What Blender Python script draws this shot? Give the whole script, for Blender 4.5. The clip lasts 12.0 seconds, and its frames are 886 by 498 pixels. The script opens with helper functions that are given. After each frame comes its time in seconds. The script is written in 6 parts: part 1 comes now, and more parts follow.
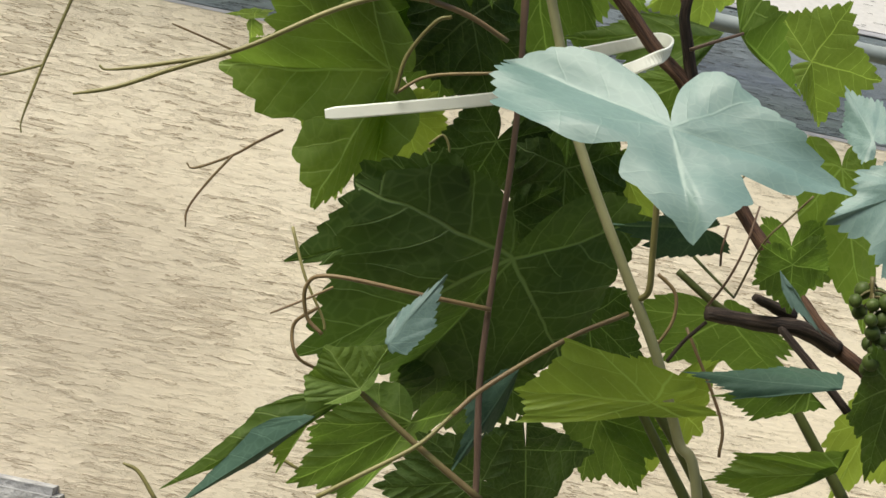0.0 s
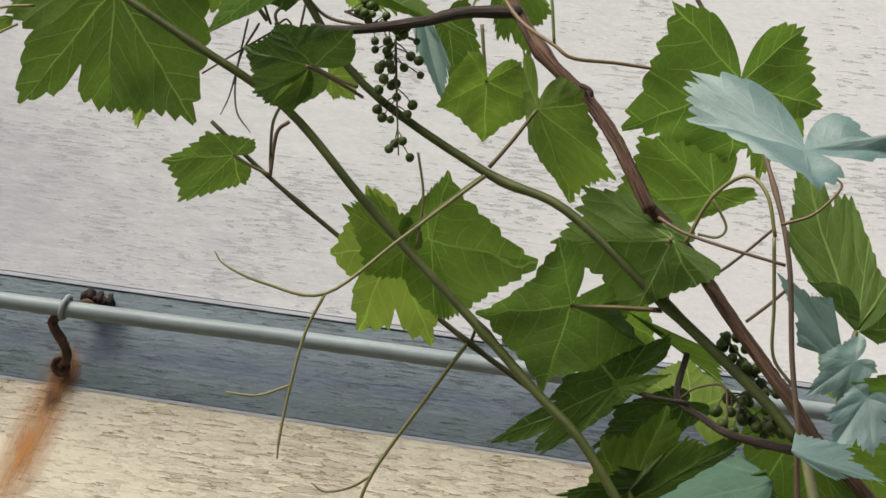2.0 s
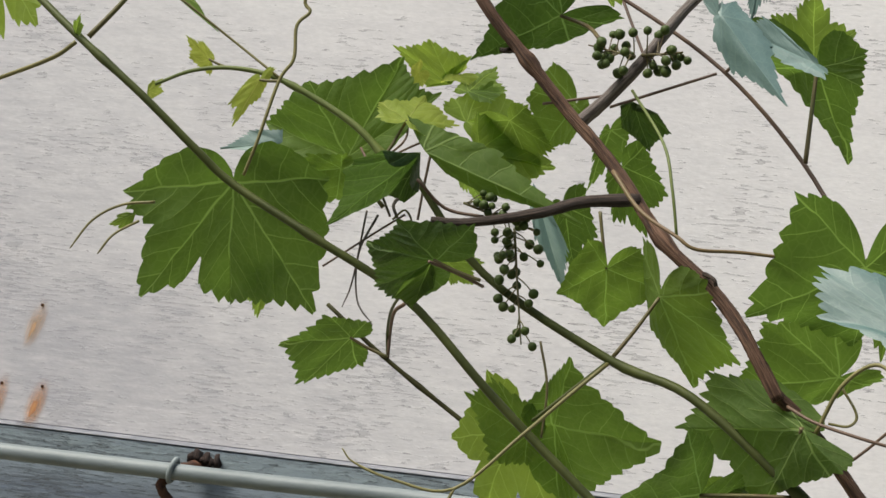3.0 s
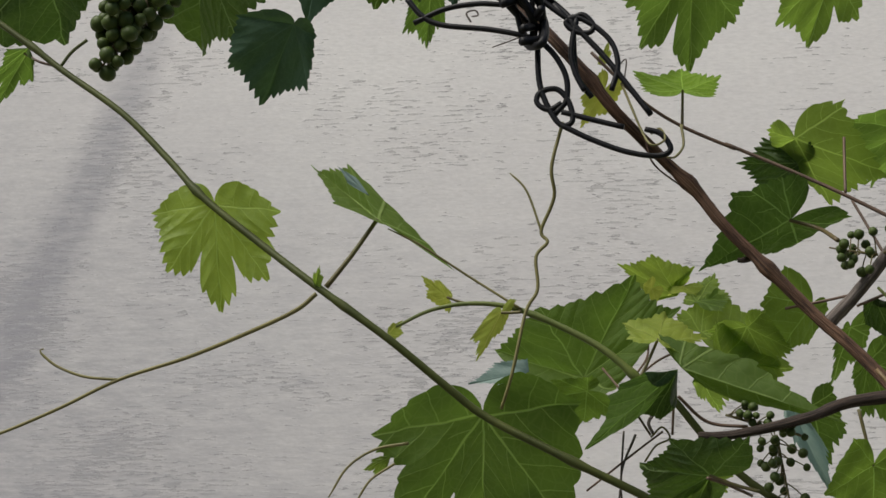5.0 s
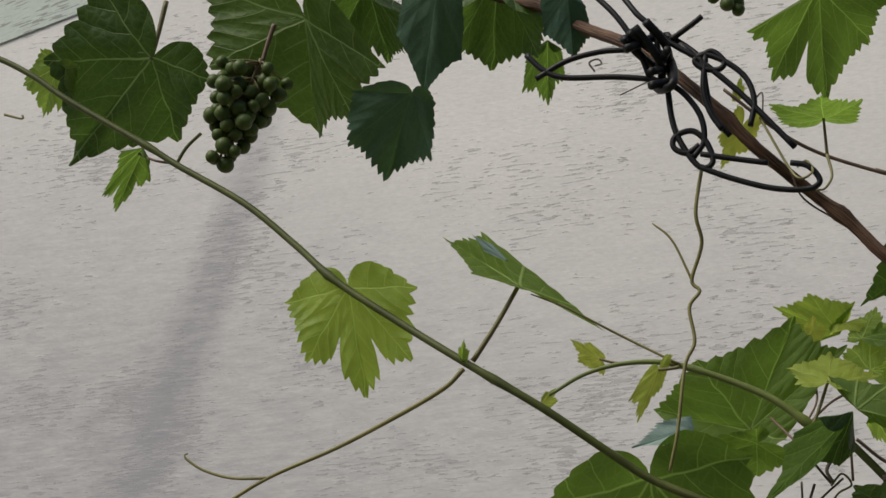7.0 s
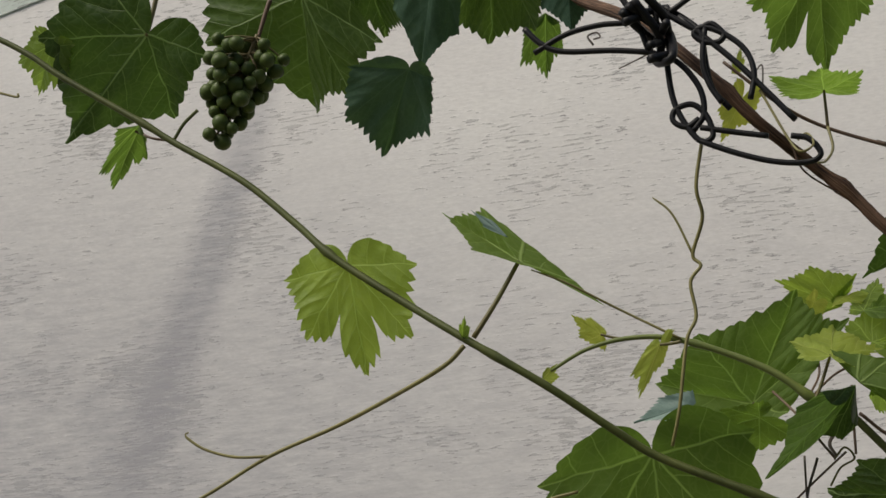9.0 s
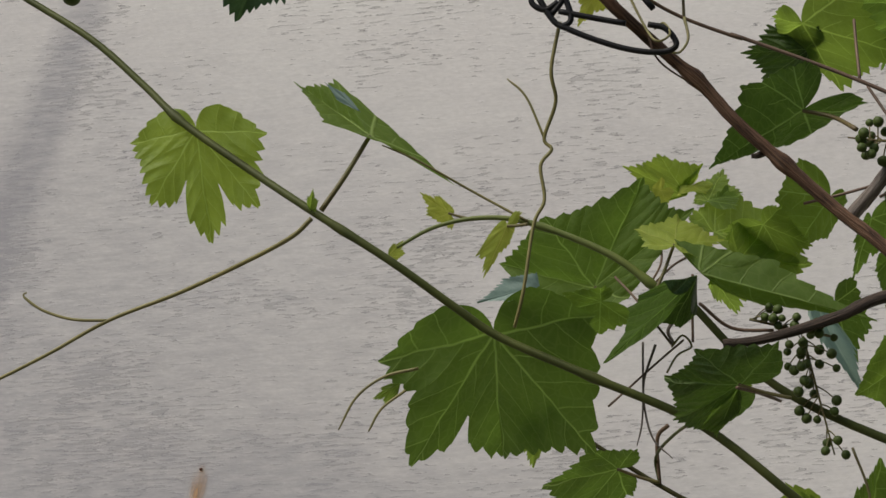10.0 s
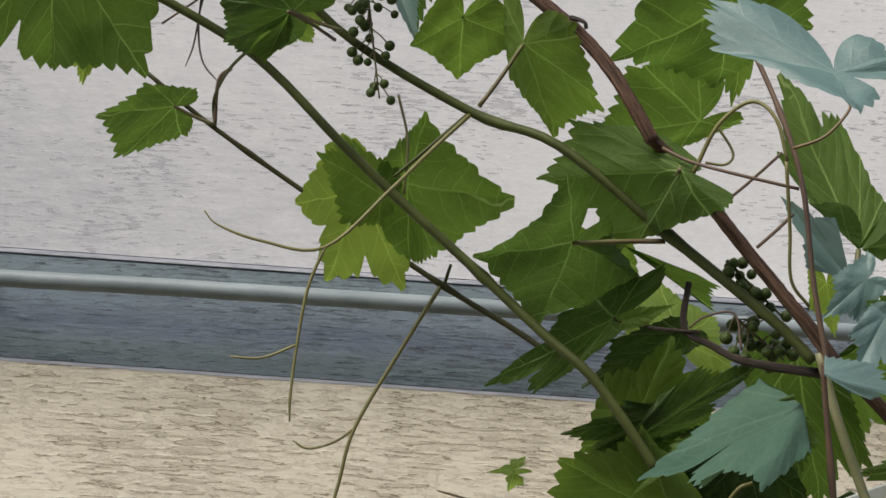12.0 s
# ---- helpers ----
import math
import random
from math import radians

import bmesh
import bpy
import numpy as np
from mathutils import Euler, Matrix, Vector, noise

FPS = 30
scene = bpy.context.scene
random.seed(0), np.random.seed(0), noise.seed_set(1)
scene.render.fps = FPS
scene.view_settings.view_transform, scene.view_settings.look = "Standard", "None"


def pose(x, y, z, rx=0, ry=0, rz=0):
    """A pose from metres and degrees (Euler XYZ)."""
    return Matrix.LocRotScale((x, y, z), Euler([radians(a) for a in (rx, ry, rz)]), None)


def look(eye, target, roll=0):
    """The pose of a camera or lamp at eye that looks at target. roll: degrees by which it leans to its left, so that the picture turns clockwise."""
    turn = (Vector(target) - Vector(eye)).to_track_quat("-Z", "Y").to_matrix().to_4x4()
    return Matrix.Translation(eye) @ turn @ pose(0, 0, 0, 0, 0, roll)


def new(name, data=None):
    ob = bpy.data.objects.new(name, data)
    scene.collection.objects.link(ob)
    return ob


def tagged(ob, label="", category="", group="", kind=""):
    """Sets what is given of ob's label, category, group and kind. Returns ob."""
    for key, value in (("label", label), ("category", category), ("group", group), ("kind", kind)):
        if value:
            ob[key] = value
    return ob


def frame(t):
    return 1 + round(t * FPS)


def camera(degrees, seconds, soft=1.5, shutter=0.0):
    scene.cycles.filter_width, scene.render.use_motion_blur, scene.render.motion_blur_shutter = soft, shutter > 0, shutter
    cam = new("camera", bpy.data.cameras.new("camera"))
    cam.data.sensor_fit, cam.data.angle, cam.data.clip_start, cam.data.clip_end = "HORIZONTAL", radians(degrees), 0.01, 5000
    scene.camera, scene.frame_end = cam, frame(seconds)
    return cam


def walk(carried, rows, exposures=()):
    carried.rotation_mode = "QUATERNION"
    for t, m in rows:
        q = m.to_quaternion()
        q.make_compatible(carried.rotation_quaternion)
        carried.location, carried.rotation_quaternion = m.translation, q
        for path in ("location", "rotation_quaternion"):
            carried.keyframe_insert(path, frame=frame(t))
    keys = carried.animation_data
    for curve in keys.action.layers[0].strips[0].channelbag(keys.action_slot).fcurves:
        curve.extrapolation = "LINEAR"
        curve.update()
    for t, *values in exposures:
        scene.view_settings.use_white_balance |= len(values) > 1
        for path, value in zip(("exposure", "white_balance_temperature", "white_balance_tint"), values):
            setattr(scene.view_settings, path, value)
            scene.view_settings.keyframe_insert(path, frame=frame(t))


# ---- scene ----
cam = camera(26.0, 12.0, soft=1.5)
PATH = [
    (0, (0.3091, -1.5441, -0.2017), (0.3187, 0.4548, -0.1373), 11.75),
    (0.5, (0.3171, -1.5556, -0.1687), (0.2080, 0.4367, -0.0305), 11.33),
    (1, (0.3093, -1.5605, -0.1309), (0.1202, 0.4211, 0.0622), 10.32),
    (1.5, (0.2882, -1.5676, -0.0987), (0.0431, 0.4024, 0.1440), 9.45),
    (2, (0.2789, -1.5803, -0.0704), (-0.0168, 0.3769, 0.2152), 8.85),
    (2.5, (0.2685, -1.5885, -0.0501), (-0.0750, 0.3533, 0.2833), 8.45),
    (3, (0.2462, -1.5967, -0.0269), (-0.1312, 0.3316, 0.3464), 7.76),
    (3.5, (0.2287, -1.5974, -0.0107), (-0.1817, 0.3174, 0.3956), 6.90),
    (3.7, (0.2192, -1.6005, -0.0016), (-0.2000, 0.3106, 0.4133), 6.46),
    (5.3, (0.0877, -1.6444, -0.0137), (-0.2856, 0.2351, 0.5593), 1.04),
    (5.5, (0.0829, -1.6309, -0.0130), (-0.3041, 0.2426, 0.5703), 0.54),
    (6, (0.0820, -1.6191, -0.0065), (-0.3444, 0.2427, 0.5867), -1.09),
    (6.5, (0.0813, -1.6101, -0.0052), (-0.3793, 0.2355, 0.6124), -2.01),
    (7, (0.0793, -1.6032, -0.0029), (-0.3963, 0.2376, 0.6176), -2.83),
    (7.2, (0.0797, -1.6018, 0.0001), (-0.4072, 0.2364, 0.6195), -3.14),
    (8.8, (0.0758, -1.6028, 0.0126), (-0.4173, 0.2436, 0.6022), -3.37),
    (9, (0.0783, -1.6004, 0.0047), (-0.4004, 0.2511, 0.5902), -3.42),
    (9.5, (0.0786, -1.5987, 0.0066), (-0.3313, 0.2862, 0.5349), -3.08),
    (10, (0.0707, -1.6010, 0.0164), (-0.2548, 0.3245, 0.4482), -2.02),
    (10.5, (0.0763, -1.5964, 0.0066), (-0.1809, 0.3505, 0.3852), -0.80),
    (11, (0.0844, -1.5918, -0.0025), (-0.0926, 0.3744, 0.3181), 0.55),
    (11.5, (0.1021, -1.5841, -0.0292), (0.0143, 0.3957, 0.2403), 2.24),
    (12, (0.1330, -1.5644, -0.0694), (0.1433, 0.4218, 0.1647), 3.98),
]
walk(cam, [(t, look(eye, target, roll)) for t, eye, target, roll in PATH], exposures=[(0,0.62,6800,3),(1.5,0.47,6680,4),(2.5,0.4,6620,5),(3.7,0.29,6560,5),(5.5,-0.19,6600,5),(9,-0.16,6850,5),(10,-0.2,6780,6),(10.5,0.08,6560,8),(12,0.18,6400,7)])

# world: an overcast sky
world = bpy.data.worlds.new("world")
scene.world = world
world.use_nodes = True
wn, wl = world.node_tree.nodes, world.node_tree.links
sky = wn.new("ShaderNodeTexSky")
sky.sky_type = "NISHITA"
sky.sun_disc = False
sky.sun_elevation = radians(54)
sky.sun_rotation = radians(230)
sky.air_density = 1.0
sky.dust_density = 4.0
sky.ozone_density = 1.5
wn["Background"].inputs["Strength"].default_value = 0.11
wl.new(sky.outputs["Color"], wn["Background"].inputs["Color"])
sun = new("sun", bpy.data.lights.new("sun", "SUN"))
sun.data.energy = 3.4
sun.data.angle = radians(30)
sun.data.color = (1.0, 0.95, 0.88)
sun.matrix_world = look((0, 0, 5), (0.42, 0.42, 5 - 0.82))


# ---- materials ----
def material(name):
    m = bpy.data.materials.new(name)
    m.use_nodes = True
    n, l = m.node_tree.nodes, m.node_tree.links
    return m, n, l, n["Principled BSDF"]


def node(n, kind, **values):
    k = n.new(kind)
    for key, value in values.items():
        k.inputs[key].default_value = value
    return k


def ramp(n, l, source, stops):
    r = n.new("ShaderNodeValToRGB")
    while len(r.color_ramp.elements) < len(stops):
        r.color_ramp.elements.new(0.5)
    for e, (at, c) in zip(r.color_ramp.elements, stops):
        e.position, e.color = at, (*c, 1)
    l.new(source, r.inputs["Fac"])
    return r.outputs["Color"]


def mixed(n, l, fac, a, b, how="MIX"):
    x = n.new("ShaderNodeMix")
    x.data_type, x.blend_type = "RGBA", how
    for k, s in ((0, fac), (6, a), (7, b)):
        if isinstance(s, (int, float)):
            x.inputs[k].default_value = s
        elif isinstance(s, tuple):
            x.inputs[k].default_value = (*s, 1)
        else:
            l.new(s, x.inputs[k])
    return x.outputs[2]


def placed(n, l, scale, kind="Object"):
    c, m = n.new("ShaderNodeTexCoord"), n.new("ShaderNodeMapping")
    m.inputs["Scale"].default_value = scale
    l.new(c.outputs[kind], m.inputs["Vector"])
    return m.outputs["Vector"]


def speckle(n, l, vector, scale, detail=4, rough=0.55, out="Fac"):
    t = node(n, "ShaderNodeTexNoise", Scale=scale, Detail=detail, Roughness=rough)
    l.new(vector, t.inputs["Vector"])
    return t.outputs[out]


def bumped(n, l, p, height, strength, distance):
    b = node(n, "ShaderNodeBump", Strength=strength, Distance=distance)
    l.new(height, b.inputs["Height"])
    l.new(b.outputs["Normal"], p.inputs["Normal"])


def painted_wood(name, tone, pale, dirt, crack, bite, relief, dark_patches=(), patch_colour=(0.3, 0.3, 0.32), flaky=0.0, bands=(), flakes=(52, 52, 480), hollow=1.0, cluster=0.62):
    """Weathered paint on horizontally grained wood: chipped along the grain, hairline cracks, flaking plates."""
    m, n, l, p = material(name)
    grain = speckle(n, l, placed(n, l, (34, 34, 300)), 1.0, 5, 0.6)
    fine = speckle(n, l, placed(n, l, (130, 130, 420)), 1.0, 4, 0.65)
    blot = speckle(n, l, placed(n, l, (2.2, 2.2, 3.4)), 1.0, 4, 0.6)
    mid = speckle(n, l, placed(n, l, (16, 16, 60)), 1.0, 4, 0.6)
    chip = speckle(n, l, placed(n, l, flakes), 1.0, 3, 0.5)
    hair = speckle(n, l, placed(n, l, (48, 48, 900)), 1.0, 2, 0.5)
    zone = speckle(n, l, placed(n, l, (7, 7, 11)), 1.0, 3, 0.6)
    colour = mixed(n, l, ramp(n, l, blot, [(0.35, (0, 0, 0)), (0.68, (1, 1, 1))]), tone, pale)
    colour = mixed(n, l, ramp(n, l, mid, [(0.45, (0, 0, 0)), (0.8, (0.4, 0.4, 0.4))]), colour, dirt)
    # Horizontal bands of another tint, set by height and broken along the grain.
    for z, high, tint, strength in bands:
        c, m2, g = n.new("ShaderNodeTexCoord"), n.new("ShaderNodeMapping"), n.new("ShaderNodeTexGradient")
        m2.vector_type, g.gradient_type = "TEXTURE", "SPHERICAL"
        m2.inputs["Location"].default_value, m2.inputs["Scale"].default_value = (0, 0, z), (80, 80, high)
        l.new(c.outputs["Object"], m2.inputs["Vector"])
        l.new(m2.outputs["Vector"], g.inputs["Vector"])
        banded = math_node(n, l, "MULTIPLY", g.outputs["Fac"], ramp(n, l, grain, [(0.3, (0.3, 0.3, 0.3)), (0.6, (strength, strength, strength))]))
        colour = mixed(n, l, banded, colour, tint)
    colour = mixed(n, l, ramp(n, l, fine, [(0.35, (0.9, 0.9, 0.9)), (0.6, (1, 1, 1))]), (0, 0, 0), colour)
    shares = []
    if dark_patches:
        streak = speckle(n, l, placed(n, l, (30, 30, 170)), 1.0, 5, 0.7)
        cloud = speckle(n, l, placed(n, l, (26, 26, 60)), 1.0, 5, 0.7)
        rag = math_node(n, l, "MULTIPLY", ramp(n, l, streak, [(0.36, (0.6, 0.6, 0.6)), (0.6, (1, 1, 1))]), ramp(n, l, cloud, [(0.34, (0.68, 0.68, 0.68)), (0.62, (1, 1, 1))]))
    # Soft patches that darken the paint, ragged along the grain.
    for x, z, wide, high, lean, strength in dark_patches:
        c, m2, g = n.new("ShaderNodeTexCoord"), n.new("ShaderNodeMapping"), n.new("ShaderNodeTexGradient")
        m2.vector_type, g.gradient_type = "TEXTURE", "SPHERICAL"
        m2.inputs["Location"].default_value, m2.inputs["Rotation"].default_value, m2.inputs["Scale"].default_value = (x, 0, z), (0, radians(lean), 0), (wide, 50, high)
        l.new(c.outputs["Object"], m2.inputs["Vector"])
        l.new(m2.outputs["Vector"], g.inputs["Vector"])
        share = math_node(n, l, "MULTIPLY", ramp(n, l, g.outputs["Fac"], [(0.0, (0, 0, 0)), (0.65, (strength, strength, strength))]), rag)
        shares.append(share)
    both = math_node(n, l, "MULTIPLY_ADD", zone, cluster, math_node(n, l, "ADD", chip, 0.31 - cluster * 0.5))
    for share in shares:
        both = math_node(n, l, "MULTIPLY_ADD", share, 0.07, both)
    inner = (hollow, hollow, hollow)
    bare = ramp(n, l, both, [(bite, (0, 0, 0)), (bite + 0.012, (1, 1, 1)), (bite + 0.026, (1, 1, 1)), (bite + 0.045, inner)])
    rim = ramp(n, l, both, [(bite - 0.05, (0, 0, 0)), (bite - 0.005, (1, 1, 1))])
    thin = ramp(n, l, math_node(n, l, "MULTIPLY_ADD", zone, 0.3, hair), [(bite - 0.02, (0, 0, 0)), (bite + 0.03, (0.5, 0.5, 0.5))])
    colour = mixed(n, l, thin, colour, crack)
    lost = None
    if flaky:
        plate = speckle(n, l, placed(n, l, (60, 60, 210)), 1.0, 5, 0.68)
        lost = ramp(n, l, math_node(n, l, "MULTIPLY_ADD", zone, 0.5, plate), [(0.76, (0, 0, 0)), (0.775, (1, 1, 1)), (0.79, (1, 1, 1)), (0.81, (0.25, 0.25, 0.25))])
        colour = mixed(n, l, math_node(n, l, "MULTIPLY", lost, flaky * 0.5), colour, crack)
    colour = mixed(n, l, bare, colour, crack)
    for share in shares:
        colour = mixed(n, l, share, colour, patch_colour)
    l.new(colour, p.inputs["Base Color"])
    p.inputs["Roughness"].default_value = 0.75
    p.inputs["Specular IOR Level"].default_value = 0.3
    uneven = math_node(n, l, "MULTIPLY", grain, ramp(n, l, mid, [(0.35, (0.15, 0.15, 0.15)), (0.7, (1, 1, 1))]))
    h = math_node(n, l, "MULTIPLY_ADD", uneven, relief * 2.2, math_node(n, l, "MULTIPLY", speckle(n, l, placed(n, l, (150, 150, 240)), 1.0, 3, 0.6), 0.42))
    h = math_node(n, l, "MULTIPLY_ADD", bare, -0.9, h)
    h = math_node(n, l, "MULTIPLY_ADD", rim, 0.35, h)
    h = math_node(n, l, "MULTIPLY_ADD", thin, -0.6, h)
    if flaky:
        h = math_node(n, l, "MULTIPLY_ADD", lost, -flaky, h)
    bumped(n, l, p, h, 0.2 + 0.46 * relief, 0.0016)
    return m


def math_node(n, l, how, a, b=None, c=None):
    k = n.new("ShaderNodeMath")
    k.operation = how
    for slot, v in enumerate((a, b, c)):
        if v is None:
            continue
        if isinstance(v, (int, float)):
            k.inputs[slot].default_value = v
        else:
            l.new(v, k.inputs[slot])
    return k.outputs[0]


def leaf_veins(n, l, uv, shift):
    """Main veins, arching side veins and the cushions between them, from the blade's own coordinates."""
    warp = mixed(n, l, 0.06, uv, speckle(n, l, uv, 3.4, 3, 0.55, "Color"))
    xyz = n.new("ShaderNodeSeparateXYZ")
    l.new(warp, xyz.inputs[0])
    left = math_node(n, l, "GREATER_THAN", xyz.outputs[0], 0.5)
    x = math_node(n, l, "ABSOLUTE", math_node(n, l, "MULTIPLY_ADD", xyz.outputs[0], 2.0, -1.0))
    y = math_node(n, l, "MULTIPLY_ADD", xyz.outputs[1], 2.0, -1.0)
    th = math_node(n, l, "ARCTAN2", x, y)
    r = math_node(n, l, "SQRT", math_node(n, l, "MULTIPLY_ADD", x, x, math_node(n, l, "MULTIPLY", y, y)))
    first = math_node(n, l, "GREATER_THAN", th, radians(29))
    second = math_node(n, l, "GREATER_THAN", th, radians(89))
    axis = math_node(n, l, "MULTIPLY_ADD", second, radians(62), math_node(n, l, "MULTIPLY", first, radians(58)))
    turn = math_node(n, l, "SUBTRACT", th, axis)
    along = math_node(n, l, "MULTIPLY", r, math_node(n, l, "COSINE", turn))
    off = math_node(n, l, "ABSOLUTE", math_node(n, l, "MULTIPLY", r, math_node(n, l, "SINE", turn)))
    thick = math_node(n, l, "MULTIPLY_ADD", along, -0.0068, 0.0092)
    main = math_node(n, l, "MULTIPLY_ADD", math_node(n, l, "DIVIDE", off, thick), -1.0, 1.5)
    bow = math_node(n, l, "MULTIPLY_ADD", math_node(n, l, "MULTIPLY", off, off), -0.9, math_node(n, l, "MULTIPLY_ADD", off, -0.62, along))
    pair = math_node(n, l, "MULTIPLY_ADD", math_node(n, l, "GREATER_THAN", turn, 0.0), 0.42, math_node(n, l, "MULTIPLY_ADD", left, 0.27, shift))
    step = math_node(n, l, "FRACT", math_node(n, l, "ADD", math_node(n, l, "MULTIPLY_ADD", bow, 5.6, 10.0), pair))
    wave = math_node(n, l, "ABSOLUTE", math_node(n, l, "SUBTRACT", step, 0.5))
    narrow = math_node(n, l, "MAXIMUM", math_node(n, l, "MULTIPLY_ADD", off, -0.06, 0.034), 0.013)
    side = math_node(n, l, "MULTIPLY_ADD", math_node(n, l, "DIVIDE", wave, narrow), -1.0, 1.25)
    clamp_a = math_node(n, l, "MINIMUM", math_node(n, l, "MAXIMUM", main, 0.0), 1.0)
    clamp_b = math_node(n, l, "MULTIPLY", math_node(n, l, "MINIMUM", math_node(n, l, "MAXIMUM", side, 0.0), 1.0), 0.6)
    lines = math_node(n, l, "MAXIMUM", clamp_a, clamp_b)
    cushion = math_node(n, l, "MULTIPLY", math_node(n, l, "SINE", math_node(n, l, "MULTIPLY", math_node(n, l, "FRACT", math_node(n, l, "ADD", step, 0.5)), math.pi)), math_node(n, l, "MINIMUM", math_node(n, l, "MULTIPLY", off, 9.0), 1.0))
    return lines, cushion


def leaf_material(name, face, back, glow, rough, sheen, through_share, relief=0.45, vein=(0.2, 0.27, 0.09), show=0.55):
    """A leaf blade: colour in patches, veins, a fine net, light passing through it."""
    m, n, l, p = material(name)
    uv = placed(n, l, (1, 1, 1), "UV")
    info = n.new("ShaderNodeObjectInfo")
    patch = speckle(n, l, uv, 3.5, 4, 0.6)
    lines, cushion = leaf_veins(n, l, uv, info.outputs["Random"])
    small = node(n, "ShaderNodeTexVoronoi", Scale=27.0)
    small.feature = "DISTANCE_TO_EDGE"
    l.new(uv, small.inputs["Vector"])
    net = ramp(n, l, small.outputs["Distance"], [(0.0, (0.2, 0.2, 0.2)), (0.1, (0, 0, 0))])
    c = mixed(n, l, ramp(n, l, patch, [(0.3, (0, 0, 0)), (0.7, (1, 1, 1))]), face, back)
    own = ramp(n, l, info.outputs["Random"], [(0.0, (0.7, 0.74, 0.74)), (0.5, (0.96, 0.97, 0.97)), (1.0, (1.16, 1.11, 1.0))])
    c = mixed(n, l, 1.0, c, own, "MULTIPLY")
    c = mixed(n, l, net, c, vein)
    c = mixed(n, l, math_node(n, l, "MULTIPLY", lines, show), c, vein)
    blemish = speckle(n, l, uv, 9.0, 3, 0.5)
    c = mixed(n, l, ramp(n, l, blemish, [(0.73, (0, 0, 0)), (0.79, (0.5, 0.5, 0.5))]), c, (0.12, 0.09, 0.03))
    l.new(c, p.inputs["Base Color"])
    p.inputs["Roughness"].default_value = rough
    p.inputs["Specular IOR Level"].default_value = sheen
    h = math_node(n, l, "MULTIPLY_ADD", cushion, 0.75 if show > 0.3 else 0.3, math_node(n, l, "MULTIPLY_ADD", small.outputs["Distance"], 0.5, patch))
    h = math_node(n, l, "MULTIPLY_ADD", lines, 0.5 if show > 0.3 else -0.4, h)
    bumped(n, l, p, h, relief, 0.0022)
    t = n.new("ShaderNodeBsdfTranslucent")
    tc = mixed(n, l, 1.0, own, mixed(n, l, ramp(n, l, patch, [(0.3, (0.7, 0.7, 0.7)), (0.7, (1, 1, 1))]), (0, 0, 0), glow), "MULTIPLY")
    tc = mixed(n, l, math_node(n, l, "MULTIPLY", lines, show), tc, tuple(min(0.9, g * 1.35 + 0.03) for g in glow))
    tc = mixed(n, l, math_node(n, l, "MULTIPLY", cushion, 0.1), tc, tuple(g * 0.6 for g in glow))
    l.new(tc, t.inputs["Color"])
    s = node(n, "ShaderNodeMixShader", Fac=through_share)
    l.new(p.outputs[0], s.inputs[1])
    l.new(t.outputs[0], s.inputs[2])
    l.new(s.outputs[0], n["Material Output"].inputs["Surface"])
    return m


def plain(name, low, high, scale, rough, bump=0.3, depth=0.0006, metal=0.0, spec=0.4):
    m, n, l, p = material(name)
    v = placed(n, l, scale)
    f = speckle(n, l, v, 1.0, 5, 0.62)
    l.new(ramp(n, l, f, [(0.3, low), (0.7, high)]), p.inputs["Base Color"])
    p.inputs["Roughness"].default_value, p.inputs["Metallic"].default_value = rough, metal
    p.inputs["Specular IOR Level"].default_value = spec
    bumped(n, l, p, f, bump, depth)
    return m


# Leaning streak, dirt by the board, broad patches painting in dimmer light below.
WHITE = painted_wood("white_paint", (0.712, 0.684, 0.692), (0.77, 0.748, 0.75), (0.625, 0.60, 0.615), (0.27, 0.26, 0.27), 0.962, 0.12,
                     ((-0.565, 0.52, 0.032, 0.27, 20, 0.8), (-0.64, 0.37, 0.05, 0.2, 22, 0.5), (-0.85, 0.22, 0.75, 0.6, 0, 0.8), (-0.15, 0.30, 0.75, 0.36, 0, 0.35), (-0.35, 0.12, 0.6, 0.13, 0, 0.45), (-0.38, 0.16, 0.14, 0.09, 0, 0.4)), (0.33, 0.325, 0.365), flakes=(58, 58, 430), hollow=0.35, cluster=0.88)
CREAM = painted_wood("cream_paint", (0.765, 0.672, 0.53), (0.805, 0.725, 0.60), (0.64, 0.56, 0.45), (0.31, 0.245, 0.17), 0.903, 0.5,
                     ((0.03, -0.235, 0.16, 0.12, 0, 0.5), (-0.02, -0.35, 0.3, 0.2, 0, 0.55), (0.0, -0.18, 0.3, 0.12, 0, 0.2)), (0.40, 0.345, 0.28), flaky=0.75, flakes=(30, 30, 260), hollow=0.3)
PALE_TRIM = painted_wood("pale_trim_paint", (0.50, 0.56, 0.535), (0.56, 0.61, 0.585), (0.43, 0.48, 0.46), (0.3, 0.32, 0.31), 0.92, 0.05)
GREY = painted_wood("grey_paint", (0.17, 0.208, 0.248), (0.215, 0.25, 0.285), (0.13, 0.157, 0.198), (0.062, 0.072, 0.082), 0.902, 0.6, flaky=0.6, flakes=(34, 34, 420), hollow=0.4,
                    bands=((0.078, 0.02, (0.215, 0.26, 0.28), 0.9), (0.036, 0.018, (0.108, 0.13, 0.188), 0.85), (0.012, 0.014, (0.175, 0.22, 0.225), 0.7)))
UNDER = leaf_material("leaf_underside", (0.055, 0.095, 0.024), (0.108, 0.166, 0.046), (0.25, 0.415, 0.056), 0.6, 0.2, 0.46, 0.62, (0.25, 0.32, 0.12), 0.85)
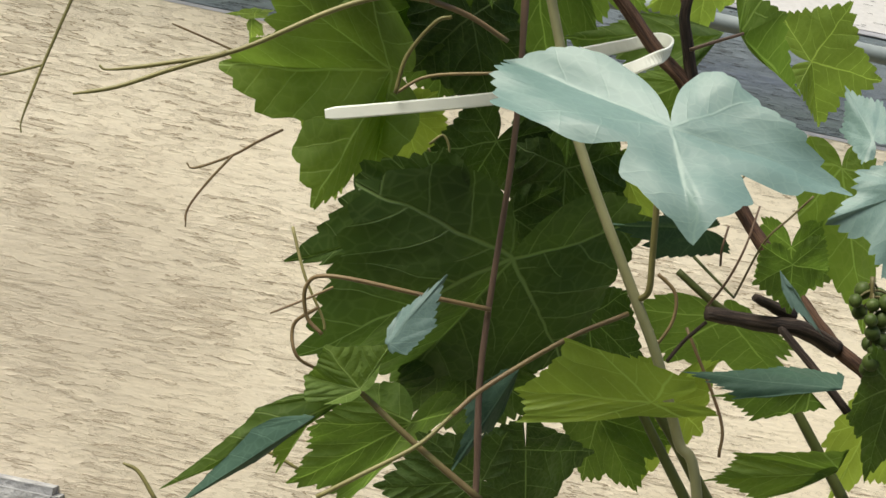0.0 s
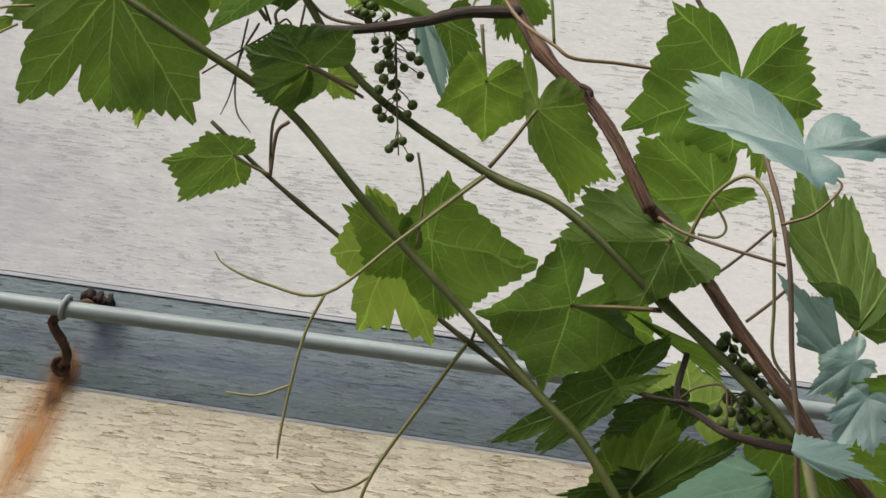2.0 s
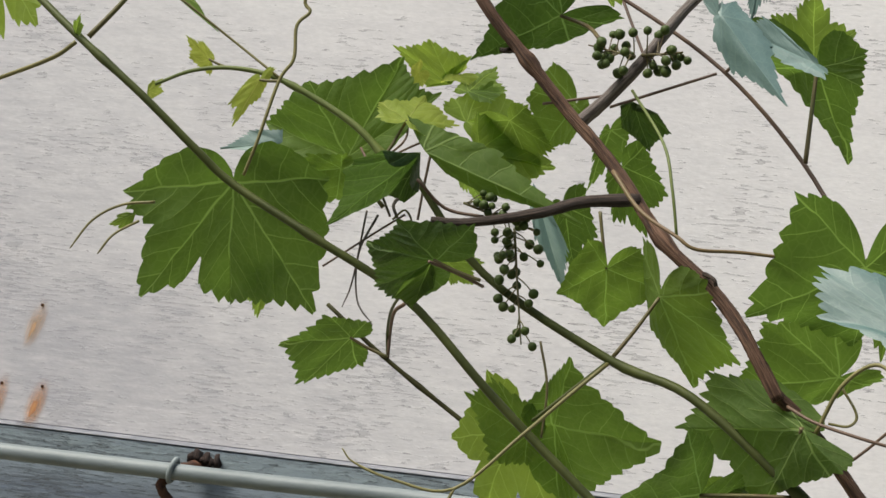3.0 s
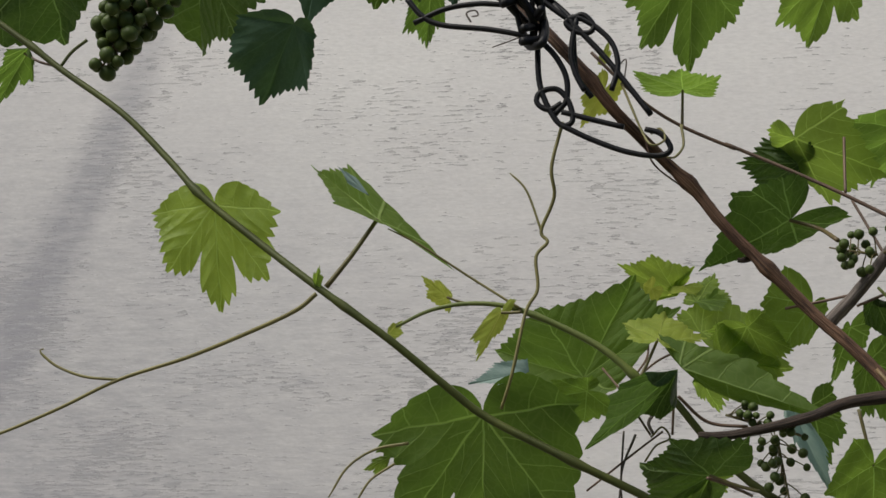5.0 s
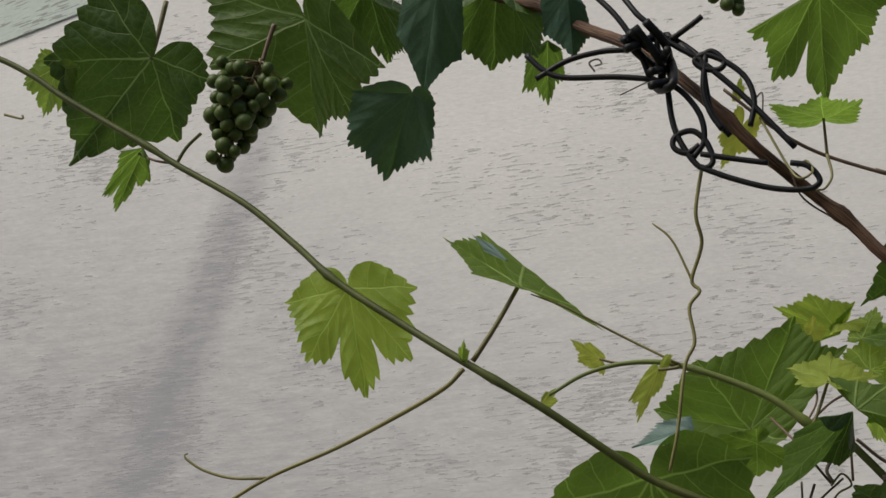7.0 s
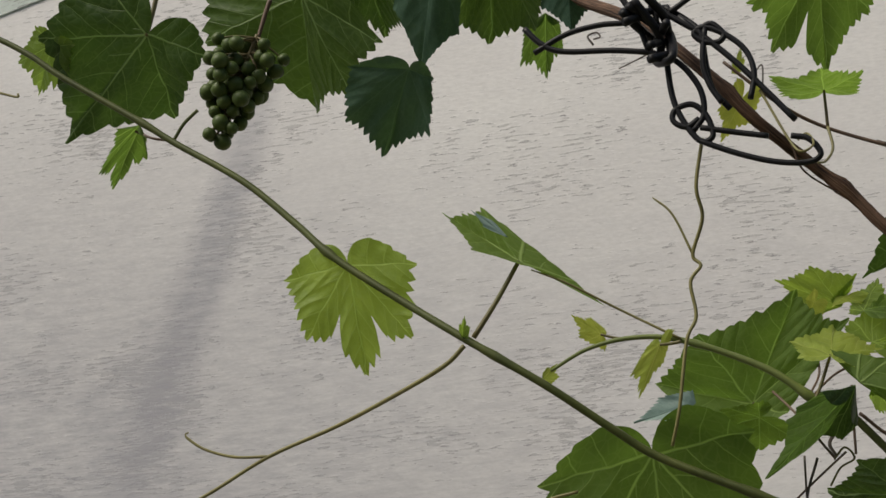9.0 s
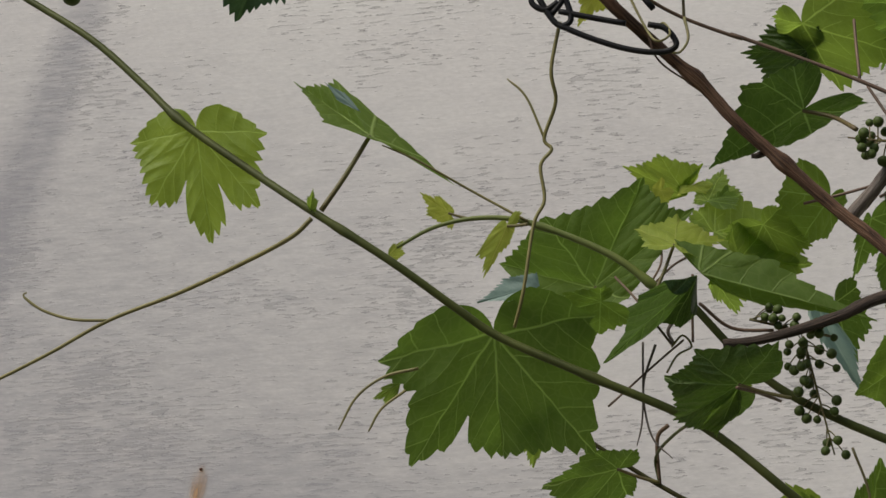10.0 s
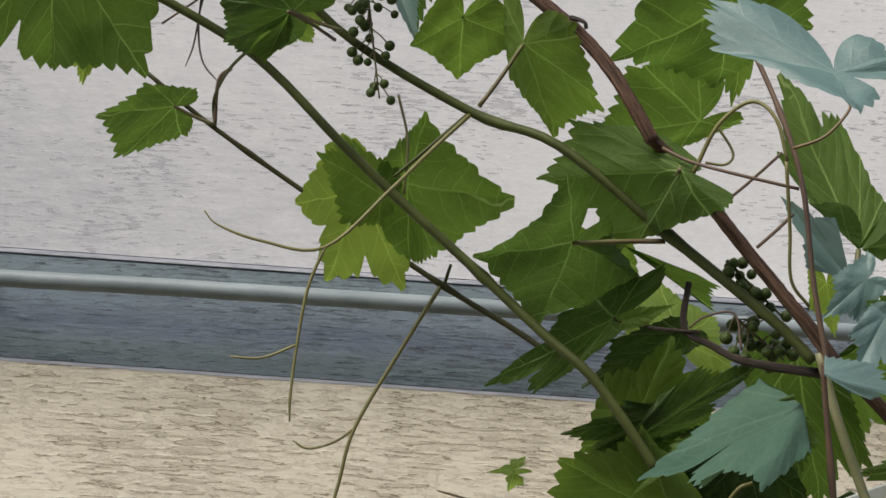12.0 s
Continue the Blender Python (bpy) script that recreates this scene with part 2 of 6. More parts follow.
# Thicker, older blades, darkened further for the shade under other leaves.
SHADED_MATURE = leaf_material("shaded_mature_leaf", (0.029, 0.058, 0.018), (0.067, 0.112, 0.033), (0.118, 0.22, 0.030), 0.5, 0.28, 0.34, 0.7, (0.22, 0.30, 0.12), 0.95)
YOUNG = leaf_material("young_leaf", (0.125, 0.20, 0.036), (0.18, 0.262, 0.05), (0.41, 0.585, 0.082), 0.5, 0.3, 0.56, 0.5, (0.3, 0.40, 0.13), 0.75)
# Leaf green paled and blued, so the colour itself carries reflected sky.
SKYLIT_UPPER = leaf_material("skylit_leaf_upper_side", (0.105, 0.178, 0.165), (0.137, 0.214, 0.203), (0.12, 0.26, 0.08), 0.52, 0.65, 0.08, 0.14, (0.19, 0.28, 0.24), 0.28)
SPROUT = leaf_material("sprouting_leaf", (0.22, 0.30, 0.042), (0.30, 0.38, 0.06), (0.66, 0.74, 0.13), 0.5, 0.3, 0.5, 0.3, (0.4, 0.45, 0.15), 0.6)
# Darker copy of the upper side: shade from leaves above, put into the colour.
SHADED_UPPER = leaf_material("shaded_upper_side", (0.038, 0.080, 0.058), (0.058, 0.108, 0.080), (0.10, 0.22, 0.06), 0.6, 0.2, 0.12, 0.16, (0.11, 0.18, 0.13), 0.35)
DARK_SHOOT = plain("brownish_shoot", (0.030, 0.028, 0.010), (0.058, 0.056, 0.018), (60, 60, 40), 0.6, 0.3, spec=0.2)
SHOOT = plain("green_shoot", (0.044, 0.055, 0.015), (0.084, 0.098, 0.027), (60, 60, 40), 0.55, 0.3, spec=0.25)
YOUNG_STEM = plain("young_green_stem", (0.095, 0.125, 0.032), (0.15, 0.18, 0.055), (60, 60, 40), 0.5, 0.2, spec=0.3)
PETIOLE = plain("petiole", (0.10, 0.062, 0.032), (0.13, 0.13, 0.045), (40, 40, 40), 0.5, 0.2)
PURPLE = plain("purple_stem", (0.085, 0.052, 0.040), (0.15, 0.095, 0.062), (60, 60, 25), 0.55, 0.3)
PALE_STEM = plain("pale_stem", (0.19, 0.19, 0.09), (0.27, 0.26, 0.14), (60, 60, 30), 0.5, 0.3)
TENDRIL = plain("tendril", (0.135, 0.12, 0.045), (0.21, 0.19, 0.07), (50, 50, 50), 0.5, 0.2)
TENDRIL_RED = plain("reddish_tendril", (0.13, 0.075, 0.045), (0.19, 0.14, 0.06), (40, 40, 40), 0.5, 0.2)
GRAPE = plain("grape_skin", (0.038, 0.062, 0.013), (0.072, 0.102, 0.025), (150, 150, 150), 0.5, 0.1, spec=0.25)
WIRE = plain("black_wire", (0.006, 0.006, 0.008), (0.013, 0.013, 0.016), (300, 300, 300), 0.5, 0.2, spec=0.22)
TIE = plain("white_nylon", (0.80, 0.82, 0.76), (0.86, 0.87, 0.82), (60, 60, 60), 0.4, 0.1)
PIPE = plain("painted_pipe", (0.135, 0.16, 0.168), (0.225, 0.255, 0.262), (20, 60, 60), 0.5, 0.25, 0.0005)
LILAC = plain("pale_lilac_paint", (0.30, 0.31, 0.36), (0.56, 0.55, 0.60), (30, 30, 240), 0.8, 0.5, 0.001)
GRAPHITE = plain("dark_joint", (0.09, 0.10, 0.115), (0.36, 0.37, 0.40), (26, 26, 26), 0.85)
RUST_OLD = plain("old_rust", (0.006, 0.004, 0.004), (0.032, 0.017, 0.013), (200, 200, 200), 0.9, 0.9, 0.002)
RUST = plain("rusty_iron", (0.020, 0.010, 0.008), (0.125, 0.052, 0.026), (120, 120, 120), 0.85, 0.8, 0.0015)
STONE = plain("rough_plaster", (0.20, 0.20, 0.21), (0.45, 0.45, 0.46), (60, 60, 60), 0.9, 1.0, 0.006)
SOIL = plain("ground", (0.09, 0.095, 0.055), (0.175, 0.165, 0.115), (3, 3, 3), 0.95, 0.6, 0.02)


def bark_material(name, dark, mid_tone, light, depth):
    """Stringy bark: strips and cracks along the stem."""
    m, n, l, p = material(name)
    strips = speckle(n, l, placed(n, l, (16, 26, 1), "UV"), 1.0, 5, 0.65)
    cracks = speckle(n, l, placed(n, l, (30, 70, 1), "UV"), 1.0, 3, 0.6)
    blot = speckle(n, l, placed(n, l, (3, 30, 1), "UV"), 1.0, 3, 0.6)
    c = ramp(n, l, strips, [(0.32, dark), (0.5, mid_tone), (0.68, light)])
    c = mixed(n, l, ramp(n, l, cracks, [(0.36, (1, 1, 1)), (0.46, (0, 0, 0))]), c, dark)
    c = mixed(n, l, ramp(n, l, blot, [(0.5, (0, 0, 0)), (0.7, (0.6, 0.6, 0.6))]), c, light)
    l.new(c, p.inputs["Base Color"])
    p.inputs["Roughness"].default_value = 0.72
    p.inputs["Specular IOR Level"].default_value = 0.35
    bumped(n, l, p, strips, 0.9, depth)
    return m


def stain_material(name, colour, scale, low, high, most=0.85):
    """A run of rust or grime that fades into the paint round it."""
    m, n, l, p = material(name)
    p.inputs["Base Color"].default_value = (*colour, 1)
    p.inputs["Roughness"].default_value = 0.85
    uv = n.new("ShaderNodeTexCoord")
    grad = node(n, "ShaderNodeTexGradient")
    grad.gradient_type = "SPHERICAL"
    mp = n.new("ShaderNodeMapping")
    mp.inputs["Location"].default_value = (-1, -1, 0)
    mp.inputs["Scale"].default_value = (2, 2, 1)
    l.new(uv.outputs["UV"], mp.inputs["Vector"])
    l.new(mp.outputs["Vector"], grad.inputs["Vector"])
    spots = speckle(n, l, placed(n, l, scale), 1.0, 5, 0.65)
    streak = ramp(n, l, speckle(n, l, placed(n, l, (260, 260, 30)), 1.0, 4, 0.65), [(0.34, (0.6, 0.6, 0.6)), (0.66, (1.2, 1.2, 1.2))])
    prod = n.new("ShaderNodeMath")
    prod.operation = "MULTIPLY"
    l.new(grad.outputs["Fac"], prod.inputs[0])
    l.new(math_node(n, l, "MULTIPLY", spots, streak), prod.inputs[1])
    a = ramp(n, l, prod.outputs[0], [(low, (0, 0, 0)), (high, (most, most, most))])
    l.new(a, p.inputs["Alpha"])
    return m


BARK = bark_material("bark", (0.022, 0.011, 0.007), (0.088, 0.044, 0.026), (0.205, 0.118, 0.076), 0.0016)
BARK_DARK = bark_material("dark_bark", (0.012, 0.009, 0.007), (0.04, 0.026, 0.02), (0.11, 0.075, 0.06), 0.0016)
BARK_GREY = bark_material("grey_bark", (0.07, 0.055, 0.05), (0.15, 0.125, 0.115), (0.26, 0.23, 0.21), 0.001)
RUST_DARK = stain_material("dark_rust", (0.14, 0.06, 0.03), (90, 90, 40), 0.04, 0.4, 0.9)
RUST_RUN = stain_material("rust_run", (0.50, 0.215, 0.06), (60, 60, 20), 0.02, 0.5, 0.85)
RUST_FAINT = stain_material("faint_rust", (0.50, 0.29, 0.13), (120, 120, 24), 0.05, 0.5, 0.7)


# ---- building helpers ----
def mesh_of(name, verts, faces, mat, smooth=True):
    me = bpy.data.meshes.new(name)
    me.from_pydata([tuple(v) for v in verts], [], faces)
    me.materials.append(mat)
    if smooth:
        me.polygons.foreach_set("use_smooth", [True] * len(me.polygons))
    me.update()
    return me


def part(name, me, parent, label=""):
    ob = new(name, me)
    ob.parent = parent
    if label:
        tagged(ob, label)
    return ob


def box_mesh(name, x0, x1, y0, y1, z0, z1, mat, bevel=0.0):
    bm = bmesh.new()
    bmesh.ops.create_cube(bm, size=1)
    for v in bm.verts:
        v.co = Vector(((x0 + x1) / 2 + v.co.x * (x1 - x0), (y0 + y1) / 2 + v.co.y * (y1 - y0), (z0 + z1) / 2 + v.co.z * (z1 - z0)))
    if bevel:
        bmesh.ops.bevel(bm, geom=bm.edges[:], offset=bevel, segments=2, affect="EDGES")
    me = bpy.data.meshes.new(name)
    bm.to_mesh(me)
    bm.free()
    me.materials.append(mat)
    return me


def smooth_line(points, steps):
    """A Catmull-Rom line through points."""
    p = [Vector(q) for q in points]
    p = [p[0] * 2 - p[1]] + p + [p[-1] * 2 - p[-2]]
    out = []
    for i in range(1, len(p) - 2):
        for k in range(steps):
            t = k / steps
            a, b, c, d = p[i - 1], p[i], p[i + 1], p[i + 2]
            out.append(0.5 * ((2 * b) + (c - a) * t + (2 * a - 5 * b + 4 * c - d) * t * t + (3 * b - a - 3 * c + d) * t ** 3))
    return out + [p[-2]]


def tube(name, points, r0, r1, mat, steps=6, sides=8, rough=0.0, nodes=(), seed=0, tip=False):
    """A tapered stem along points: rough makes bark ridges, nodes swell it at those shares of its length."""
    line = smooth_line(points, steps)
    rnd = random.Random(seed)
    verts, faces, longs = [], [], []
    total = max(1e-6, sum((b - a).length for a, b in zip(line, line[1:])))
    gone, ref = 0.0, None
    ridges = [1 + rough * rnd.uniform(-1, 1) for _ in range(sides)]
    for i, q in enumerate(line):
        way = (line[min(i + 1, len(line) - 1)] - line[max(i - 1, 0)]).normalized()
        if i:
            gone += (q - line[i - 1]).length
        f = gone / total
        if ref is None:
            ref = way.orthogonal()
        ref = (ref - way * ref.dot(way)).normalized()
        side = way.cross(ref)
        r = r0 + (r1 - r0) * f
        for at in nodes:
            r *= 1 + 0.4 * math.exp(-((f - at) * total / (1.6 * max(r0, r1))) ** 2)
        if tip and f > 0.9:
            r *= max(0.6, math.sqrt(max(0.0, (1 - f) / 0.1)))
        for k in range(sides):
            a = 2 * math.pi * k / sides
            rr = r * ridges[k] * (1 + rough * 0.5 * rnd.uniform(-1, 1))
            verts.append(q + (ref * math.cos(a) + side * math.sin(a)) * rr)
            longs.append((k / sides, gone))
    n = len(line)
    for i in range(n - 1):
        for k in range(sides):
            faces.append((i * sides + k, i * sides + (k + 1) % sides, (i + 1) * sides + (k + 1) % sides, (i + 1) * sides + k))
    faces.append(tuple(range(sides))[::-1])
    faces.append(tuple((n - 1) * sides + k for k in range(sides)))
    me = mesh_of(name, verts, faces, mat)
    layer = me.uv_layers.new(name="UVMap")
    loops = np.zeros(len(me.loops), dtype=np.int32)
    me.loops.foreach_get("vertex_index", loops)
    layer.data.foreach_set("uv", np.array(longs, dtype=np.float32)[loops].ravel())
    return me


def strap(name, points, width, thick, mat, up, steps=8):
    """A flat band along points, its width along up."""
    line = smooth_line(points, steps)
    verts, faces = [], []
    for i, q in enumerate(line):
        way = (line[min(i + 1, len(line) - 1)] - line[max(i - 1, 0)]).normalized()
        u = Vector(up)
        u = (u - way * u.dot(way)).normalized()
        s = way.cross(u)
        w = width * (0.72 if i in (0, len(line) - 1) else 1)
        for a, b in ((1, 0.6), (0.8, 1), (-0.8, 1), (-1, 0.6), (-1, -0.6), (-0.8, -1), (0.8, -1), (1, -0.6)):
            verts.append(q + u * a * w / 2 + s * b * thick / 2)
    for i in range(len(line) - 1):
        for k in range(8):
            faces.append((i * 8 + k, i * 8 + (k + 1) % 8, (i + 1) * 8 + (k + 1) % 8, (i + 1) * 8 + k))
    faces += [tuple(range(8))[::-1], tuple((len(line) - 1) * 8 + k for k in range(8))]
    return mesh_of(name, verts, faces, mat, smooth=False)


LOBE, BASE_LOBE = 58.0, 120.0


def leaf_profile(deg, lobing, low, base):
    """Distance of a vine leaf's edge from its stalk, teeth left aside: five pointed lobes, the angle taken from the midrib."""
    s = max(0.0, lobing - 0.1)
    marks = [(0, 1.0), (5, 0.925), (10, 0.86), (16, 0.81 - s * 0.04), (22, 0.79 - s * 0.2), (26, 0.775 - s * 0.72), (29, 0.765 - s), (32, 0.765 - s * 0.72), (36, 0.765 - s * 0.2), (45, 0.77 - s * 0.04), (52, 0.815), (LOBE, 0.885), (64, 0.815), (72, 0.745 - low * 0.2), (82, 0.715 - low * 0.6), (91, 0.695 - low), (102, 0.67 - low * 0.4), (111, 0.665 * base), (BASE_LOBE, 0.69 * base), (129, 0.65 * base), (140, 0.60 * base), (152, 0.52 * base), (164, 0.33 * base), (173, 0.14), (180, 0.05)]
    for (a, ra), (b, rb) in zip(marks, marks[1:]):
        if a <= deg <= b:
            return ra + (rb - ra) * (deg - a) / (b - a)
    return 0.05


def leaf_edge(rnd, lobing, low, base, bite):
    """One half of a leaf's outline, as angle, distance, distance without teeth: pointed, convex teeth of uneven size, one at each lobe's tip."""
    tips = []
    for a, b, count in ((0.0, LOBE, rnd.randint(5, 7)), (LOBE, BASE_LOBE, rnd.randint(5, 7)), (BASE_LOBE, 170.0, rnd.randint(4, 6))):
        for k in range(count):
            jog = rnd.uniform(-0.32, 0.32) if k else 0.0
            tips.append((a + (b - a) * (k + jog) / count, 1.35 if not k else rnd.uniform(0.3, 1.2)))
    tips.append((170.0, 0.2))
    line = []
    for (a, ha), (b, hb) in zip(tips, tips[1:]):
        deep = 0.0088 * min(b - a, 11.0) * bite * (0.55 + 0.25 * (ha + hb))
        fade = min(1.0, max(0.15, (172 - b) / 40))
        for share, up in ((0.0, 0.55 * ha), (0.14, 0.22 * ha), (0.36, -0.12), (0.55, -0.6), (0.68, -0.2), (0.86, 0.28 * hb)):
            d = a + (b - a) * share
            soft = leaf_profile(d, lobing, low, base)
            tip_keep = 0.0 if d == 0 or d == LOBE else 1.0
            line.append((d, soft * (1 + up * deep * fade * tip_keep), soft))
    line.append((175.0, 0.12, 0.12))
    line.append((180.0, 0.05, 0.05))
    return line


def leaf(parent, j, tip, a, b, kind=0, lobing=0.22, low=0.04, base=1.0, cup=0.06, bite=1.0, seed=0, stalk=(), label="", ends=(None, None), heel=0.45):
    """A vine leaf from its stalk joint, the tip of its middle lobe and the tips of its two side lobes."""
    rnd = random.Random(seed * 7 + 3)
    j, tip, a, b = Vector(j), Vector(tip), Vector(a), Vector(b)
    mid, sides = tip - j, (a - j, b - j)
    flat = mid.cross(sides[0]).normalized() - mid.cross(sides[1]).normalized()
    flat = flat.normalized() if flat.length > 0.3 else mid.cross(sides[0]).normalized()
    if flat.y > 0:
        flat = -flat
    size = max(mid.length, sides[0].length * 0.8, sides[1].length * 0.8)
    sx, sy = 0.88 * math.sin(radians(LOBE)), 0.88 * math.cos(radians(LOBE))
    along = mid.normalized()
    narrow = min((v - along * v.dot(along)).length for v in sides) / max(size, 1e-6)
    calm = max(0.12, min(1.0, narrow * 1.5))
    slim = max(0.3, min(1.0, narrow * 2.2))
    lobing = lobing if isinstance(lobing, tuple) else (lobing, lobing)
    low = low if isinstance(low, tuple) else (low, low)
    ph, ph2, wave = rnd.uniform(0, 6), rnd.uniform(0, 6), rnd.uniform(0.05, 0.1)
    frill, many = rnd.uniform(0.012, 0.03), rnd.choice((7, 8, 9))
    mains = [radians(v) for v in (0, LOBE, BASE_LOBE)]

    bx, by = 0.68 * math.sin(radians(BASE_LOBE)), 0.68 * math.cos(radians(BASE_LOBE))
    open_by = [min(1.0, 1.7 * (v - along * v.dot(along)).length / max(v.length, 1e-6)) for v in sides]
    lows = [ends[s] and Vector(ends[s]) - j or mid * (by - sy * bx / sx) * open_by[s] ** 2 + sides[s] * (bx / sx) for s in (0, 1)]
    back = (lows[0].normalized() + lows[1].normalized() - mid.normalized() * 0.6).normalized() * (lows[0].length + lows[1].length) * heel
    corners = [(((0.0, 1.0), mid), ((sx, sy), sides[s]), ((bx, by), lows[s]), ((0.0, -0.68), back)) for s in (0, 1)]

    def at(x, y, lift=0.0):
        """Leaf coordinates (across, along) to the world."""
        s = 0 if x >= 0 else 1
        r = math.hypot(x, y)
        th = math.atan2(abs(x), y)
        near = min(abs(th - v) for v in mains) * r
        puff = 0.022 * min(1.0, near / 0.12) * min(1, r * 3)
        h = -cup * r * r + wave * math.sin(3 * th + ph + s * 2) * r * r + 0.03 * math.sin(9 * x + ph2) * math.sin(8 * y + ph) * min(1, 2 * r) + frill * math.sin(many * th + ph2 + s) * r ** 3 + puff
        c = corners[s]
        p1, w1, p2, w2 = (c[0] + c[1]) if th < radians(LOBE) else (c[1] + c[2]) if th < radians(BASE_LOBE) else (c[2] + c[3])
        det = p1[0] * p2[1] - p1[1] * p2[0]
        u, v = (abs(x) * p2[1] - y * p2[0]) / det, (p1[0] * y - p1[1] * abs(x)) / det
        return j + w1 * u + w2 * v + flat * ((h * calm + lift) * size)

    rings = (0.0, 0.12, 0.25, 0.38, 0.5, 0.62, 0.74, 0.84, 0.92, 1.0)
    verts, uvs, faces = [at(0, 0)], [(0.5, 0.5)], []
    bite *= max(0.75, min(1.25, 0.05 / size))
    halves = [leaf_edge(rnd, lobing[s], low[s], base, bite) for s in (0, 1)]
    edges = [(-d, e, soft) for d, e, soft in halves[1][:0:-1]] + halves[0]
    count = len(edges)
    for ring in rings[1:]:
        for d, e, soft in edges:
            r = ring * (e if ring > 0.95 else soft * 0.5 + e * 0.5 if ring > 0.9 else soft)
            x, y = r * math.sin(radians(d)), r * math.cos(radians(d))
            verts.append(at(x, y))
            uvs.append((0.5 + x * 0.5 * slim, 0.5 + y * 0.5))
    for i in range(count - 1):
        faces.append((0, 1 + i, 2 + i))
    for q in range(len(rings) - 2):
        o = 1 + q * count
        for i in range(count - 1):
            faces.append((o + i, o + count + i, o + count + i + 1, o + i + 1))
    me = mesh_of("leaf", verts, faces, (UNDER, YOUNG, SKYLIT_UPPER, SHADED_MATURE, SHADED_UPPER, SPROUT)[kind])
    layer = me.uv_layers.new(name="UVMap")
    loops = np.zeros(len(me.loops), dtype=np.int32)
    me.loops.foreach_get("vertex_index", loops)
    layer.data.foreach_set("uv", np.array(uvs, dtype=np.float32)[loops].ravel())
    ob = part("leaf", me, parent, label)

    if stalk:
        pts = [j] + [Vector(s) for s in stalk]
        if len(pts) == 2:
            pts.insert(1, (pts[0] + pts[1]) / 2 + Vector((0, 0, -0.025 * (pts[1] - pts[0]).length)))
        part("petiole", tube("petiole", pts, size * 0.009 + 0.0005, size * 0.012 + 0.0006, PETIOLE, 5, 6), ob)
    return ob


def berry_mesh(r, seed):
    bm = bmesh.new()
    bmesh.ops.create_uvsphere(bm, u_segments=12, v_segments=8, radius=r)
    for v in bm.verts:
        v.co.z *= 1.08
        if v.co.z > r * 0.98:
            v.co.z -= r * 0.12
    for f in bm.faces:
        f.smooth = True
    me = bpy.data.meshes.new("grape")
    bm.to_mesh(me)
    bm.free()
    me.materials.append(GRAPE)
    return me


def cluster(parent, top, bottom, spread, r, count, seed, open_stalks, stem_mat, label, taper=0.0):
    """A bunch of grapes along a rachis from top to bottom."""
    rnd = random.Random(seed)
    top, bottom = Vector(top), Vector(bottom)
    axis = (bottom - top).normalized()
    rachis = part("bunch_stem", tube("rachis", [top, top.lerp(bottom, 0.5) + Vector((rnd.uniform(-1, 1), 0, 0)) * spread * 0.15, bottom], r * 0.32, r * 0.16, stem_mat, 6, 6), parent, label)
    shared = [berry_mesh(r * s, 0) for s in (0.82, 0.95, 1.08)]
    taken = []
    tries = 0
    while len(taken) < count and tries < count * 60:
        tries += 1
        f = rnd.uniform(0.12, 1.0)
        wide = spread * (0.35 + 0.75 * math.sin(math.pi * min(1, 0.25 + f * 0.68))) * (1 - taper * f)
        ang = rnd.uniform(0, 2 * math.pi)
        rad = wide * math.sqrt(rnd.uniform(0.08, 1))
        across = axis.orthogonal().normalized()
        deep = axis.cross(across).normalized()
        p = top.lerp(bottom, f) + across * math.cos(ang) * rad + deep * math.sin(ang) * rad * 0.9 + axis * rnd.uniform(-1, 1) * r
        if any((p - q).length < 1.5 * r for q in taken):
            continue
        taken.append(p)
        g = part("grape", shared[rnd.randrange(3)], rachis)
        g.matrix_basis = Matrix.Translation(p) @ Euler((rnd.uniform(-1, 1), rnd.uniform(-1, 1), rnd.uniform(0, 6))).to_matrix().to_4x4()
        if open_stalks:
            root = top.lerp(bottom, max(0.0, f - 0.12))
            part("stalk", tube("stalk", [p, (p + root) / 2 + Vector((0, 0, r * 0.3)), root], r * 0.13, r * 0.16, stem_mat, 4, 5), rachis)
    return rachis


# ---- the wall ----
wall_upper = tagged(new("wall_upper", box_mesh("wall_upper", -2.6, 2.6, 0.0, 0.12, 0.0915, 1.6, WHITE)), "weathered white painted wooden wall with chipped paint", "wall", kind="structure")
wall_lower = tagged(new("wall_lower", box_mesh("wall_lower", -2.6, 2.6, 0.0, 0.12, -1.7, -0.0014, CREAM)), "weathered cream-yellow painted wooden wall with chipped paint", "wall", kind="structure")
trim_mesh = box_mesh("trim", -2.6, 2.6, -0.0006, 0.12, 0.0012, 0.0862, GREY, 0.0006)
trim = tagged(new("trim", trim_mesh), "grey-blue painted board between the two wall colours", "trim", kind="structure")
trim_2 = tagged(new("trim_2", box_mesh("trim_2", -2.6, 2.6, 0.0016, 0.12, 0.0862, 0.0915, GRAPHITE)), "dark open joint above the grey-blue board", "trim", kind="structure")
trim_3 = tagged(new("trim_3", box_mesh("trim_3", -2.6, 2.6, -0.0012, 0.0016, 0.0871, 0.0907, LILAC, 0.0005)), "thin pale grey bead above the grey-blue board", "trim", kind="structure")
trim_4 = tagged(new("trim_4", box_mesh("trim_4", -2.6, 2.6, -0.0003, 0.12, -0.0014, 0.0012, LILAC)), "pale lilac painted edge below the grey-blue board", "trim", kind="structure")
ground = tagged(new("ground", box_mesh("ground", -60, 60, -60, 60, -1.9, -1.7, SOIL)), "bare garden ground with sparse grass", "ground", kind="structure")
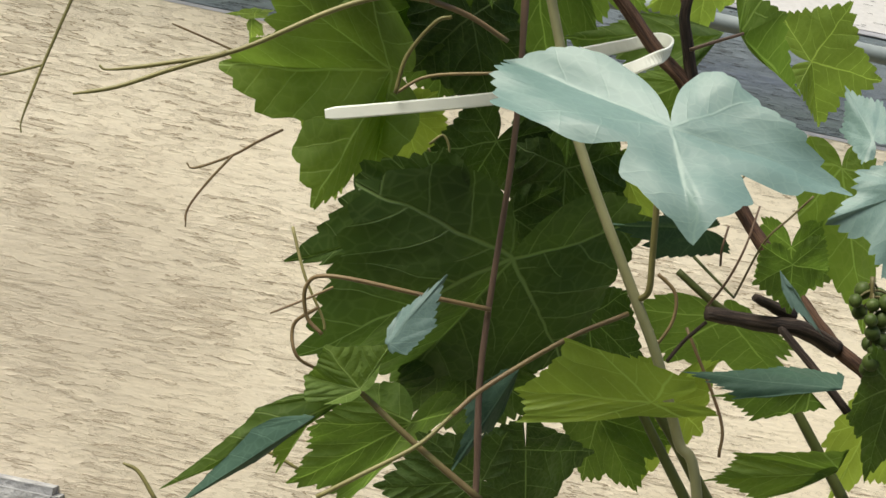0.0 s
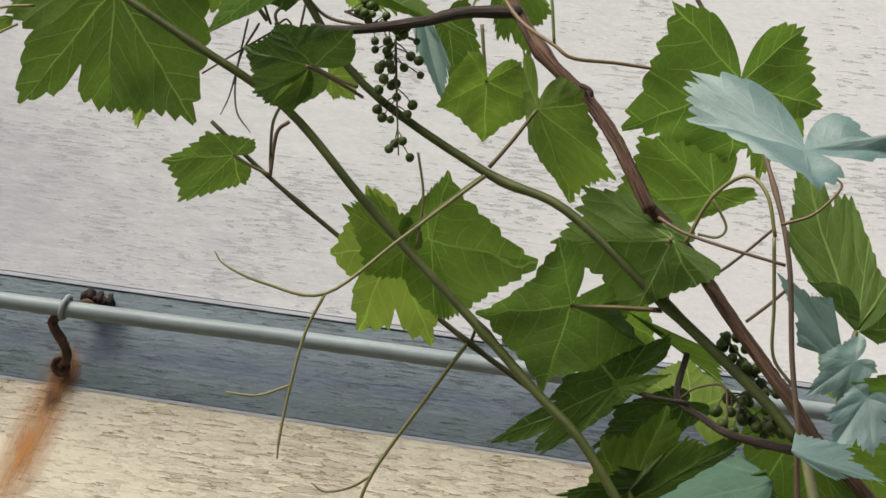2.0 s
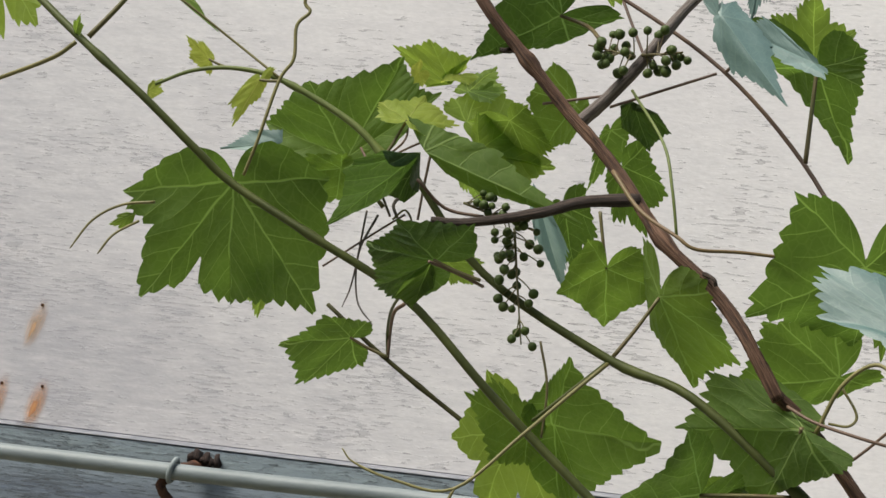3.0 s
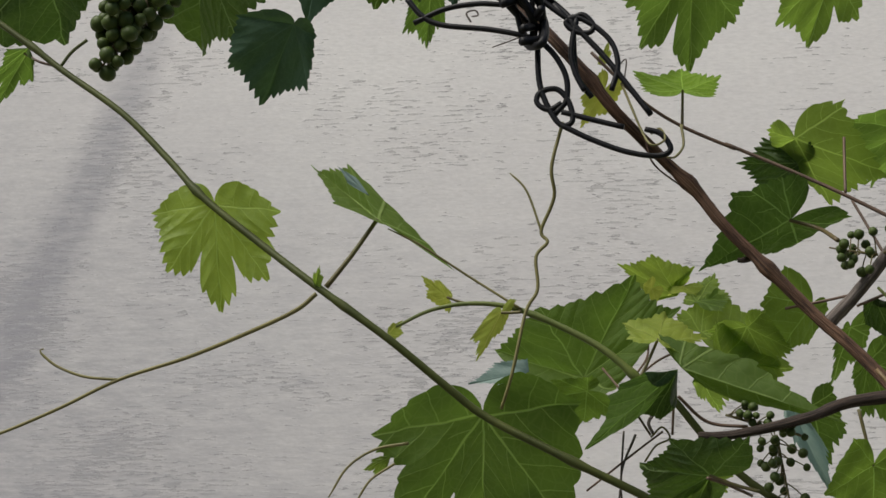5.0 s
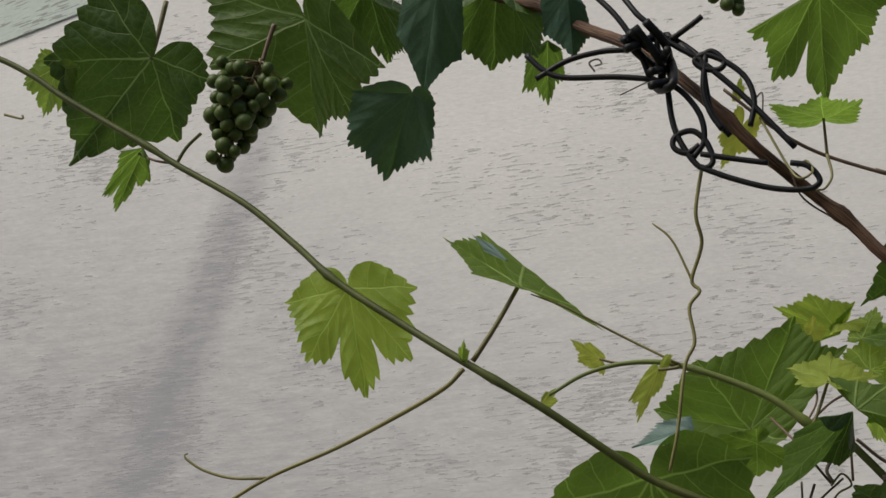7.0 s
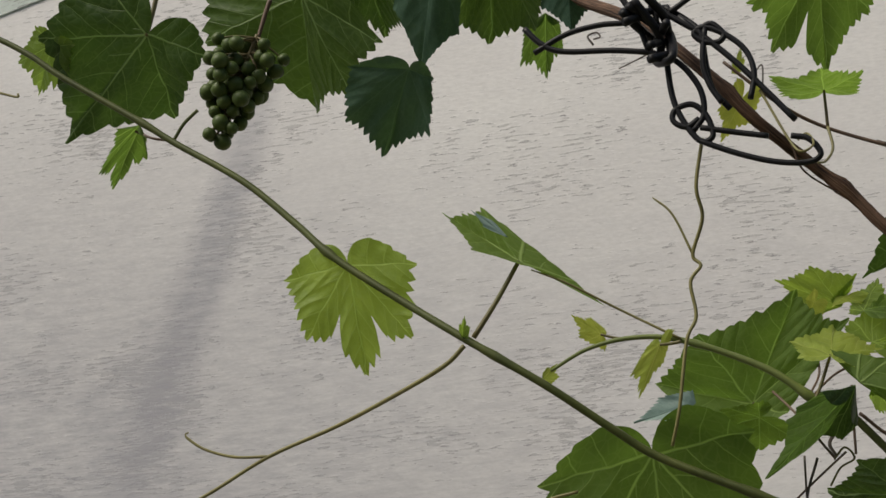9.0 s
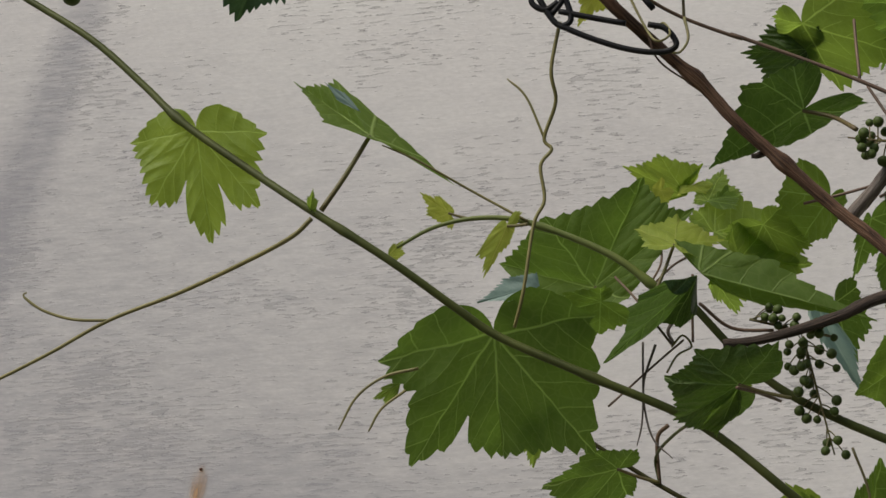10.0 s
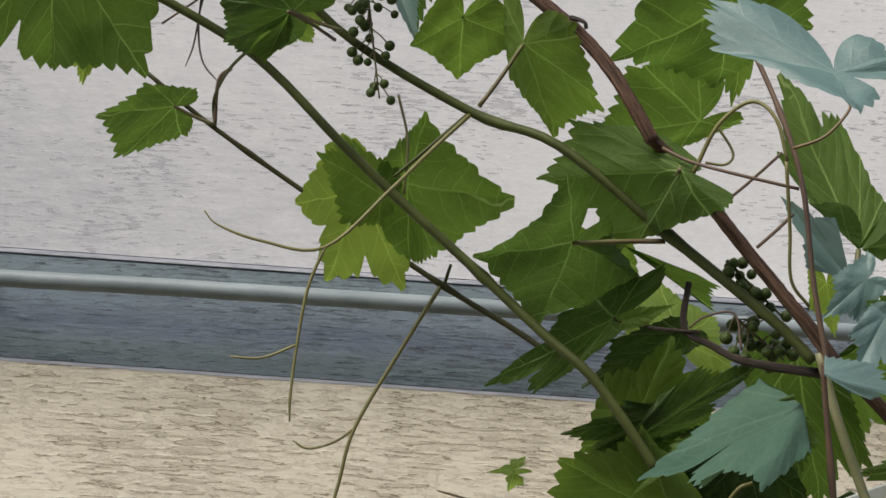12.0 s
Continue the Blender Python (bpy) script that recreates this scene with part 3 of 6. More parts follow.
ledge = tagged(new("ledge", box_mesh("ledge", -2.6, 0.06, -0.03, 0.02, -0.75, -0.400, STONE, 0.006)), "rough grey plastered footing below the cream wall", "ledge", kind="structure")
soffit = tagged(new("soffit", box_mesh("soffit", -0.55, 0.55, -0.0045, 0.02, -0.09, 0.09, PALE_TRIM, 0.001)), "pale sloping board at the top of the wall", "trim", kind="structure")
soffit.matrix_world = pose(-0.86, 0.003, 0.889, 0, -12.4, 0)

# Added out of view behind the camera to hold back light from the horizon.
sky_blocker = tagged(new("sky_blocker", box_mesh("sky_blocker", -9, 9, -6.3, -6.0, -1.7, 2.2, SOIL)), "unseen dark block added across the yard to cut low sky light", "wall", kind="structure")


def stain(name, x, z, wide, high, lean, mat, label, y=-0.0012):
    me = mesh_of(name, [(-wide / 2, 0, -high / 2), (wide / 2, 0, -high / 2), (wide / 2, 0, high / 2), (-wide / 2, 0, high / 2)], [(0, 1, 2, 3)], mat, False)
    uv = me.uv_layers.new(name="UVMap")
    for k, c in enumerate(((0, 0), (1, 0), (1, 1), (0, 1))):
        uv.data[k].uv = c
    ob = tagged(new(name, me), label, "stain", kind="structure")
    ob.matrix_world = pose(x, y, z, 0, lean, 0)
    return ob


# the pipe on its hook
pipe = tagged(new("pipe"), "thin pale grey painted pipe held off the wall", "pipe")
part("tube", tube("tube", [(-2.5, -0.04, 0.056), (-1.0, -0.04, 0.0595), (-0.262, -0.04, 0.062), (0.2, -0.04, 0.0655), (2.5, -0.04, 0.072)], 0.0070, 0.0070, PIPE, 10, 16), pipe)
CLAMP_X = -0.262
hook = tagged(new("pipe_hook"), "rusty iron hook screwed into the grey board", "hook")
ring = [(CLAMP_X + 0.002 * math.sin(a), -0.04 + 0.0085 * math.cos(a), 0.063 + 0.0095 * math.sin(a)) for a in [k * math.pi / 6 for k in range(13)]]
part("clamp", tube("clamp", ring, 0.0022, 0.0022, PIPE, 4, 8), hook, "grey painted clamp ring")
part("bracket", tube("bracket", [(CLAMP_X + 0.016, -0.004, 0.070), (CLAMP_X + 0.009, -0.022, 0.069), (CLAMP_X - 0.001, -0.034, 0.062), (CLAMP_X - 0.0098, -0.036, 0.0515), (CLAMP_X - 0.0085, -0.033, 0.045), (CLAMP_X - 0.0012, -0.027, 0.035), (CLAMP_X + 0.0018, -0.020, 0.026), (CLAMP_X - 0.001, -0.014, 0.018)], 0.0040, 0.0034, RUST, 8, 8, 0.3, seed=5), hook)
eye = [(CLAMP_X - 0.0045 + 0.0062 * math.cos(a), -0.011 - 0.002 * math.sin(a), 0.0155 + 0.0062 * math.sin(a)) for a in [k * math.pi / 7 for k in range(15)]]
part("eyelet", tube("eyelet", eye, 0.0026, 0.0024, RUST, 3, 8, 0.3, seed=9), hook, "rusted eye at the foot of the hook")
for k in range(6):
    a = CLAMP_X + 0.004 + 0.0042 * k
    part("flake", tube("flake", [(a, -0.003, 0.0785 - 0.0008 * k), (a + 0.002, -0.010, 0.0800 + 0.003 * (k % 2) - 0.0008 * k), (a + 0.0035, -0.015, 0.076 - 0.0006 * k)], 0.0042, 0.0030, RUST_OLD, 3, 7, 0.5, seed=20 + k), hook, "dark flaking rust")
part("screw", tube("screw", [(CLAMP_X - 0.0045, -0.002, 0.0155), (CLAMP_X - 0.0045, -0.013, 0.015)], 0.0036, 0.0030, RUST, 3, 8, 0.2, seed=31), hook)
stain("rust_stain", CLAMP_X - 0.022, -0.045, 0.05, 0.19, 15, RUST_RUN, "orange rust run below the iron hook")
stain("rust_stain", CLAMP_X - 0.008, -0.004, 0.022, 0.05, 15, RUST_DARK, "dark brown rust run below the iron hook", -0.0016)
stain("rust_stain", CLAMP_X - 0.004, 0.014, 0.034, 0.036, 0, RUST_DARK, "dark brown rust round the foot of the hook", -0.0024)
stain("rust_stain", CLAMP_X - 0.004, 0.012, 0.03, 0.05, 10, RUST_RUN, "orange rust run below the iron hook", -0.0019)

# old nails in the white wall
for x, z, high in ((-0.419, 0.196, 0.05), (-0.444, 0.123, 0.06), (-0.406, 0.124, 0.045), (0.475, 0.215, 0.05)):
    nail = tagged(new("nail", tube("nail", [(x, 0.004, z), (x, -0.0006, z), (x, -0.0012, z)], 0.0019, 0.0013, RUST, 2, 10)), "rusty nail head in the white wall", "nail", "old nails")
    stain("rust_stain", x - 0.003, z - high * 0.34, 0.020, high * 1.1, 13, RUST_FAINT if z > 0.15 else RUST_RUN, "rust run below an old nail")

# ---- the vine ----
vine = tagged(new("grapevine"), "climbing grapevine with brown cane, green leaves and tendrils", "vine")
part("shoot", tube("shoot", [(-0.4850, -0.6000, 0.5090), (-0.4610, -0.6000, 0.4980), (-0.4370, -0.6000, 0.4820), (-0.4140, -0.6000, 0.4630), (-0.3630, -0.6000, 0.4260), (-0.3410, -0.6000, 0.4090), (-0.2970, -0.6050, 0.3770), (-0.2640, -0.6100, 0.3450), (-0.2390, -0.6160, 0.3190), (-0.1990, -0.6220, 0.2870), (-0.1610, -0.6300, 0.2580), (-0.1220, -0.6280, 0.2300), (-0.0890, -0.6180, 0.2040), (-0.0670, -0.6120, 0.1880), (-0.0199, -0.6100, 0.1643), (0.0347, -0.6000, 0.1371), (0.0827, -0.6000, 0.0947), (0.1143, -0.5980, 0.0680), (0.1592, -0.6000, 0.0316), (0.1907, -0.6050, 0.0048), (0.2155, -0.6100, -0.0150), (0.2367, -0.6100, -0.0402), (0.2504, -0.6100, -0.0588)], 0.00186, 0.00258, SHOOT, nodes=(0.16, 0.325, 0.46, 0.62, 0.86), seed=0), vine)
part("shoot", tube("shoot", [(0.0286, -0.6000, 0.2067), (0.0748, -0.6000, 0.1549), (0.1474, -0.5980, 0.1160), (0.1921, -0.6100, 0.0998), (0.2495, -0.6180, 0.0570), (0.3011, -0.6300, 0.0172), (0.3212, -0.6350, -0.0020)], 0.00203, 0.00290, SHOOT, nodes=(0.45, 0.75), seed=1), vine)
part("shoot", tube("shoot", [(-0.0383, -0.4800, 0.1483), (0.0043, -0.4840, 0.1178), (0.0720, -0.4900, 0.0759), (0.1404, -0.5060, 0.0346), (0.1835, -0.5200, 0.0105), (0.2109, -0.5400, -0.0087)], 0.00132, 0.00173, DARK_SHOOT, nodes=(0.25, 0.7), seed=2), vine)
part("cane", tube("cane", [(-0.2310, -0.5700, 0.5320), (-0.1800, -0.5750, 0.5130), (-0.1400, -0.5820, 0.4940), (-0.1120, -0.5900, 0.4790), (-0.0900, -0.6000, 0.4580), (-0.0556, -0.6200, 0.4300), (-0.0198, -0.6350, 0.3880), (0.0041, -0.6350, 0.3567), (0.0283, -0.6190, 0.3345), (0.0460, -0.6130, 0.3175), (0.0620, -0.6120, 0.2965), (0.0785, -0.6110, 0.2790), (0.0950, -0.6110, 0.2615), (0.1125, -0.6110, 0.2430), (0.1290, -0.6130, 0.2270), (0.1475, -0.6170, 0.2061), (0.1700, -0.6250, 0.1765), (0.1972, -0.6320, 0.1532), (0.2131, -0.6400, 0.1345), (0.2239, -0.6430, 0.1184), (0.2365, -0.6430, 0.0988)], 0.00324, 0.00363, BARK, nodes=(0.18, 0.43, 0.55, 0.65, 0.84), rough=0.14, sides=14, steps=8, seed=3), vine)
part("cane", tube("cane", [(0.2347, -0.6380, 0.1024), (0.2500, -0.6320, 0.0908), (0.2650, -0.6350, 0.0737), (0.2798, -0.6400, 0.0552), (0.2990, -0.6400, 0.0341), (0.3164, -0.6400, 0.0152), (0.3291, -0.6400, -0.0002), (0.3411, -0.6350, -0.0090), (0.3684, -0.6300, -0.0338), (0.3953, -0.6300, -0.0594), (0.4149, -0.6290, -0.0749), (0.4455, -0.6000, -0.1122), (0.4784, -0.6000, -0.1481), (0.5099, -0.6000, -0.1771), (0.5473, -0.6000, -0.2076), (0.6000, -0.5800, -0.3200), (0.6600, -0.5400, -0.6000), (0.6800, -0.5000, -1.1000), (0.7000, -0.4800, -1.7400)], 0.00337, 0.00556, BARK, nodes=(0.13, 0.58), rough=0.14, sides=14, steps=8, seed=4), vine)
part("spur", tube("spur", [(0.1551, -0.6200, 0.1980), (0.1263, -0.6250, 0.1932), (0.1060, -0.6300, 0.1843), (0.0688, -0.6300, 0.1755), (0.0487, -0.6300, 0.1748)], 0.00345, 0.00201, BARK_DARK, rough=0.15, seed=5), vine)
part("side_cane", tube("side_cane", [(0.1171, -0.6100, 0.2393), (0.1325, -0.6150, 0.2545), (0.1488, -0.6200, 0.2744), (0.1724, -0.6200, 0.3101), (0.2106, -0.6200, 0.3467), (0.2297, -0.6200, 0.3666)], 0.00360, 0.00194, BARK_GREY, rough=0.12, seed=6), vine)
part("shoot", tube("shoot", [(-0.0107, -0.6300, 0.3950), (0.0162, -0.6250, 0.3680), (0.0378, -0.6150, 0.3552), (0.0680, -0.6100, 0.3420), (0.0665, -0.6000, 0.3467), (0.1292, -0.6050, 0.3142), (0.1898, -0.6120, 0.2747), (0.2368, -0.6200, 0.2257), (0.2697, -0.6410, 0.1704), (0.2925, -0.6550, 0.1217), (0.3060, -0.6630, 0.0805), (0.3135, -0.6650, 0.0321), (0.3221, -0.6650, -0.0082), (0.3213, -0.6600, -0.0116), (0.3350, -0.6500, -0.1087), (0.3401, -0.6420, -0.1953), (0.3436, -0.6400, -0.2340), (0.3528, -0.6400, -0.2888), (0.3700, -0.6300, -0.4200), (0.4600, -0.5800, -0.6200), (0.6400, -0.5400, -0.8500)], 0.00094, 0.00222, PURPLE, nodes=(0.3, 0.42, 0.55, 0.8), seed=7), vine)
part("shoot", tube("shoot", [(0.3227, -0.6400, 0.0020), (0.3335, -0.6400, -0.0309), (0.3502, -0.6400, -0.0720), (0.3594, -0.6400, -0.0972), (0.3769, -0.6400, -0.1291), (0.4072, -0.6400, -0.1773), (0.4235, -0.6400, -0.2038), (0.4401, -0.6400, -0.2383), (0.4556, -0.6400, -0.2676), (0.5000, -0.6200, -0.4500), (0.5800, -0.5700, -0.6200), (0.6600, -0.5300, -0.8000)], 0.00239, 0.00316, PALE_STEM, nodes=(0.62,), seed=8), vine)
part("shoot", tube("shoot", [(0.4197, -0.6250, -0.2257), (0.4354, -0.6250, -0.2459), (0.4578, -0.6250, -0.2742)], 0.00214, 0.00285, SHOOT, seed=9), vine)
part("shoot", tube("shoot", [(0.4288, -0.6100, -0.2246), (0.4450, -0.6100, -0.2422), (0.4674, -0.6100, -0.2697)], 0.00266, 0.00338, SHOOT, seed=10), vine)
part("shoot", tube("shoot", [(0.4927, -0.6100, -0.2071), (0.5094, -0.6100, -0.2275), (0.5300, -0.6100, -0.2526)], 0.00242, 0.00290, SHOOT, seed=11), vine)
part("spur", tube("spur", [(0.4441, -0.6200, -0.1765), (0.4700, -0.6150, -0.1759), (0.4932, -0.6100, -0.1747), (0.5130, -0.6020, -0.1806)], 0.00354, 0.00472, BARK_DARK, rough=0.15, seed=12), vine)
part("spur", tube("spur", [(0.4873, -0.6050, -0.1690), (0.4698, -0.6200, -0.1656), (0.4645, -0.6250, -0.1645)], 0.00415, 0.00190, BARK_DARK, rough=0.2, seed=13), vine)
part("spur", tube("spur", [(0.4812, -0.6150, -0.1758), (0.4968, -0.6200, -0.1892), (0.5204, -0.6200, -0.2093)], 0.00192, 0.00218, BARK_DARK, rough=0.1, seed=14), vine)
part("shoot", tube("shoot", [(0.4305, -0.5900, -0.1579), (0.4485, -0.5900, -0.1685), (0.4659, -0.5900, -0.1763)], 0.00186, 0.00198, SHOOT, seed=15), vine)
part("twig", tube("twig", [(0.4314, -0.6100, -0.2030), (0.4375, -0.6100, -0.1919), (0.4457, -0.6150, -0.1804)], 0.00097, 0.00096, BARK_DARK, seed=16), vine)
part("spur", tube("spur", [(0.4161, -0.6300, -0.0748), (0.4082, -0.6350, -0.0546), (0.4029, -0.6400, -0.0382), (0.4056, -0.6450, -0.0181)], 0.00353, 0.00242, BARK_DARK, rough=0.12, seed=17), vine)
part("twig", tube("twig", [(0.4029, -0.6400, -0.0382), (0.3985, -0.6400, -0.0293), (0.3940, -0.6400, -0.0169)], 0.00126, 0.00095, PURPLE, seed=18), vine)
part("twig", tube("twig", [(0.4056, -0.6450, -0.0209), (0.4225, -0.6500, -0.0137), (0.4470, -0.6500, -0.0007)], 0.00094, 0.00073, PURPLE, seed=19), vine)
part("twig", tube("twig", [(0.4087, -0.6400, -0.0564), (0.4198, -0.6400, -0.0501), (0.4322, -0.6400, -0.0435)], 0.00095, 0.00074, PURPLE, seed=20), vine)
part("twig", tube("twig", [(0.3843, -0.6600, 0.0279), (0.3915, -0.6600, 0.0156), (0.3955, -0.6600, 0.0055)], 0.00093, 0.00083, PURPLE, seed=21), vine)
part("twig", tube("twig", [(0.4250, -0.6600, 0.0371), (0.4082, -0.6600, 0.0120), (0.4060, -0.6500, -0.0196)], 0.00093, 0.00083, PURPLE, seed=22), vine)
part("twig", tube("twig", [(0.4035, -0.6600, 0.0343), (0.4073, -0.6600, 0.0214), (0.4078, -0.6600, 0.0111)], 0.00062, 0.00062, PETIOLE, seed=23), vine)
part("spur", tube("spur", [(0.2633, -0.6000, 0.0361), (0.2615, -0.6050, 0.0126), (0.2752, -0.6100, 0.0041), (0.2908, -0.6200, -0.0033), (0.3214, -0.6300, -0.0070), (0.3360, -0.6250, -0.0072)], 0.00143, 0.00302, BARK_DARK, rough=0.12, seed=24), vine)
part("twig", tube("twig", [(0.2297, -0.5800, 0.0161), (0.2476, -0.6000, 0.0116), (0.2684, -0.6100, 0.0103)], 0.00092, 0.00100, BARK_DARK, seed=25), vine)
part("twig", tube("twig", [(0.2634, -0.6100, 0.0124), (0.2708, -0.6150, 0.0181), (0.2840, -0.6200, 0.0198), (0.2875, -0.6250, 0.0018)], 0.00055, 0.00065, PURPLE, seed=26), vine)
part("twig", tube("twig", [(0.2410, -0.6430, 0.0962), (0.2546, -0.6500, 0.0891), (0.2772, -0.6600, 0.0826), (0.3047, -0.6640, 0.0773)], 0.00087, 0.00084, PURPLE, seed=27), vine)
part("twig", tube("twig", [(0.2900, -0.6400, 0.0510), (0.2997, -0.6400, 0.0607), (0.3069, -0.6400, 0.0687)], 0.00086, 0.00086, PURPLE, seed=28), vine)
part("twig", tube("twig", [(0.2658, -0.6400, 0.0673), (0.2783, -0.6450, 0.0767), (0.2974, -0.6550, 0.0959)], 0.00076, 0.00074, PURPLE, seed=29), vine)
part("twig", tube("twig", [(0.2497, -0.6000, 0.0918), (0.2503, -0.6100, 0.0726), (0.2487, -0.6180, 0.0581)], 0.00113, 0.00122, SHOOT, seed=30), vine)
part("twig", tube("twig", [(0.1474, -0.5980, 0.1160), (0.1264, -0.6000, 0.0949), (0.1105, -0.6000, 0.0793)], 0.00116, 0.00093, SHOOT, seed=31), vine)
part("twig", tube("twig", [(0.1098, -0.6000, 0.1218), (0.1163, -0.6000, 0.0982), (0.1163, -0.5980, 0.0712)], 0.00070, 0.00069, PETIOLE, seed=32), vine)
part("twig", tube("twig", [(0.0340, -0.6000, 0.1420), (0.0170, -0.5500, 0.1390), (0.0030, -0.4900, 0.1340), (0.0040, -0.4840, 0.1190)], 0.00092, 0.00092, SHOOT, seed=33), vine)
part("twig", tube("twig", [(0.1434, -0.5100, 0.0465), (0.1417, -0.5070, 0.0402), (0.1404, -0.5060, 0.0346)], 0.00087, 0.00100, SHOOT, seed=34), vine)
part("twig", tube("twig", [(0.0545, -0.6500, 0.1491), (0.0646, -0.6300, 0.1486), (0.0754, -0.6000, 0.1479)], 0.00090, 0.00094, PURPLE, seed=35), vine)
part("twig", tube("twig", [(0.0382, -0.6300, 0.1962), (0.0531, -0.6200, 0.1843), (0.0745, -0.6200, 0.1815)], 0.00093, 0.00092, PURPLE, seed=36), vine)
part("twig", tube("twig", [(0.0951, -0.6000, 0.2514), (0.1143, -0.6100, 0.2525), (0.1292, -0.6120, 0.2552)], 0.00083, 0.00082, PURPLE, seed=37), vine)
part("twig", tube("twig", [(0.1331, -0.6150, 0.2484), (0.1588, -0.6150, 0.2594), (0.1871, -0.6130, 0.2721)], 0.00081, 0.00081, PURPLE, seed=38), vine)
part("twig", tube("twig", [(0.1914, -0.6120, 0.2733), (0.2014, -0.6300, 0.2778), (0.2142, -0.6500, 0.2771)], 0.00093, 0.00089, PURPLE, seed=39), vine)
part("twig", tube("twig", [(0.1325, -0.6050, 0.3111), (0.1405, -0.6100, 0.2941), (0.1483, -0.6150, 0.2774)], 0.00083, 0.00082, PURPLE, seed=40), vine)
part("twig", tube("twig", [(0.1292, -0.5900, 0.3535), (0.1290, -0.5950, 0.3354), (0.1289, -0.6030, 0.3164)], 0.00085, 0.00084, PURPLE, seed=41), vine)
part("twig", tube("twig", [(-0.3800, -0.5700, 0.4332), (-0.3666, -0.5750, 0.4249), (-0.3557, -0.5700, 0.4231)], 0.00082, 0.00081, PURPLE, seed=42), vine)
part("twig", tube("twig", [(-0.3545, -0.5700, 0.4236), (-0.3480, -0.5700, 0.4330), (-0.3385, -0.5700, 0.4408)], 0.00108, 0.00109, SHOOT, seed=43), vine)
part("twig", tube("twig", [(-0.2855, -0.5800, 0.5012), (-0.2895, -0.5800, 0.4906), (-0.2948, -0.5800, 0.4747)], 0.00162, 0.00121, PURPLE, seed=44), vine)
part("twig", tube("twig", [(-0.0500, -0.6400, 0.4019), (-0.0580, -0.6400, 0.3990), (-0.0660, -0.6400, 0.3963)], 0.00048, 0.00036, BARK_GREY, seed=45), vine)
part("twig", tube("twig", [(0.0206, -0.6400, 0.3397), (0.0261, -0.6400, 0.3233), (0.0448, -0.6100, 0.3159)], 0.00057, 0.00047, BARK, seed=46), vine)
part("twig", tube("twig", [(-0.0083, -0.5750, 0.2240), (0.0047, -0.5900, 0.2064), (0.0218, -0.6100, 0.1792)], 0.00072, 0.00069, PURPLE, seed=47), vine)
part("young_shoot", tube("young_shoot", [(0.0221, -0.6000, 0.2028), (0.0121, -0.6050, 0.2135), (-0.0094, -0.6060, 0.2310), (-0.0492, -0.6080, 0.2498), (-0.0759, -0.6100, 0.2542), (-0.1009, -0.6100, 0.2510), (-0.1223, -0.6080, 0.2418)], 0.00235, 0.00092, YOUNG_STEM, nodes=(0.1, 0.5), seed=48), vine)
part("twig", tube("twig", [(0.0340, -0.5850, 0.2206), (0.0328, -0.5850, 0.2029), (0.0319, -0.5850, 0.1838)], 0.0008, 0.0007, PURPLE, seed=49), vine)
part("twig", tube("twig", [(0.0165, -0.5800, 0.2460), (0.0177, -0.5800, 0.2303), (0.0116, -0.6000, 0.2130)], 0.00071, 0.00058, PURPLE, seed=50), vine)
part("twig", tube("twig", [(0.0390, -0.5800, 0.2339), (0.0249, -0.5800, 0.2279), (0.0130, -0.6000, 0.2129)], 0.00070, 0.00058, PURPLE, seed=51), vine)
part("tendril", tube("tendril", [(0.1468, -0.6000, 0.1138), (0.1279, -0.6100, 0.0919), (0.1099, -0.6250, 0.0689), (0.0804, -0.6370, 0.0367), (0.0500, -0.6400, 0.0373), (0.0281, -0.6400, 0.0437), (0.0210, -0.6400, 0.0501)], 0.00118, 0.00072, TENDRIL, tip=True, seed=52), vine)
part("tendril", tube("tendril", [(0.0804, -0.6370, 0.0367), (0.0736, -0.6370, 0.0155), (0.0704, -0.6370, -0.0138), (0.0693, -0.6370, -0.0368), (0.0699, -0.6370, -0.0486)], 0.00086, 0.00070, TENDRIL, tip=True, seed=53), vine)
part("tendril", tube("tendril", [(0.0706, -0.6370, -0.0114), (0.0545, -0.6370, -0.0189), (0.0384, -0.6370, -0.0195)], 0.00071, 0.00057, TENDRIL, tip=True, seed=54), vine)
part("tendril", tube("tendril", [(0.1392, -0.5060, 0.0356), (0.1215, -0.5080, 0.0021), (0.0974, -0.5120, -0.0461), (0.0906, -0.5120, -0.0777), (0.0832, -0.5120, -0.1141), (0.0781, -0.5120, -0.1451), (0.0791, -0.5120, -0.1534)], 0.00127, 0.00078, TENDRIL, tip=True, seed=55), vine)
part("tendril", tube("tendril", [(0.0975, -0.5120, -0.0468), (0.0863, -0.5120, -0.0554), (0.0725, -0.5120, -0.0598), (0.0640, -0.5120, -0.0561)], 0.00079, 0.00063, TENDRIL, tip=True, seed=56), vine)
part("tendril", tube("tendril", [(0.0834, -0.5120, -0.1150), (0.0627, -0.5120, -0.1247), (0.0448, -0.5120, -0.1292), (0.0391, -0.5120, -0.1251)], 0.00078, 0.00063, TENDRIL, tip=True, seed=57), vine)
part("tendril", tube("tendril", [(0.3224, -0.7000, -0.0787), (0.3032, -0.7100, -0.0727), (0.2852, -0.7200, -0.0711)], 0.00114, 0.00136, TENDRIL_RED, seed=58), vine)
part("tendril", tube("tendril", [(0.2852, -0.7200, -0.0711), (0.2682, -0.7250, -0.0737), (0.2458, -0.7300, -0.0858), (0.2109, -0.7320, -0.1104), (0.1832, -0.7320, -0.1218), (0.1597, -0.7320, -0.1297), (0.1545, -0.7320, -0.1290)], 0.00136, 0.00086, TENDRIL, tip=True, seed=59), vine)
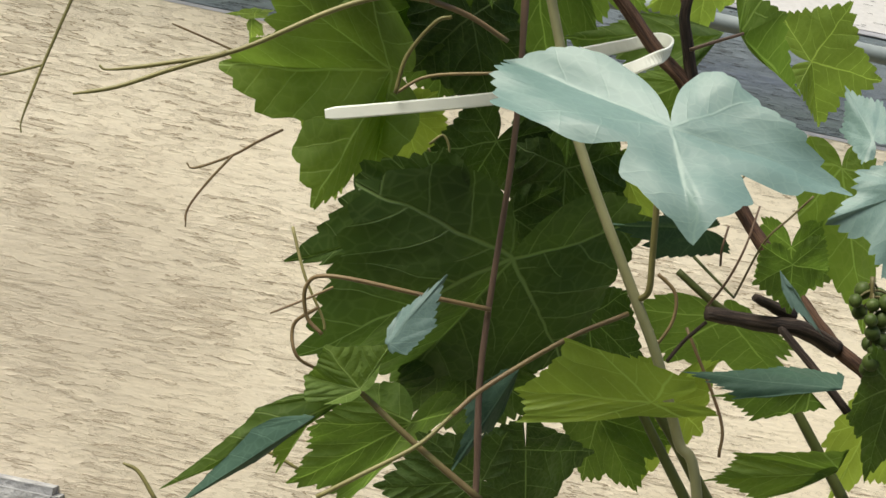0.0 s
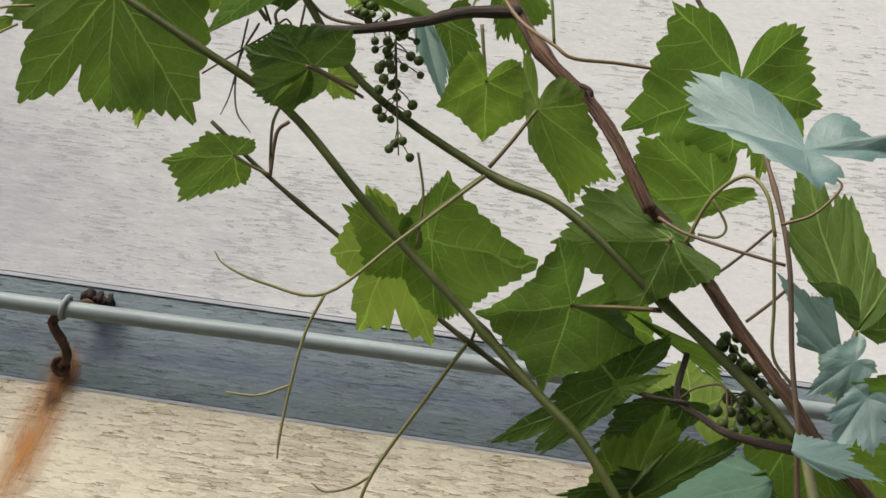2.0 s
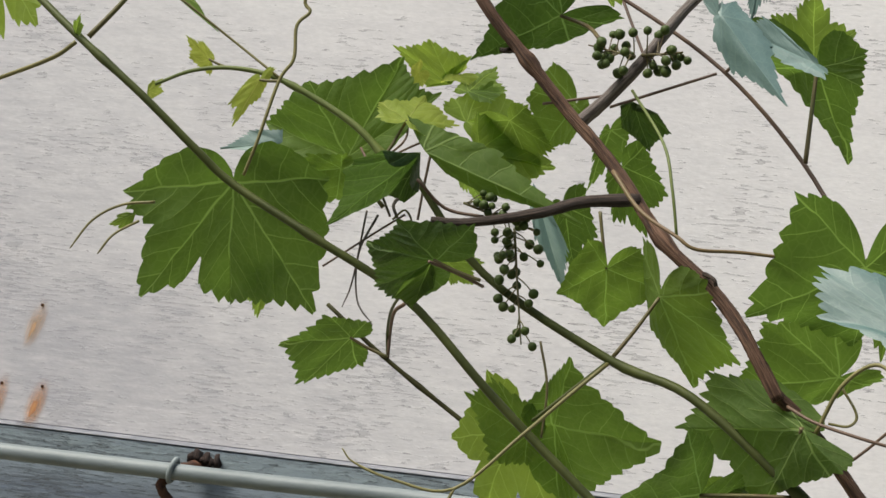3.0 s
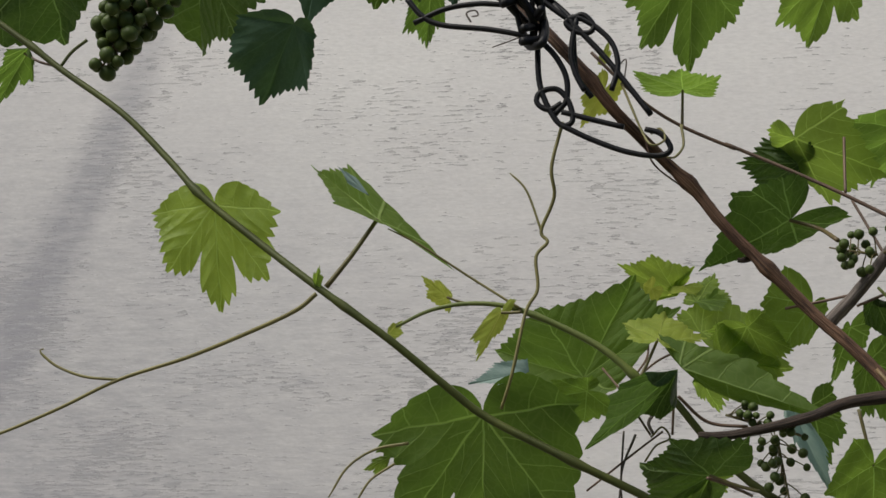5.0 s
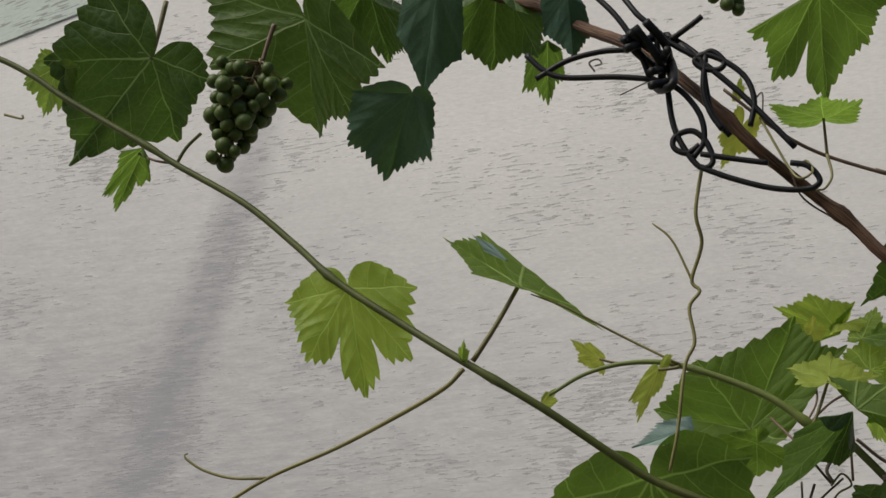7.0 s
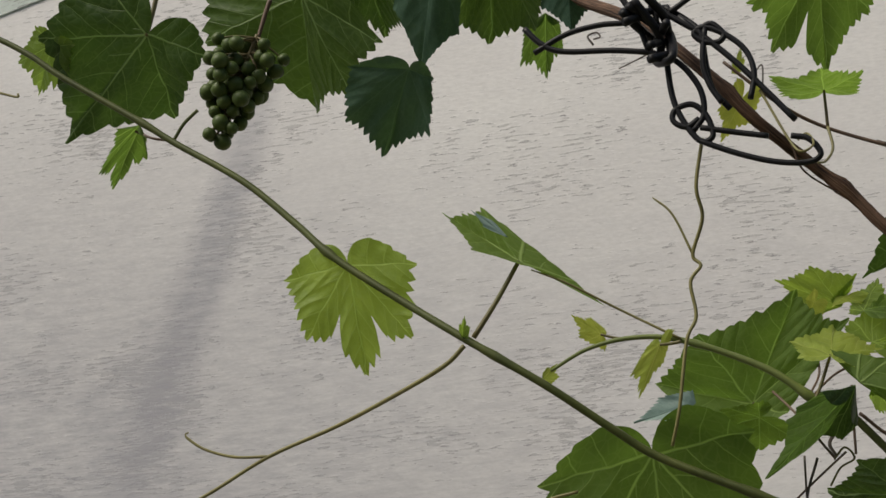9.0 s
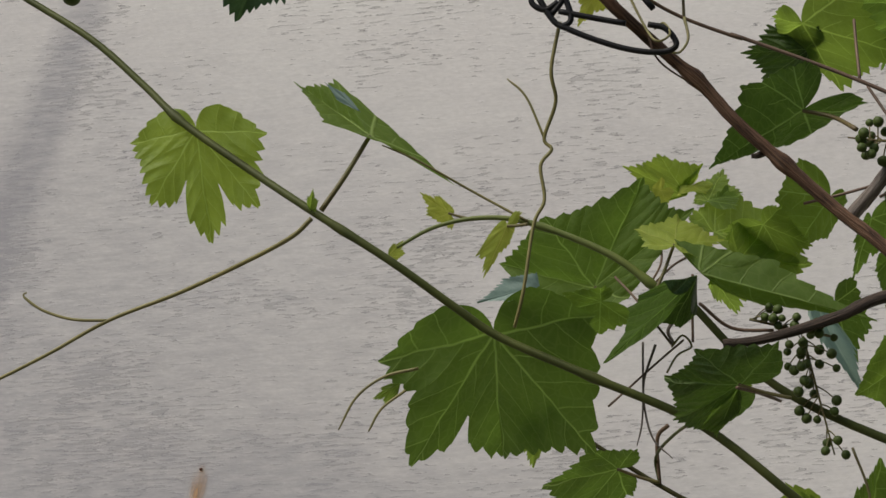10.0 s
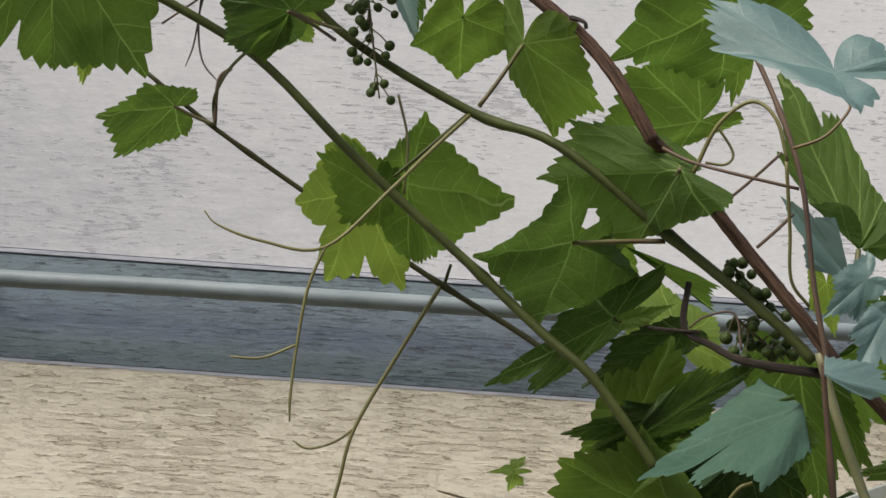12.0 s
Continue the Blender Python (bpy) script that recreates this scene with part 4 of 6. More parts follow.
part("tendril", tube("tendril", [(0.2064, -0.7320, -0.1127), (0.1838, -0.7320, -0.1249), (0.1636, -0.7320, -0.1364), (0.1461, -0.7320, -0.1431)], 0.00122, 0.00086, TENDRIL, tip=True, seed=60), vine)
part("tendril", tube("tendril", [(0.2171, -0.5200, -0.1238), (0.2031, -0.5000, -0.1317), (0.1907, -0.4920, -0.1409), (0.1716, -0.4900, -0.1518), (0.1665, -0.4900, -0.1500)], 0.00076, 0.00078, TENDRIL_RED, tip=True, seed=61), vine)
part("tendril", tube("tendril", [(0.1907, -0.4920, -0.1409), (0.1797, -0.4920, -0.1591), (0.1726, -0.4920, -0.1748), (0.1735, -0.4920, -0.1848)], 0.00078, 0.00062, TENDRIL_RED, tip=True, seed=62), vine)
part("tendril", tube("tendril", [(0.1824, -0.5000, -0.0856), (0.1659, -0.5000, -0.0821), (0.1445, -0.5000, -0.0777)], 0.00062, 0.00062, TENDRIL_RED, tip=True, seed=63), vine)
part("tendril", tube("tendril", [(-0.1640, -0.6300, 0.2560), (-0.1760, -0.6280, 0.2470), (-0.2040, -0.6200, 0.2370), (-0.2450, -0.6050, 0.2260), (-0.2880, -0.6000, 0.2140), (-0.3240, -0.5970, 0.1980), (-0.3590, -0.5950, 0.1840), (-0.3720, -0.5950, 0.1810), (-0.3800, -0.5950, 0.1830), (-0.3810, -0.5950, 0.1870)], 0.00136, 0.00096, TENDRIL, tip=True, seed=64), vine)
part("tendril", tube("tendril", [(-0.2880, -0.6000, 0.2140), (-0.3090, -0.6000, 0.2160), (-0.3260, -0.6000, 0.2220), (-0.3360, -0.6000, 0.2290), (-0.3380, -0.6000, 0.2320), (-0.3360, -0.6000, 0.2330)], 0.00095, 0.00080, TENDRIL, tip=True, seed=65), vine)
part("tendril", tube("tendril", [(-0.0250, -0.6400, 0.3499), (-0.0308, -0.6400, 0.3239), (-0.0297, -0.6350, 0.3080), (-0.0373, -0.6300, 0.2902), (-0.0337, -0.6300, 0.2835), (-0.0399, -0.6300, 0.2751), (-0.0387, -0.6300, 0.2565), (-0.0450, -0.6300, 0.2436), (-0.0517, -0.6300, 0.2098), (-0.0581, -0.6250, 0.1907)], 0.00105, 0.00092, TENDRIL, seed=66), vine)
part("tendril", tube("tendril", [(-0.0373, -0.6300, 0.2902), (-0.0459, -0.6300, 0.3134), (-0.0556, -0.6300, 0.3243)], 0.00072, 0.0006, TENDRIL, tip=True, seed=67), vine)
part("tendril", tube("tendril", [(-0.0504, -0.6100, 0.2504), (-0.0807, -0.6100, 0.2699), (-0.1084, -0.6200, 0.2867), (-0.1255, -0.6250, 0.2947)], 0.00075, 0.00061, TENDRIL, tip=True, seed=68), vine)
part("tendril", tube("tendril", [(0.1445, -0.6200, 0.2571), (0.1666, -0.6500, 0.2220), (0.1742, -0.6600, 0.1970), (0.1791, -0.6600, 0.1730)], 0.00085, 0.00078, YOUNG_STEM, seed=69), vine)
part("tendril", tube("tendril", [(0.1416, -0.6400, 0.2078), (0.1584, -0.6500, 0.1863), (0.1791, -0.6600, 0.1724), (0.1898, -0.6600, 0.1668), (0.2128, -0.6500, 0.1695), (0.2539, -0.6400, 0.1704)], 0.00115, 0.00084, TENDRIL_RED, seed=70), vine)
part("tendril", tube("tendril", [(0.2558, -0.6500, 0.0836), (0.2659, -0.6550, 0.1072), (0.2807, -0.6600, 0.1188), (0.2919, -0.6650, 0.1100), (0.2982, -0.6650, 0.0901)], 0.00110, 0.00094, TENDRIL, seed=71), vine)
part("tendril", tube("tendril", [(0.3000, -0.6680, 0.0958), (0.3146, -0.6700, 0.1024), (0.3256, -0.6700, 0.1162), (0.3229, -0.6700, 0.1213)], 0.00081, 0.00067, TENDRIL_RED, tip=True, seed=72), vine)
part("tendril", tube("tendril", [(0.2977, -0.6650, 0.0900), (0.3019, -0.6600, 0.0583), (0.3046, -0.6550, 0.0346), (0.3149, -0.6500, 0.0229)], 0.00094, 0.00081, TENDRIL, seed=73), vine)
part("tendril", tube("tendril", [(0.2658, -0.6500, 0.1081), (0.2744, -0.6500, 0.0951), (0.2711, -0.6500, 0.0890), (0.2614, -0.6500, 0.0892)], 0.00069, 0.00069, TENDRIL, seed=74), vine)
part("tendril", tube("tendril", [(0.3409, -0.6450, -0.1960), (0.3117, -0.6500, -0.1959), (0.2660, -0.6500, -0.1957), (0.2544, -0.6450, -0.2023), (0.2571, -0.6400, -0.2166), (0.2659, -0.6400, -0.2235)], 0.00119, 0.00093, TENDRIL_RED, seed=75), vine)
part("tendril", tube("tendril", [(0.2613, -0.6400, -0.2117), (0.2513, -0.6300, -0.2220), (0.2557, -0.6300, -0.2362), (0.2686, -0.6200, -0.2415)], 0.00093, 0.00081, TENDRIL_RED, seed=76), vine)
part("tendril", tube("tendril", [(0.2405, -0.6200, -0.1763), (0.2516, -0.6250, -0.1985), (0.2634, -0.6250, -0.2154), (0.2661, -0.6250, -0.2217)], 0.00082, 0.00068, TENDRIL, seed=77), vine)
part("tendril", tube("tendril", [(0.2661, -0.6300, -0.2006), (0.2541, -0.6300, -0.2091), (0.2392, -0.6300, -0.2190)], 0.00067, 0.00054, TENDRIL_RED, tip=True, seed=78), vine)
part("tendril", tube("tendril", [(0.2800, -0.6700, -0.2955), (0.2980, -0.6700, -0.2813), (0.3204, -0.6650, -0.2635), (0.3330, -0.6600, -0.2472)], 0.00115, 0.00104, TENDRIL, seed=79), vine)
part("tendril", tube("tendril", [(0.3330, -0.6600, -0.2472), (0.3458, -0.6550, -0.2315), (0.3777, -0.6500, -0.2028), (0.4049, -0.6420, -0.1846)], 0.00117, 0.00120, TENDRIL_RED, seed=80), vine)
part("tendril", tube("tendril", [(0.4164, -0.6300, -0.1629), (0.4263, -0.6300, -0.1705), (0.4276, -0.6300, -0.1840), (0.4211, -0.6300, -0.1991)], 0.00094, 0.00081, TENDRIL_RED, seed=81), vine)
part("tendril", tube("tendril", [(0.4048, -0.6600, -0.1246), (0.4097, -0.6500, -0.1553), (0.4119, -0.6450, -0.1723), (0.4081, -0.6400, -0.1776)], 0.00157, 0.00160, TENDRIL, seed=82), vine)
part("tendril", tube("tendril", [(0.2403, -0.6000, -0.2868), (0.2501, -0.6000, -0.2861), (0.2659, -0.6000, -0.2913)], 0.00111, 0.00083, TENDRIL, seed=83), vine)
part("tendril", tube("tendril", [(0.2100, -0.6800, -0.3102), (0.1999, -0.6800, -0.2994), (0.1924, -0.6800, -0.2971)], 0.00114, 0.00089, TENDRIL, tip=True, seed=84), vine)
part("tendril", tube("tendril", [(0.2750, -0.6000, -0.1007), (0.2897, -0.6000, -0.0891), (0.3220, -0.6100, -0.0821)], 0.00084, 0.00083, TENDRIL_RED, seed=85), vine)
part("tendril", tube("tendril", [(0.2757, -0.6200, -0.1028), (0.2776, -0.6250, -0.0849), (0.2877, -0.6300, -0.0669), (0.2951, -0.6300, -0.0626)], 0.00109, 0.00095, TENDRIL, seed=86), vine)
part("tendril", tube("tendril", [(0.2965, -0.6000, -0.1219), (0.3025, -0.6000, -0.1164), (0.3069, -0.6000, -0.1240), (0.3008, -0.6000, -0.1287), (0.2964, -0.6000, -0.1239)], 0.00070, 0.00056, TENDRIL, seed=87), vine)
part("tendril", tube("tendril", [(0.4389, -0.6000, -0.1847), (0.4641, -0.6000, -0.2249), (0.4672, -0.6000, -0.2440)], 0.00083, 0.00083, TENDRIL_RED, seed=88), vine)
part("tendril", tube("tendril", [(-0.1215, -0.6000, 0.1650), (-0.1350, -0.6000, 0.1558), (-0.1424, -0.6000, 0.1440)], 0.00078, 0.00063, TENDRIL, tip=True, seed=89), vine)
part("tendril", tube("tendril", [(-0.4732, -0.5700, 0.4738), (-0.4612, -0.5700, 0.4692), (-0.4605, -0.5700, 0.4714)], 0.00090, 0.00072, TENDRIL, seed=90), vine)
part("tendril", tube("tendril", [(0.0085, -0.6500, 0.3681), (0.0204, -0.6550, 0.3378), (0.0264, -0.6600, 0.3280), (0.0328, -0.6550, 0.3328), (0.0298, -0.6500, 0.3408), (0.0248, -0.6500, 0.3378)], 0.00074, 0.00058, TENDRIL, seed=106), vine)
part("tendril", tube("tendril", [(0.0397, -0.6250, 0.3514), (0.0412, -0.6300, 0.3378), (0.0371, -0.6350, 0.3295), (0.0332, -0.6400, 0.3275)], 0.00090, 0.00059, TENDRIL, seed=107), vine)
part("tendril", tube("tendril", [(-0.0028, -0.6500, 0.3875), (0.0051, -0.6500, 0.3782), (0.0109, -0.6500, 0.3820), (0.0103, -0.6500, 0.3710)], 0.00045, 0.00044, BARK_GREY, seed=108), vine)
part("tendril", tube("tendril", [(-0.0787, -0.6400, 0.4124), (-0.0814, -0.6400, 0.4179), (-0.0765, -0.6400, 0.4194), (-0.0746, -0.6400, 0.4164), (-0.0784, -0.6400, 0.4157)], 0.00062, 0.00046, BARK_GREY, seed=109), vine)
part("tendril", tube("tendril", [(0.0129, -0.6000, 0.1813), (0.0052, -0.6000, 0.1590), (0.0081, -0.6000, 0.1335), (0.0184, -0.6000, 0.1210)], 0.00074, 0.00044, BARK_GREY, tip=True, seed=110), vine)
part("tendril", tube("tendril", [(0.0064, -0.6000, 0.1831), (0.0040, -0.6000, 0.1441), (0.0003, -0.6000, 0.1287)], 0.00060, 0.00044, BARK_GREY, tip=True, seed=111), vine)
part("tendril", tube("tendril", [(0.0278, -0.6000, 0.1829), (0.0121, -0.6000, 0.1708), (-0.0137, -0.6000, 0.1500)], 0.00059, 0.00059, PURPLE, seed=112), vine)
part("tendril", tube("tendril", [(0.0212, -0.6000, 0.1795), (0.0273, -0.6000, 0.1853), (0.0316, -0.6000, 0.1791), (0.0240, -0.6000, 0.1749), (0.0179, -0.6000, 0.1660)], 0.00059, 0.00059, TENDRIL, seed=113), vine)
part("twig", tube("twig", [(0.0274, -0.5950, 0.1984), (0.0197, -0.5950, 0.1895), (0.0225, -0.5950, 0.1818)], 0.00117, 0.00082, BARK_GREY, seed=114), vine)
part("tendril", tube("tendril", [(-0.1142, -0.6000, 0.1765), (-0.1333, -0.6000, 0.1729), (-0.1487, -0.6000, 0.1627), (-0.1589, -0.6000, 0.1456)], 0.00091, 0.00060, TENDRIL, tip=True, seed=115), vine)
part("twig", tube("twig", [(0.0112, -0.4900, 0.1521), (0.0042, -0.4870, 0.1445), (0.0040, -0.4840, 0.1185)], 0.00128, 0.00102, PURPLE, seed=116), vine)
part("twig", tube("twig", [(0.1935, -0.6350, 0.1597), (0.1989, -0.6450, 0.1555), (0.2003, -0.6450, 0.1521)], 0.00156, 0.00099, BARK_DARK, rough=0.2, seed=117), vine)
part("twig", tube("twig", [(0.0759, -0.6050, 0.2789), (0.0727, -0.6100, 0.2766), (0.0696, -0.6100, 0.2767)], 0.00215, 0.00143, BARK_DARK, rough=0.2, seed=118), vine)
part("twig", tube("twig", [(0.4450, -0.6100, -0.1735), (0.4490, -0.6300, -0.1603), (0.4529, -0.6400, -0.1433), (0.4560, -0.6400, -0.1222)], 0.00075, 0.00052, PURPLE, seed=119), vine)
part("twig", tube("twig", [(0.4575, -0.6100, -0.1653), (0.4621, -0.6350, -0.1384), (0.4714, -0.6400, -0.1244), (0.4790, -0.6450, -0.1130)], 0.00064, 0.00052, PETIOLE, seed=120), vine)
part("twig", tube("twig", [(0.4342, -0.6100, -0.1504), (0.4438, -0.6200, -0.1585), (0.4560, -0.6200, -0.1665)], 0.00086, 0.00064, SHOOT, seed=121), vine)
part("twig", tube("twig", [(0.4462, -0.6200, -0.1524), (0.4439, -0.6300, -0.1448), (0.4449, -0.6300, -0.1336)], 0.00064, 0.00053, PURPLE, seed=122), vine)
part("twig", tube("twig", [(0.4293, -0.6400, -0.1318), (0.4402, -0.6400, -0.1186), (0.4531, -0.6500, -0.0971)], 0.00052, 0.00041, PETIOLE, seed=123), vine)

leaf(vine, (0.2680, -0.5560, -0.0850), (0.1790, -0.5460, -0.1020), (0.2430, -0.5360, -0.1630), (0.2050, -0.5790, -0.0570), 0, lobing=(0.3, 0.2), low=0.1, ends=((0.2700, -0.5270, -0.1350), (0.2455, -0.5960, -0.0418)), seed=1)
leaf(vine, (0.2792, -0.5450, -0.1026), (0.2947, -0.5254, -0.1339), (0.2660, -0.5286, -0.1282), (0.3116, -0.5316, -0.1168), 1, seed=2, label="thin yellow-green young vine leaf")
leaf(vine, (0.2420, -0.5250, -0.0944), (0.2503, -0.4885, -0.1540), (0.2133, -0.5249, -0.1072), (0.2652, -0.4943, -0.1335), 1, seed=3, label="thin yellow-green young vine leaf")
leaf(vine, (0.1870, -0.4990, -0.0630), (0.1710, -0.4960, -0.0660), (0.1810, -0.4970, -0.0610), (0.1840, -0.5010, -0.0670), 1, bite=0.5, seed=4, label="thin yellow-green young vine leaf")
leaf(vine, (0.3480, -0.5850, -0.1700), (0.3050, -0.5370, -0.2490), (0.2530, -0.5750, -0.2380), (0.3880, -0.5570, -0.2180), 3, lobing=0.08, low=0.05, base=1.0, ends=((0.2690, -0.6120, -0.1500), (0.4140, -0.5730, -0.1380)), seed=5, label="dark green mature vine leaf, shade in its colour")
leaf(vine, (0.3161, -0.5906, -0.1535), (0.2363, -0.5705, -0.1932), (0.2656, -0.5978, -0.1376), (0.2765, -0.5785, -0.1926), 3, lobing=0.12, ends=((0.3041, -0.6096, -0.1248), (0.3133, -0.5709, -0.1877)), seed=6, label="dark green mature vine leaf, shade in its colour")
leaf(vine, (0.3586, -0.5600, -0.0622), (0.3783, -0.5032, -0.1514), (0.3397, -0.5307, -0.1298), (0.4019, -0.5237, -0.1164), 3, seed=7, label="dark green mature vine leaf, shade in its colour")
leaf(vine, (0.3427, -0.5500, -0.1993), (0.3114, -0.5319, -0.2459), (0.3253, -0.5379, -0.2150), (0.3506, -0.5261, -0.2405), 3, seed=8, label="dark green mature vine leaf, shade in its colour")
leaf(vine, (0.2890, -0.6600, -0.2450), (0.2060, -0.6410, -0.3100), (0.2440, -0.6520, -0.2630), (0.2520, -0.6470, -0.2820), 0, lobing=0.0, low=0.0, base=0.6, cup=0.02, bite=0.3, seed=9, stalk=[(0.3221, -0.6600, -0.2653), (0.3536, -0.6600, -0.2826)])
leaf(vine, (0.2890, -0.6620, -0.2440), (0.2690, -0.6680, -0.2280), (0.2630, -0.6640, -0.2440), (0.2990, -0.6660, -0.2200), 0, lobing=0.0, low=0.0, base=0.7, bite=0.25, ends=((0.2690, -0.6660, -0.2580), (0.2990, -0.6660, -0.2250)), seed=10)
leaf(vine, (0.2978, -0.6670, -0.2204), (0.3174, -0.6666, -0.1845), (0.3005, -0.6635, -0.2035), (0.3174, -0.6670, -0.2085), 2, lobing=0.05, base=0.5, seed=11, label="waxy blue-green vine leaf, upper side turned out, sky sheen in its colour")
leaf(vine, (0.2714, -0.6550, -0.2584), (0.2581, -0.6337, -0.2917), (0.2488, -0.6429, -0.2764), (0.2692, -0.6509, -0.2644), 0, lobing=0.1, base=0.6, seed=12)
leaf(vine, (0.3152, -0.5850, -0.2595), (0.2611, -0.5715, -0.3041), (0.2662, -0.5880, -0.2723), (0.2911, -0.5607, -0.3071), 0, lobing=0.14, low=0.02, ends=((0.2870, -0.5940, -0.2480), (0.3390, -0.5600, -0.2460)), seed=13)
leaf(vine, (0.3545, -0.6030, -0.2784), (0.3040, -0.6006, -0.2936), (0.3198, -0.6132, -0.2610), (0.3243, -0.5924, -0.3097), 3, lobing=0.06, seed=14, label="dark green mature vine leaf, shade in its colour")
leaf(vine, (0.3734, -0.6000, -0.2598), (0.3854, -0.5698, -0.3099), (0.3450, -0.5920, -0.2670), (0.4080, -0.5880, -0.2550), 3, lobing=0.05, low=0.02, ends=((0.3670, -0.6100, -0.2430), (0.3710, -0.6100, -0.2420)), seed=15, label="dark green mature vine leaf, shade in its colour")
leaf(vine, (0.4097, -0.5600, -0.2385), (0.4390, -0.5348, -0.2738), (0.4092, -0.5436, -0.2725), (0.4505, -0.5524, -0.2453), 0, seed=16)
leaf(vine, (0.3675, -0.5500, -0.1162), (0.3781, -0.5165, -0.1704), (0.3438, -0.5268, -0.1563), (0.4110, -0.5281, -0.1485), 3, lobing=0.1, seed=17, label="dark green mature vine leaf, shade in its colour")
leaf(vine, (0.2876, -0.5450, -0.0504), (0.2957, -0.5176, -0.0925), (0.2601, -0.5259, -0.0846), (0.3270, -0.5199, -0.0772), 0, lobing=0.1, seed=18)
leaf(vine, (0.3952, -0.5400, -0.1884), (0.4136, -0.5121, -0.2358), (0.3734, -0.5245, -0.2175), (0.4334, -0.5253, -0.2112), 3, lobing=0.08, seed=19, label="dark green mature vine leaf, shade in its colour")
leaf(vine, (0.3294, -0.5500, -0.1096), (0.3160, -0.5287, -0.1480), (0.2957, -0.5491, -0.1223), (0.3519, -0.5324, -0.1287), 3, lobing=0.05, seed=20, label="dark green mature vine leaf, shade in its colour")
leaf(vine, (0.3435, -0.5500, -0.1452), (0.3535, -0.5242, -0.1879), (0.3175, -0.5313, -0.1772), (0.3808, -0.5367, -0.1611), 3, lobing=0.05, seed=21, label="dark green mature vine leaf, shade in its colour")
leaf(vine, (0.3356, -0.5450, -0.2218), (0.3492, -0.5130, -0.2692), (0.3067, -0.5291, -0.2571), (0.3797, -0.5298, -0.2419), 3, lobing=0.05, ends=((0.3045, -0.5432, -0.2313), (0.3723, -0.5432, -0.2172)), seed=22, label="dark green mature vine leaf, shade in its colour")
leaf(vine, (0.4210, -0.6590, -0.2230), (0.3590, -0.6550, -0.2300), (0.3760, -0.6730, -0.2030), (0.3630, -0.6550, -0.2460), 1, lobing=0.0, low=(0.0, 0.2), cup=0.1, bite=0.5, ends=((0.4370, -0.6700, -0.2090), (0.4530, -0.6560, -0.2230)), seed=23, label="thin yellow-green young vine leaf")
leaf(vine, (0.4414, -0.5600, -0.2201), (0.4396, -0.5342, -0.2689), (0.4118, -0.5536, -0.2458), (0.4654, -0.5476, -0.2372), 1, seed=24, label="thin yellow-green young vine leaf")
leaf(vine, (0.3602, -0.6400, -0.2197), (0.3391, -0.6284, -0.2743), (0.3387, -0.6317, -0.2435), (0.3545, -0.6262, -0.2529), 4, base=0.7, seed=25, label="dull teal-green vine leaf, upper side turned out, shade in its colour")
leaf(vine, (0.3970, -0.7350, -0.1060), (0.4130, -0.7650, -0.1470), (0.3210, -0.7300, -0.1090), (0.4770, -0.7430, -0.1140), 2, lobing=(0.46, 0.36), low=(0.0, 0.0), cup=0.1, bite=0.7, heel=0.42, ends=((0.3250, -0.7000, -0.0840), (0.4300, -0.7300, -0.0850)), seed=26, label="waxy blue-green vine leaf, upper side turned out, sky sheen in its colour")
leaf(vine, (0.5175, -0.6776, -0.1035), (0.4803, -0.6827, -0.1259), (0.4908, -0.6764, -0.0998), (0.5098, -0.6847, -0.1458), 2, seed=27, label="waxy blue-green vine leaf, upper side turned out, sky sheen in its colour")
leaf(vine, (0.4688, -0.6531, -0.1506), (0.4947, -0.6554, -0.1774), (0.4788, -0.6552, -0.1598), (0.4775, -0.6529, -0.1668), 2, lobing=0.05, seed=28, label="waxy blue-green vine leaf, upper side turned out, sky sheen in its colour")
leaf(vine, (0.4774, -0.6350, -0.1462), (0.4829, -0.6200, -0.1684), (0.4620, -0.6297, -0.1590), (0.4964, -0.6311, -0.1463), 0, lobing=0.1, seed=29)
leaf(vine, (0.5057, -0.6639, -0.1993), (0.4322, -0.6595, -0.2062), (0.4580, -0.6647, -0.2128), (0.4775, -0.6531, -0.1938), 4, lobing=0.06, seed=30, label="dull teal-green vine leaf, upper side turned out, shade in its colour")
leaf(vine, (0.4925, -0.6536, -0.2019), (0.4504, -0.6509, -0.2145), (0.4721, -0.6398, -0.2219), (0.4683, -0.6559, -0.2037), 0, lobing=0.06, seed=31)
leaf(vine, (0.5383, -0.6200, -0.1944), (0.5426, -0.5891, -0.2422), (0.5231, -0.6095, -0.2135), (0.5574, -0.6053, -0.2221), 3, seed=32, label="dark green mature vine leaf, shade in its colour")
leaf(vine, (0.5198, -0.6261, -0.2382), (0.4584, -0.6246, -0.2554), (0.4696, -0.6279, -0.2397), (0.4837, -0.6182, -0.2600), 0, lobing=0.08, ends=((0.5213, -0.6338, -0.2269), None), seed=33)
leaf(vine, (0.4664, -0.5500, -0.1750), (0.5040, -0.5322, -0.2030), (0.4403, -0.5371, -0.2033), (0.5053, -0.5413, -0.1836), 0, seed=34)
leaf(vine, (0.4323, -0.6273, -0.1375), (0.3890, -0.6280, -0.1450), (0.4150, -0.6160, -0.1550), (0.4140, -0.6340, -0.1340), 4, seed=35, label="dull teal-green vine leaf, upper side turned out, shade in its colour")
leaf(vine, (0.5046, -0.5700, -0.0891), (0.5449, -0.5165, -0.1682), (0.4977, -0.5411, -0.1308), (0.5445, -0.5372, -0.1149), 0, lobing=0.1, seed=36)
leaf(vine, (0.4908, -0.5500, -0.1325), (0.5041, -0.5187, -0.1677), (0.4779, -0.5381, -0.1500), (0.5160, -0.5399, -0.1452), 0, seed=37)
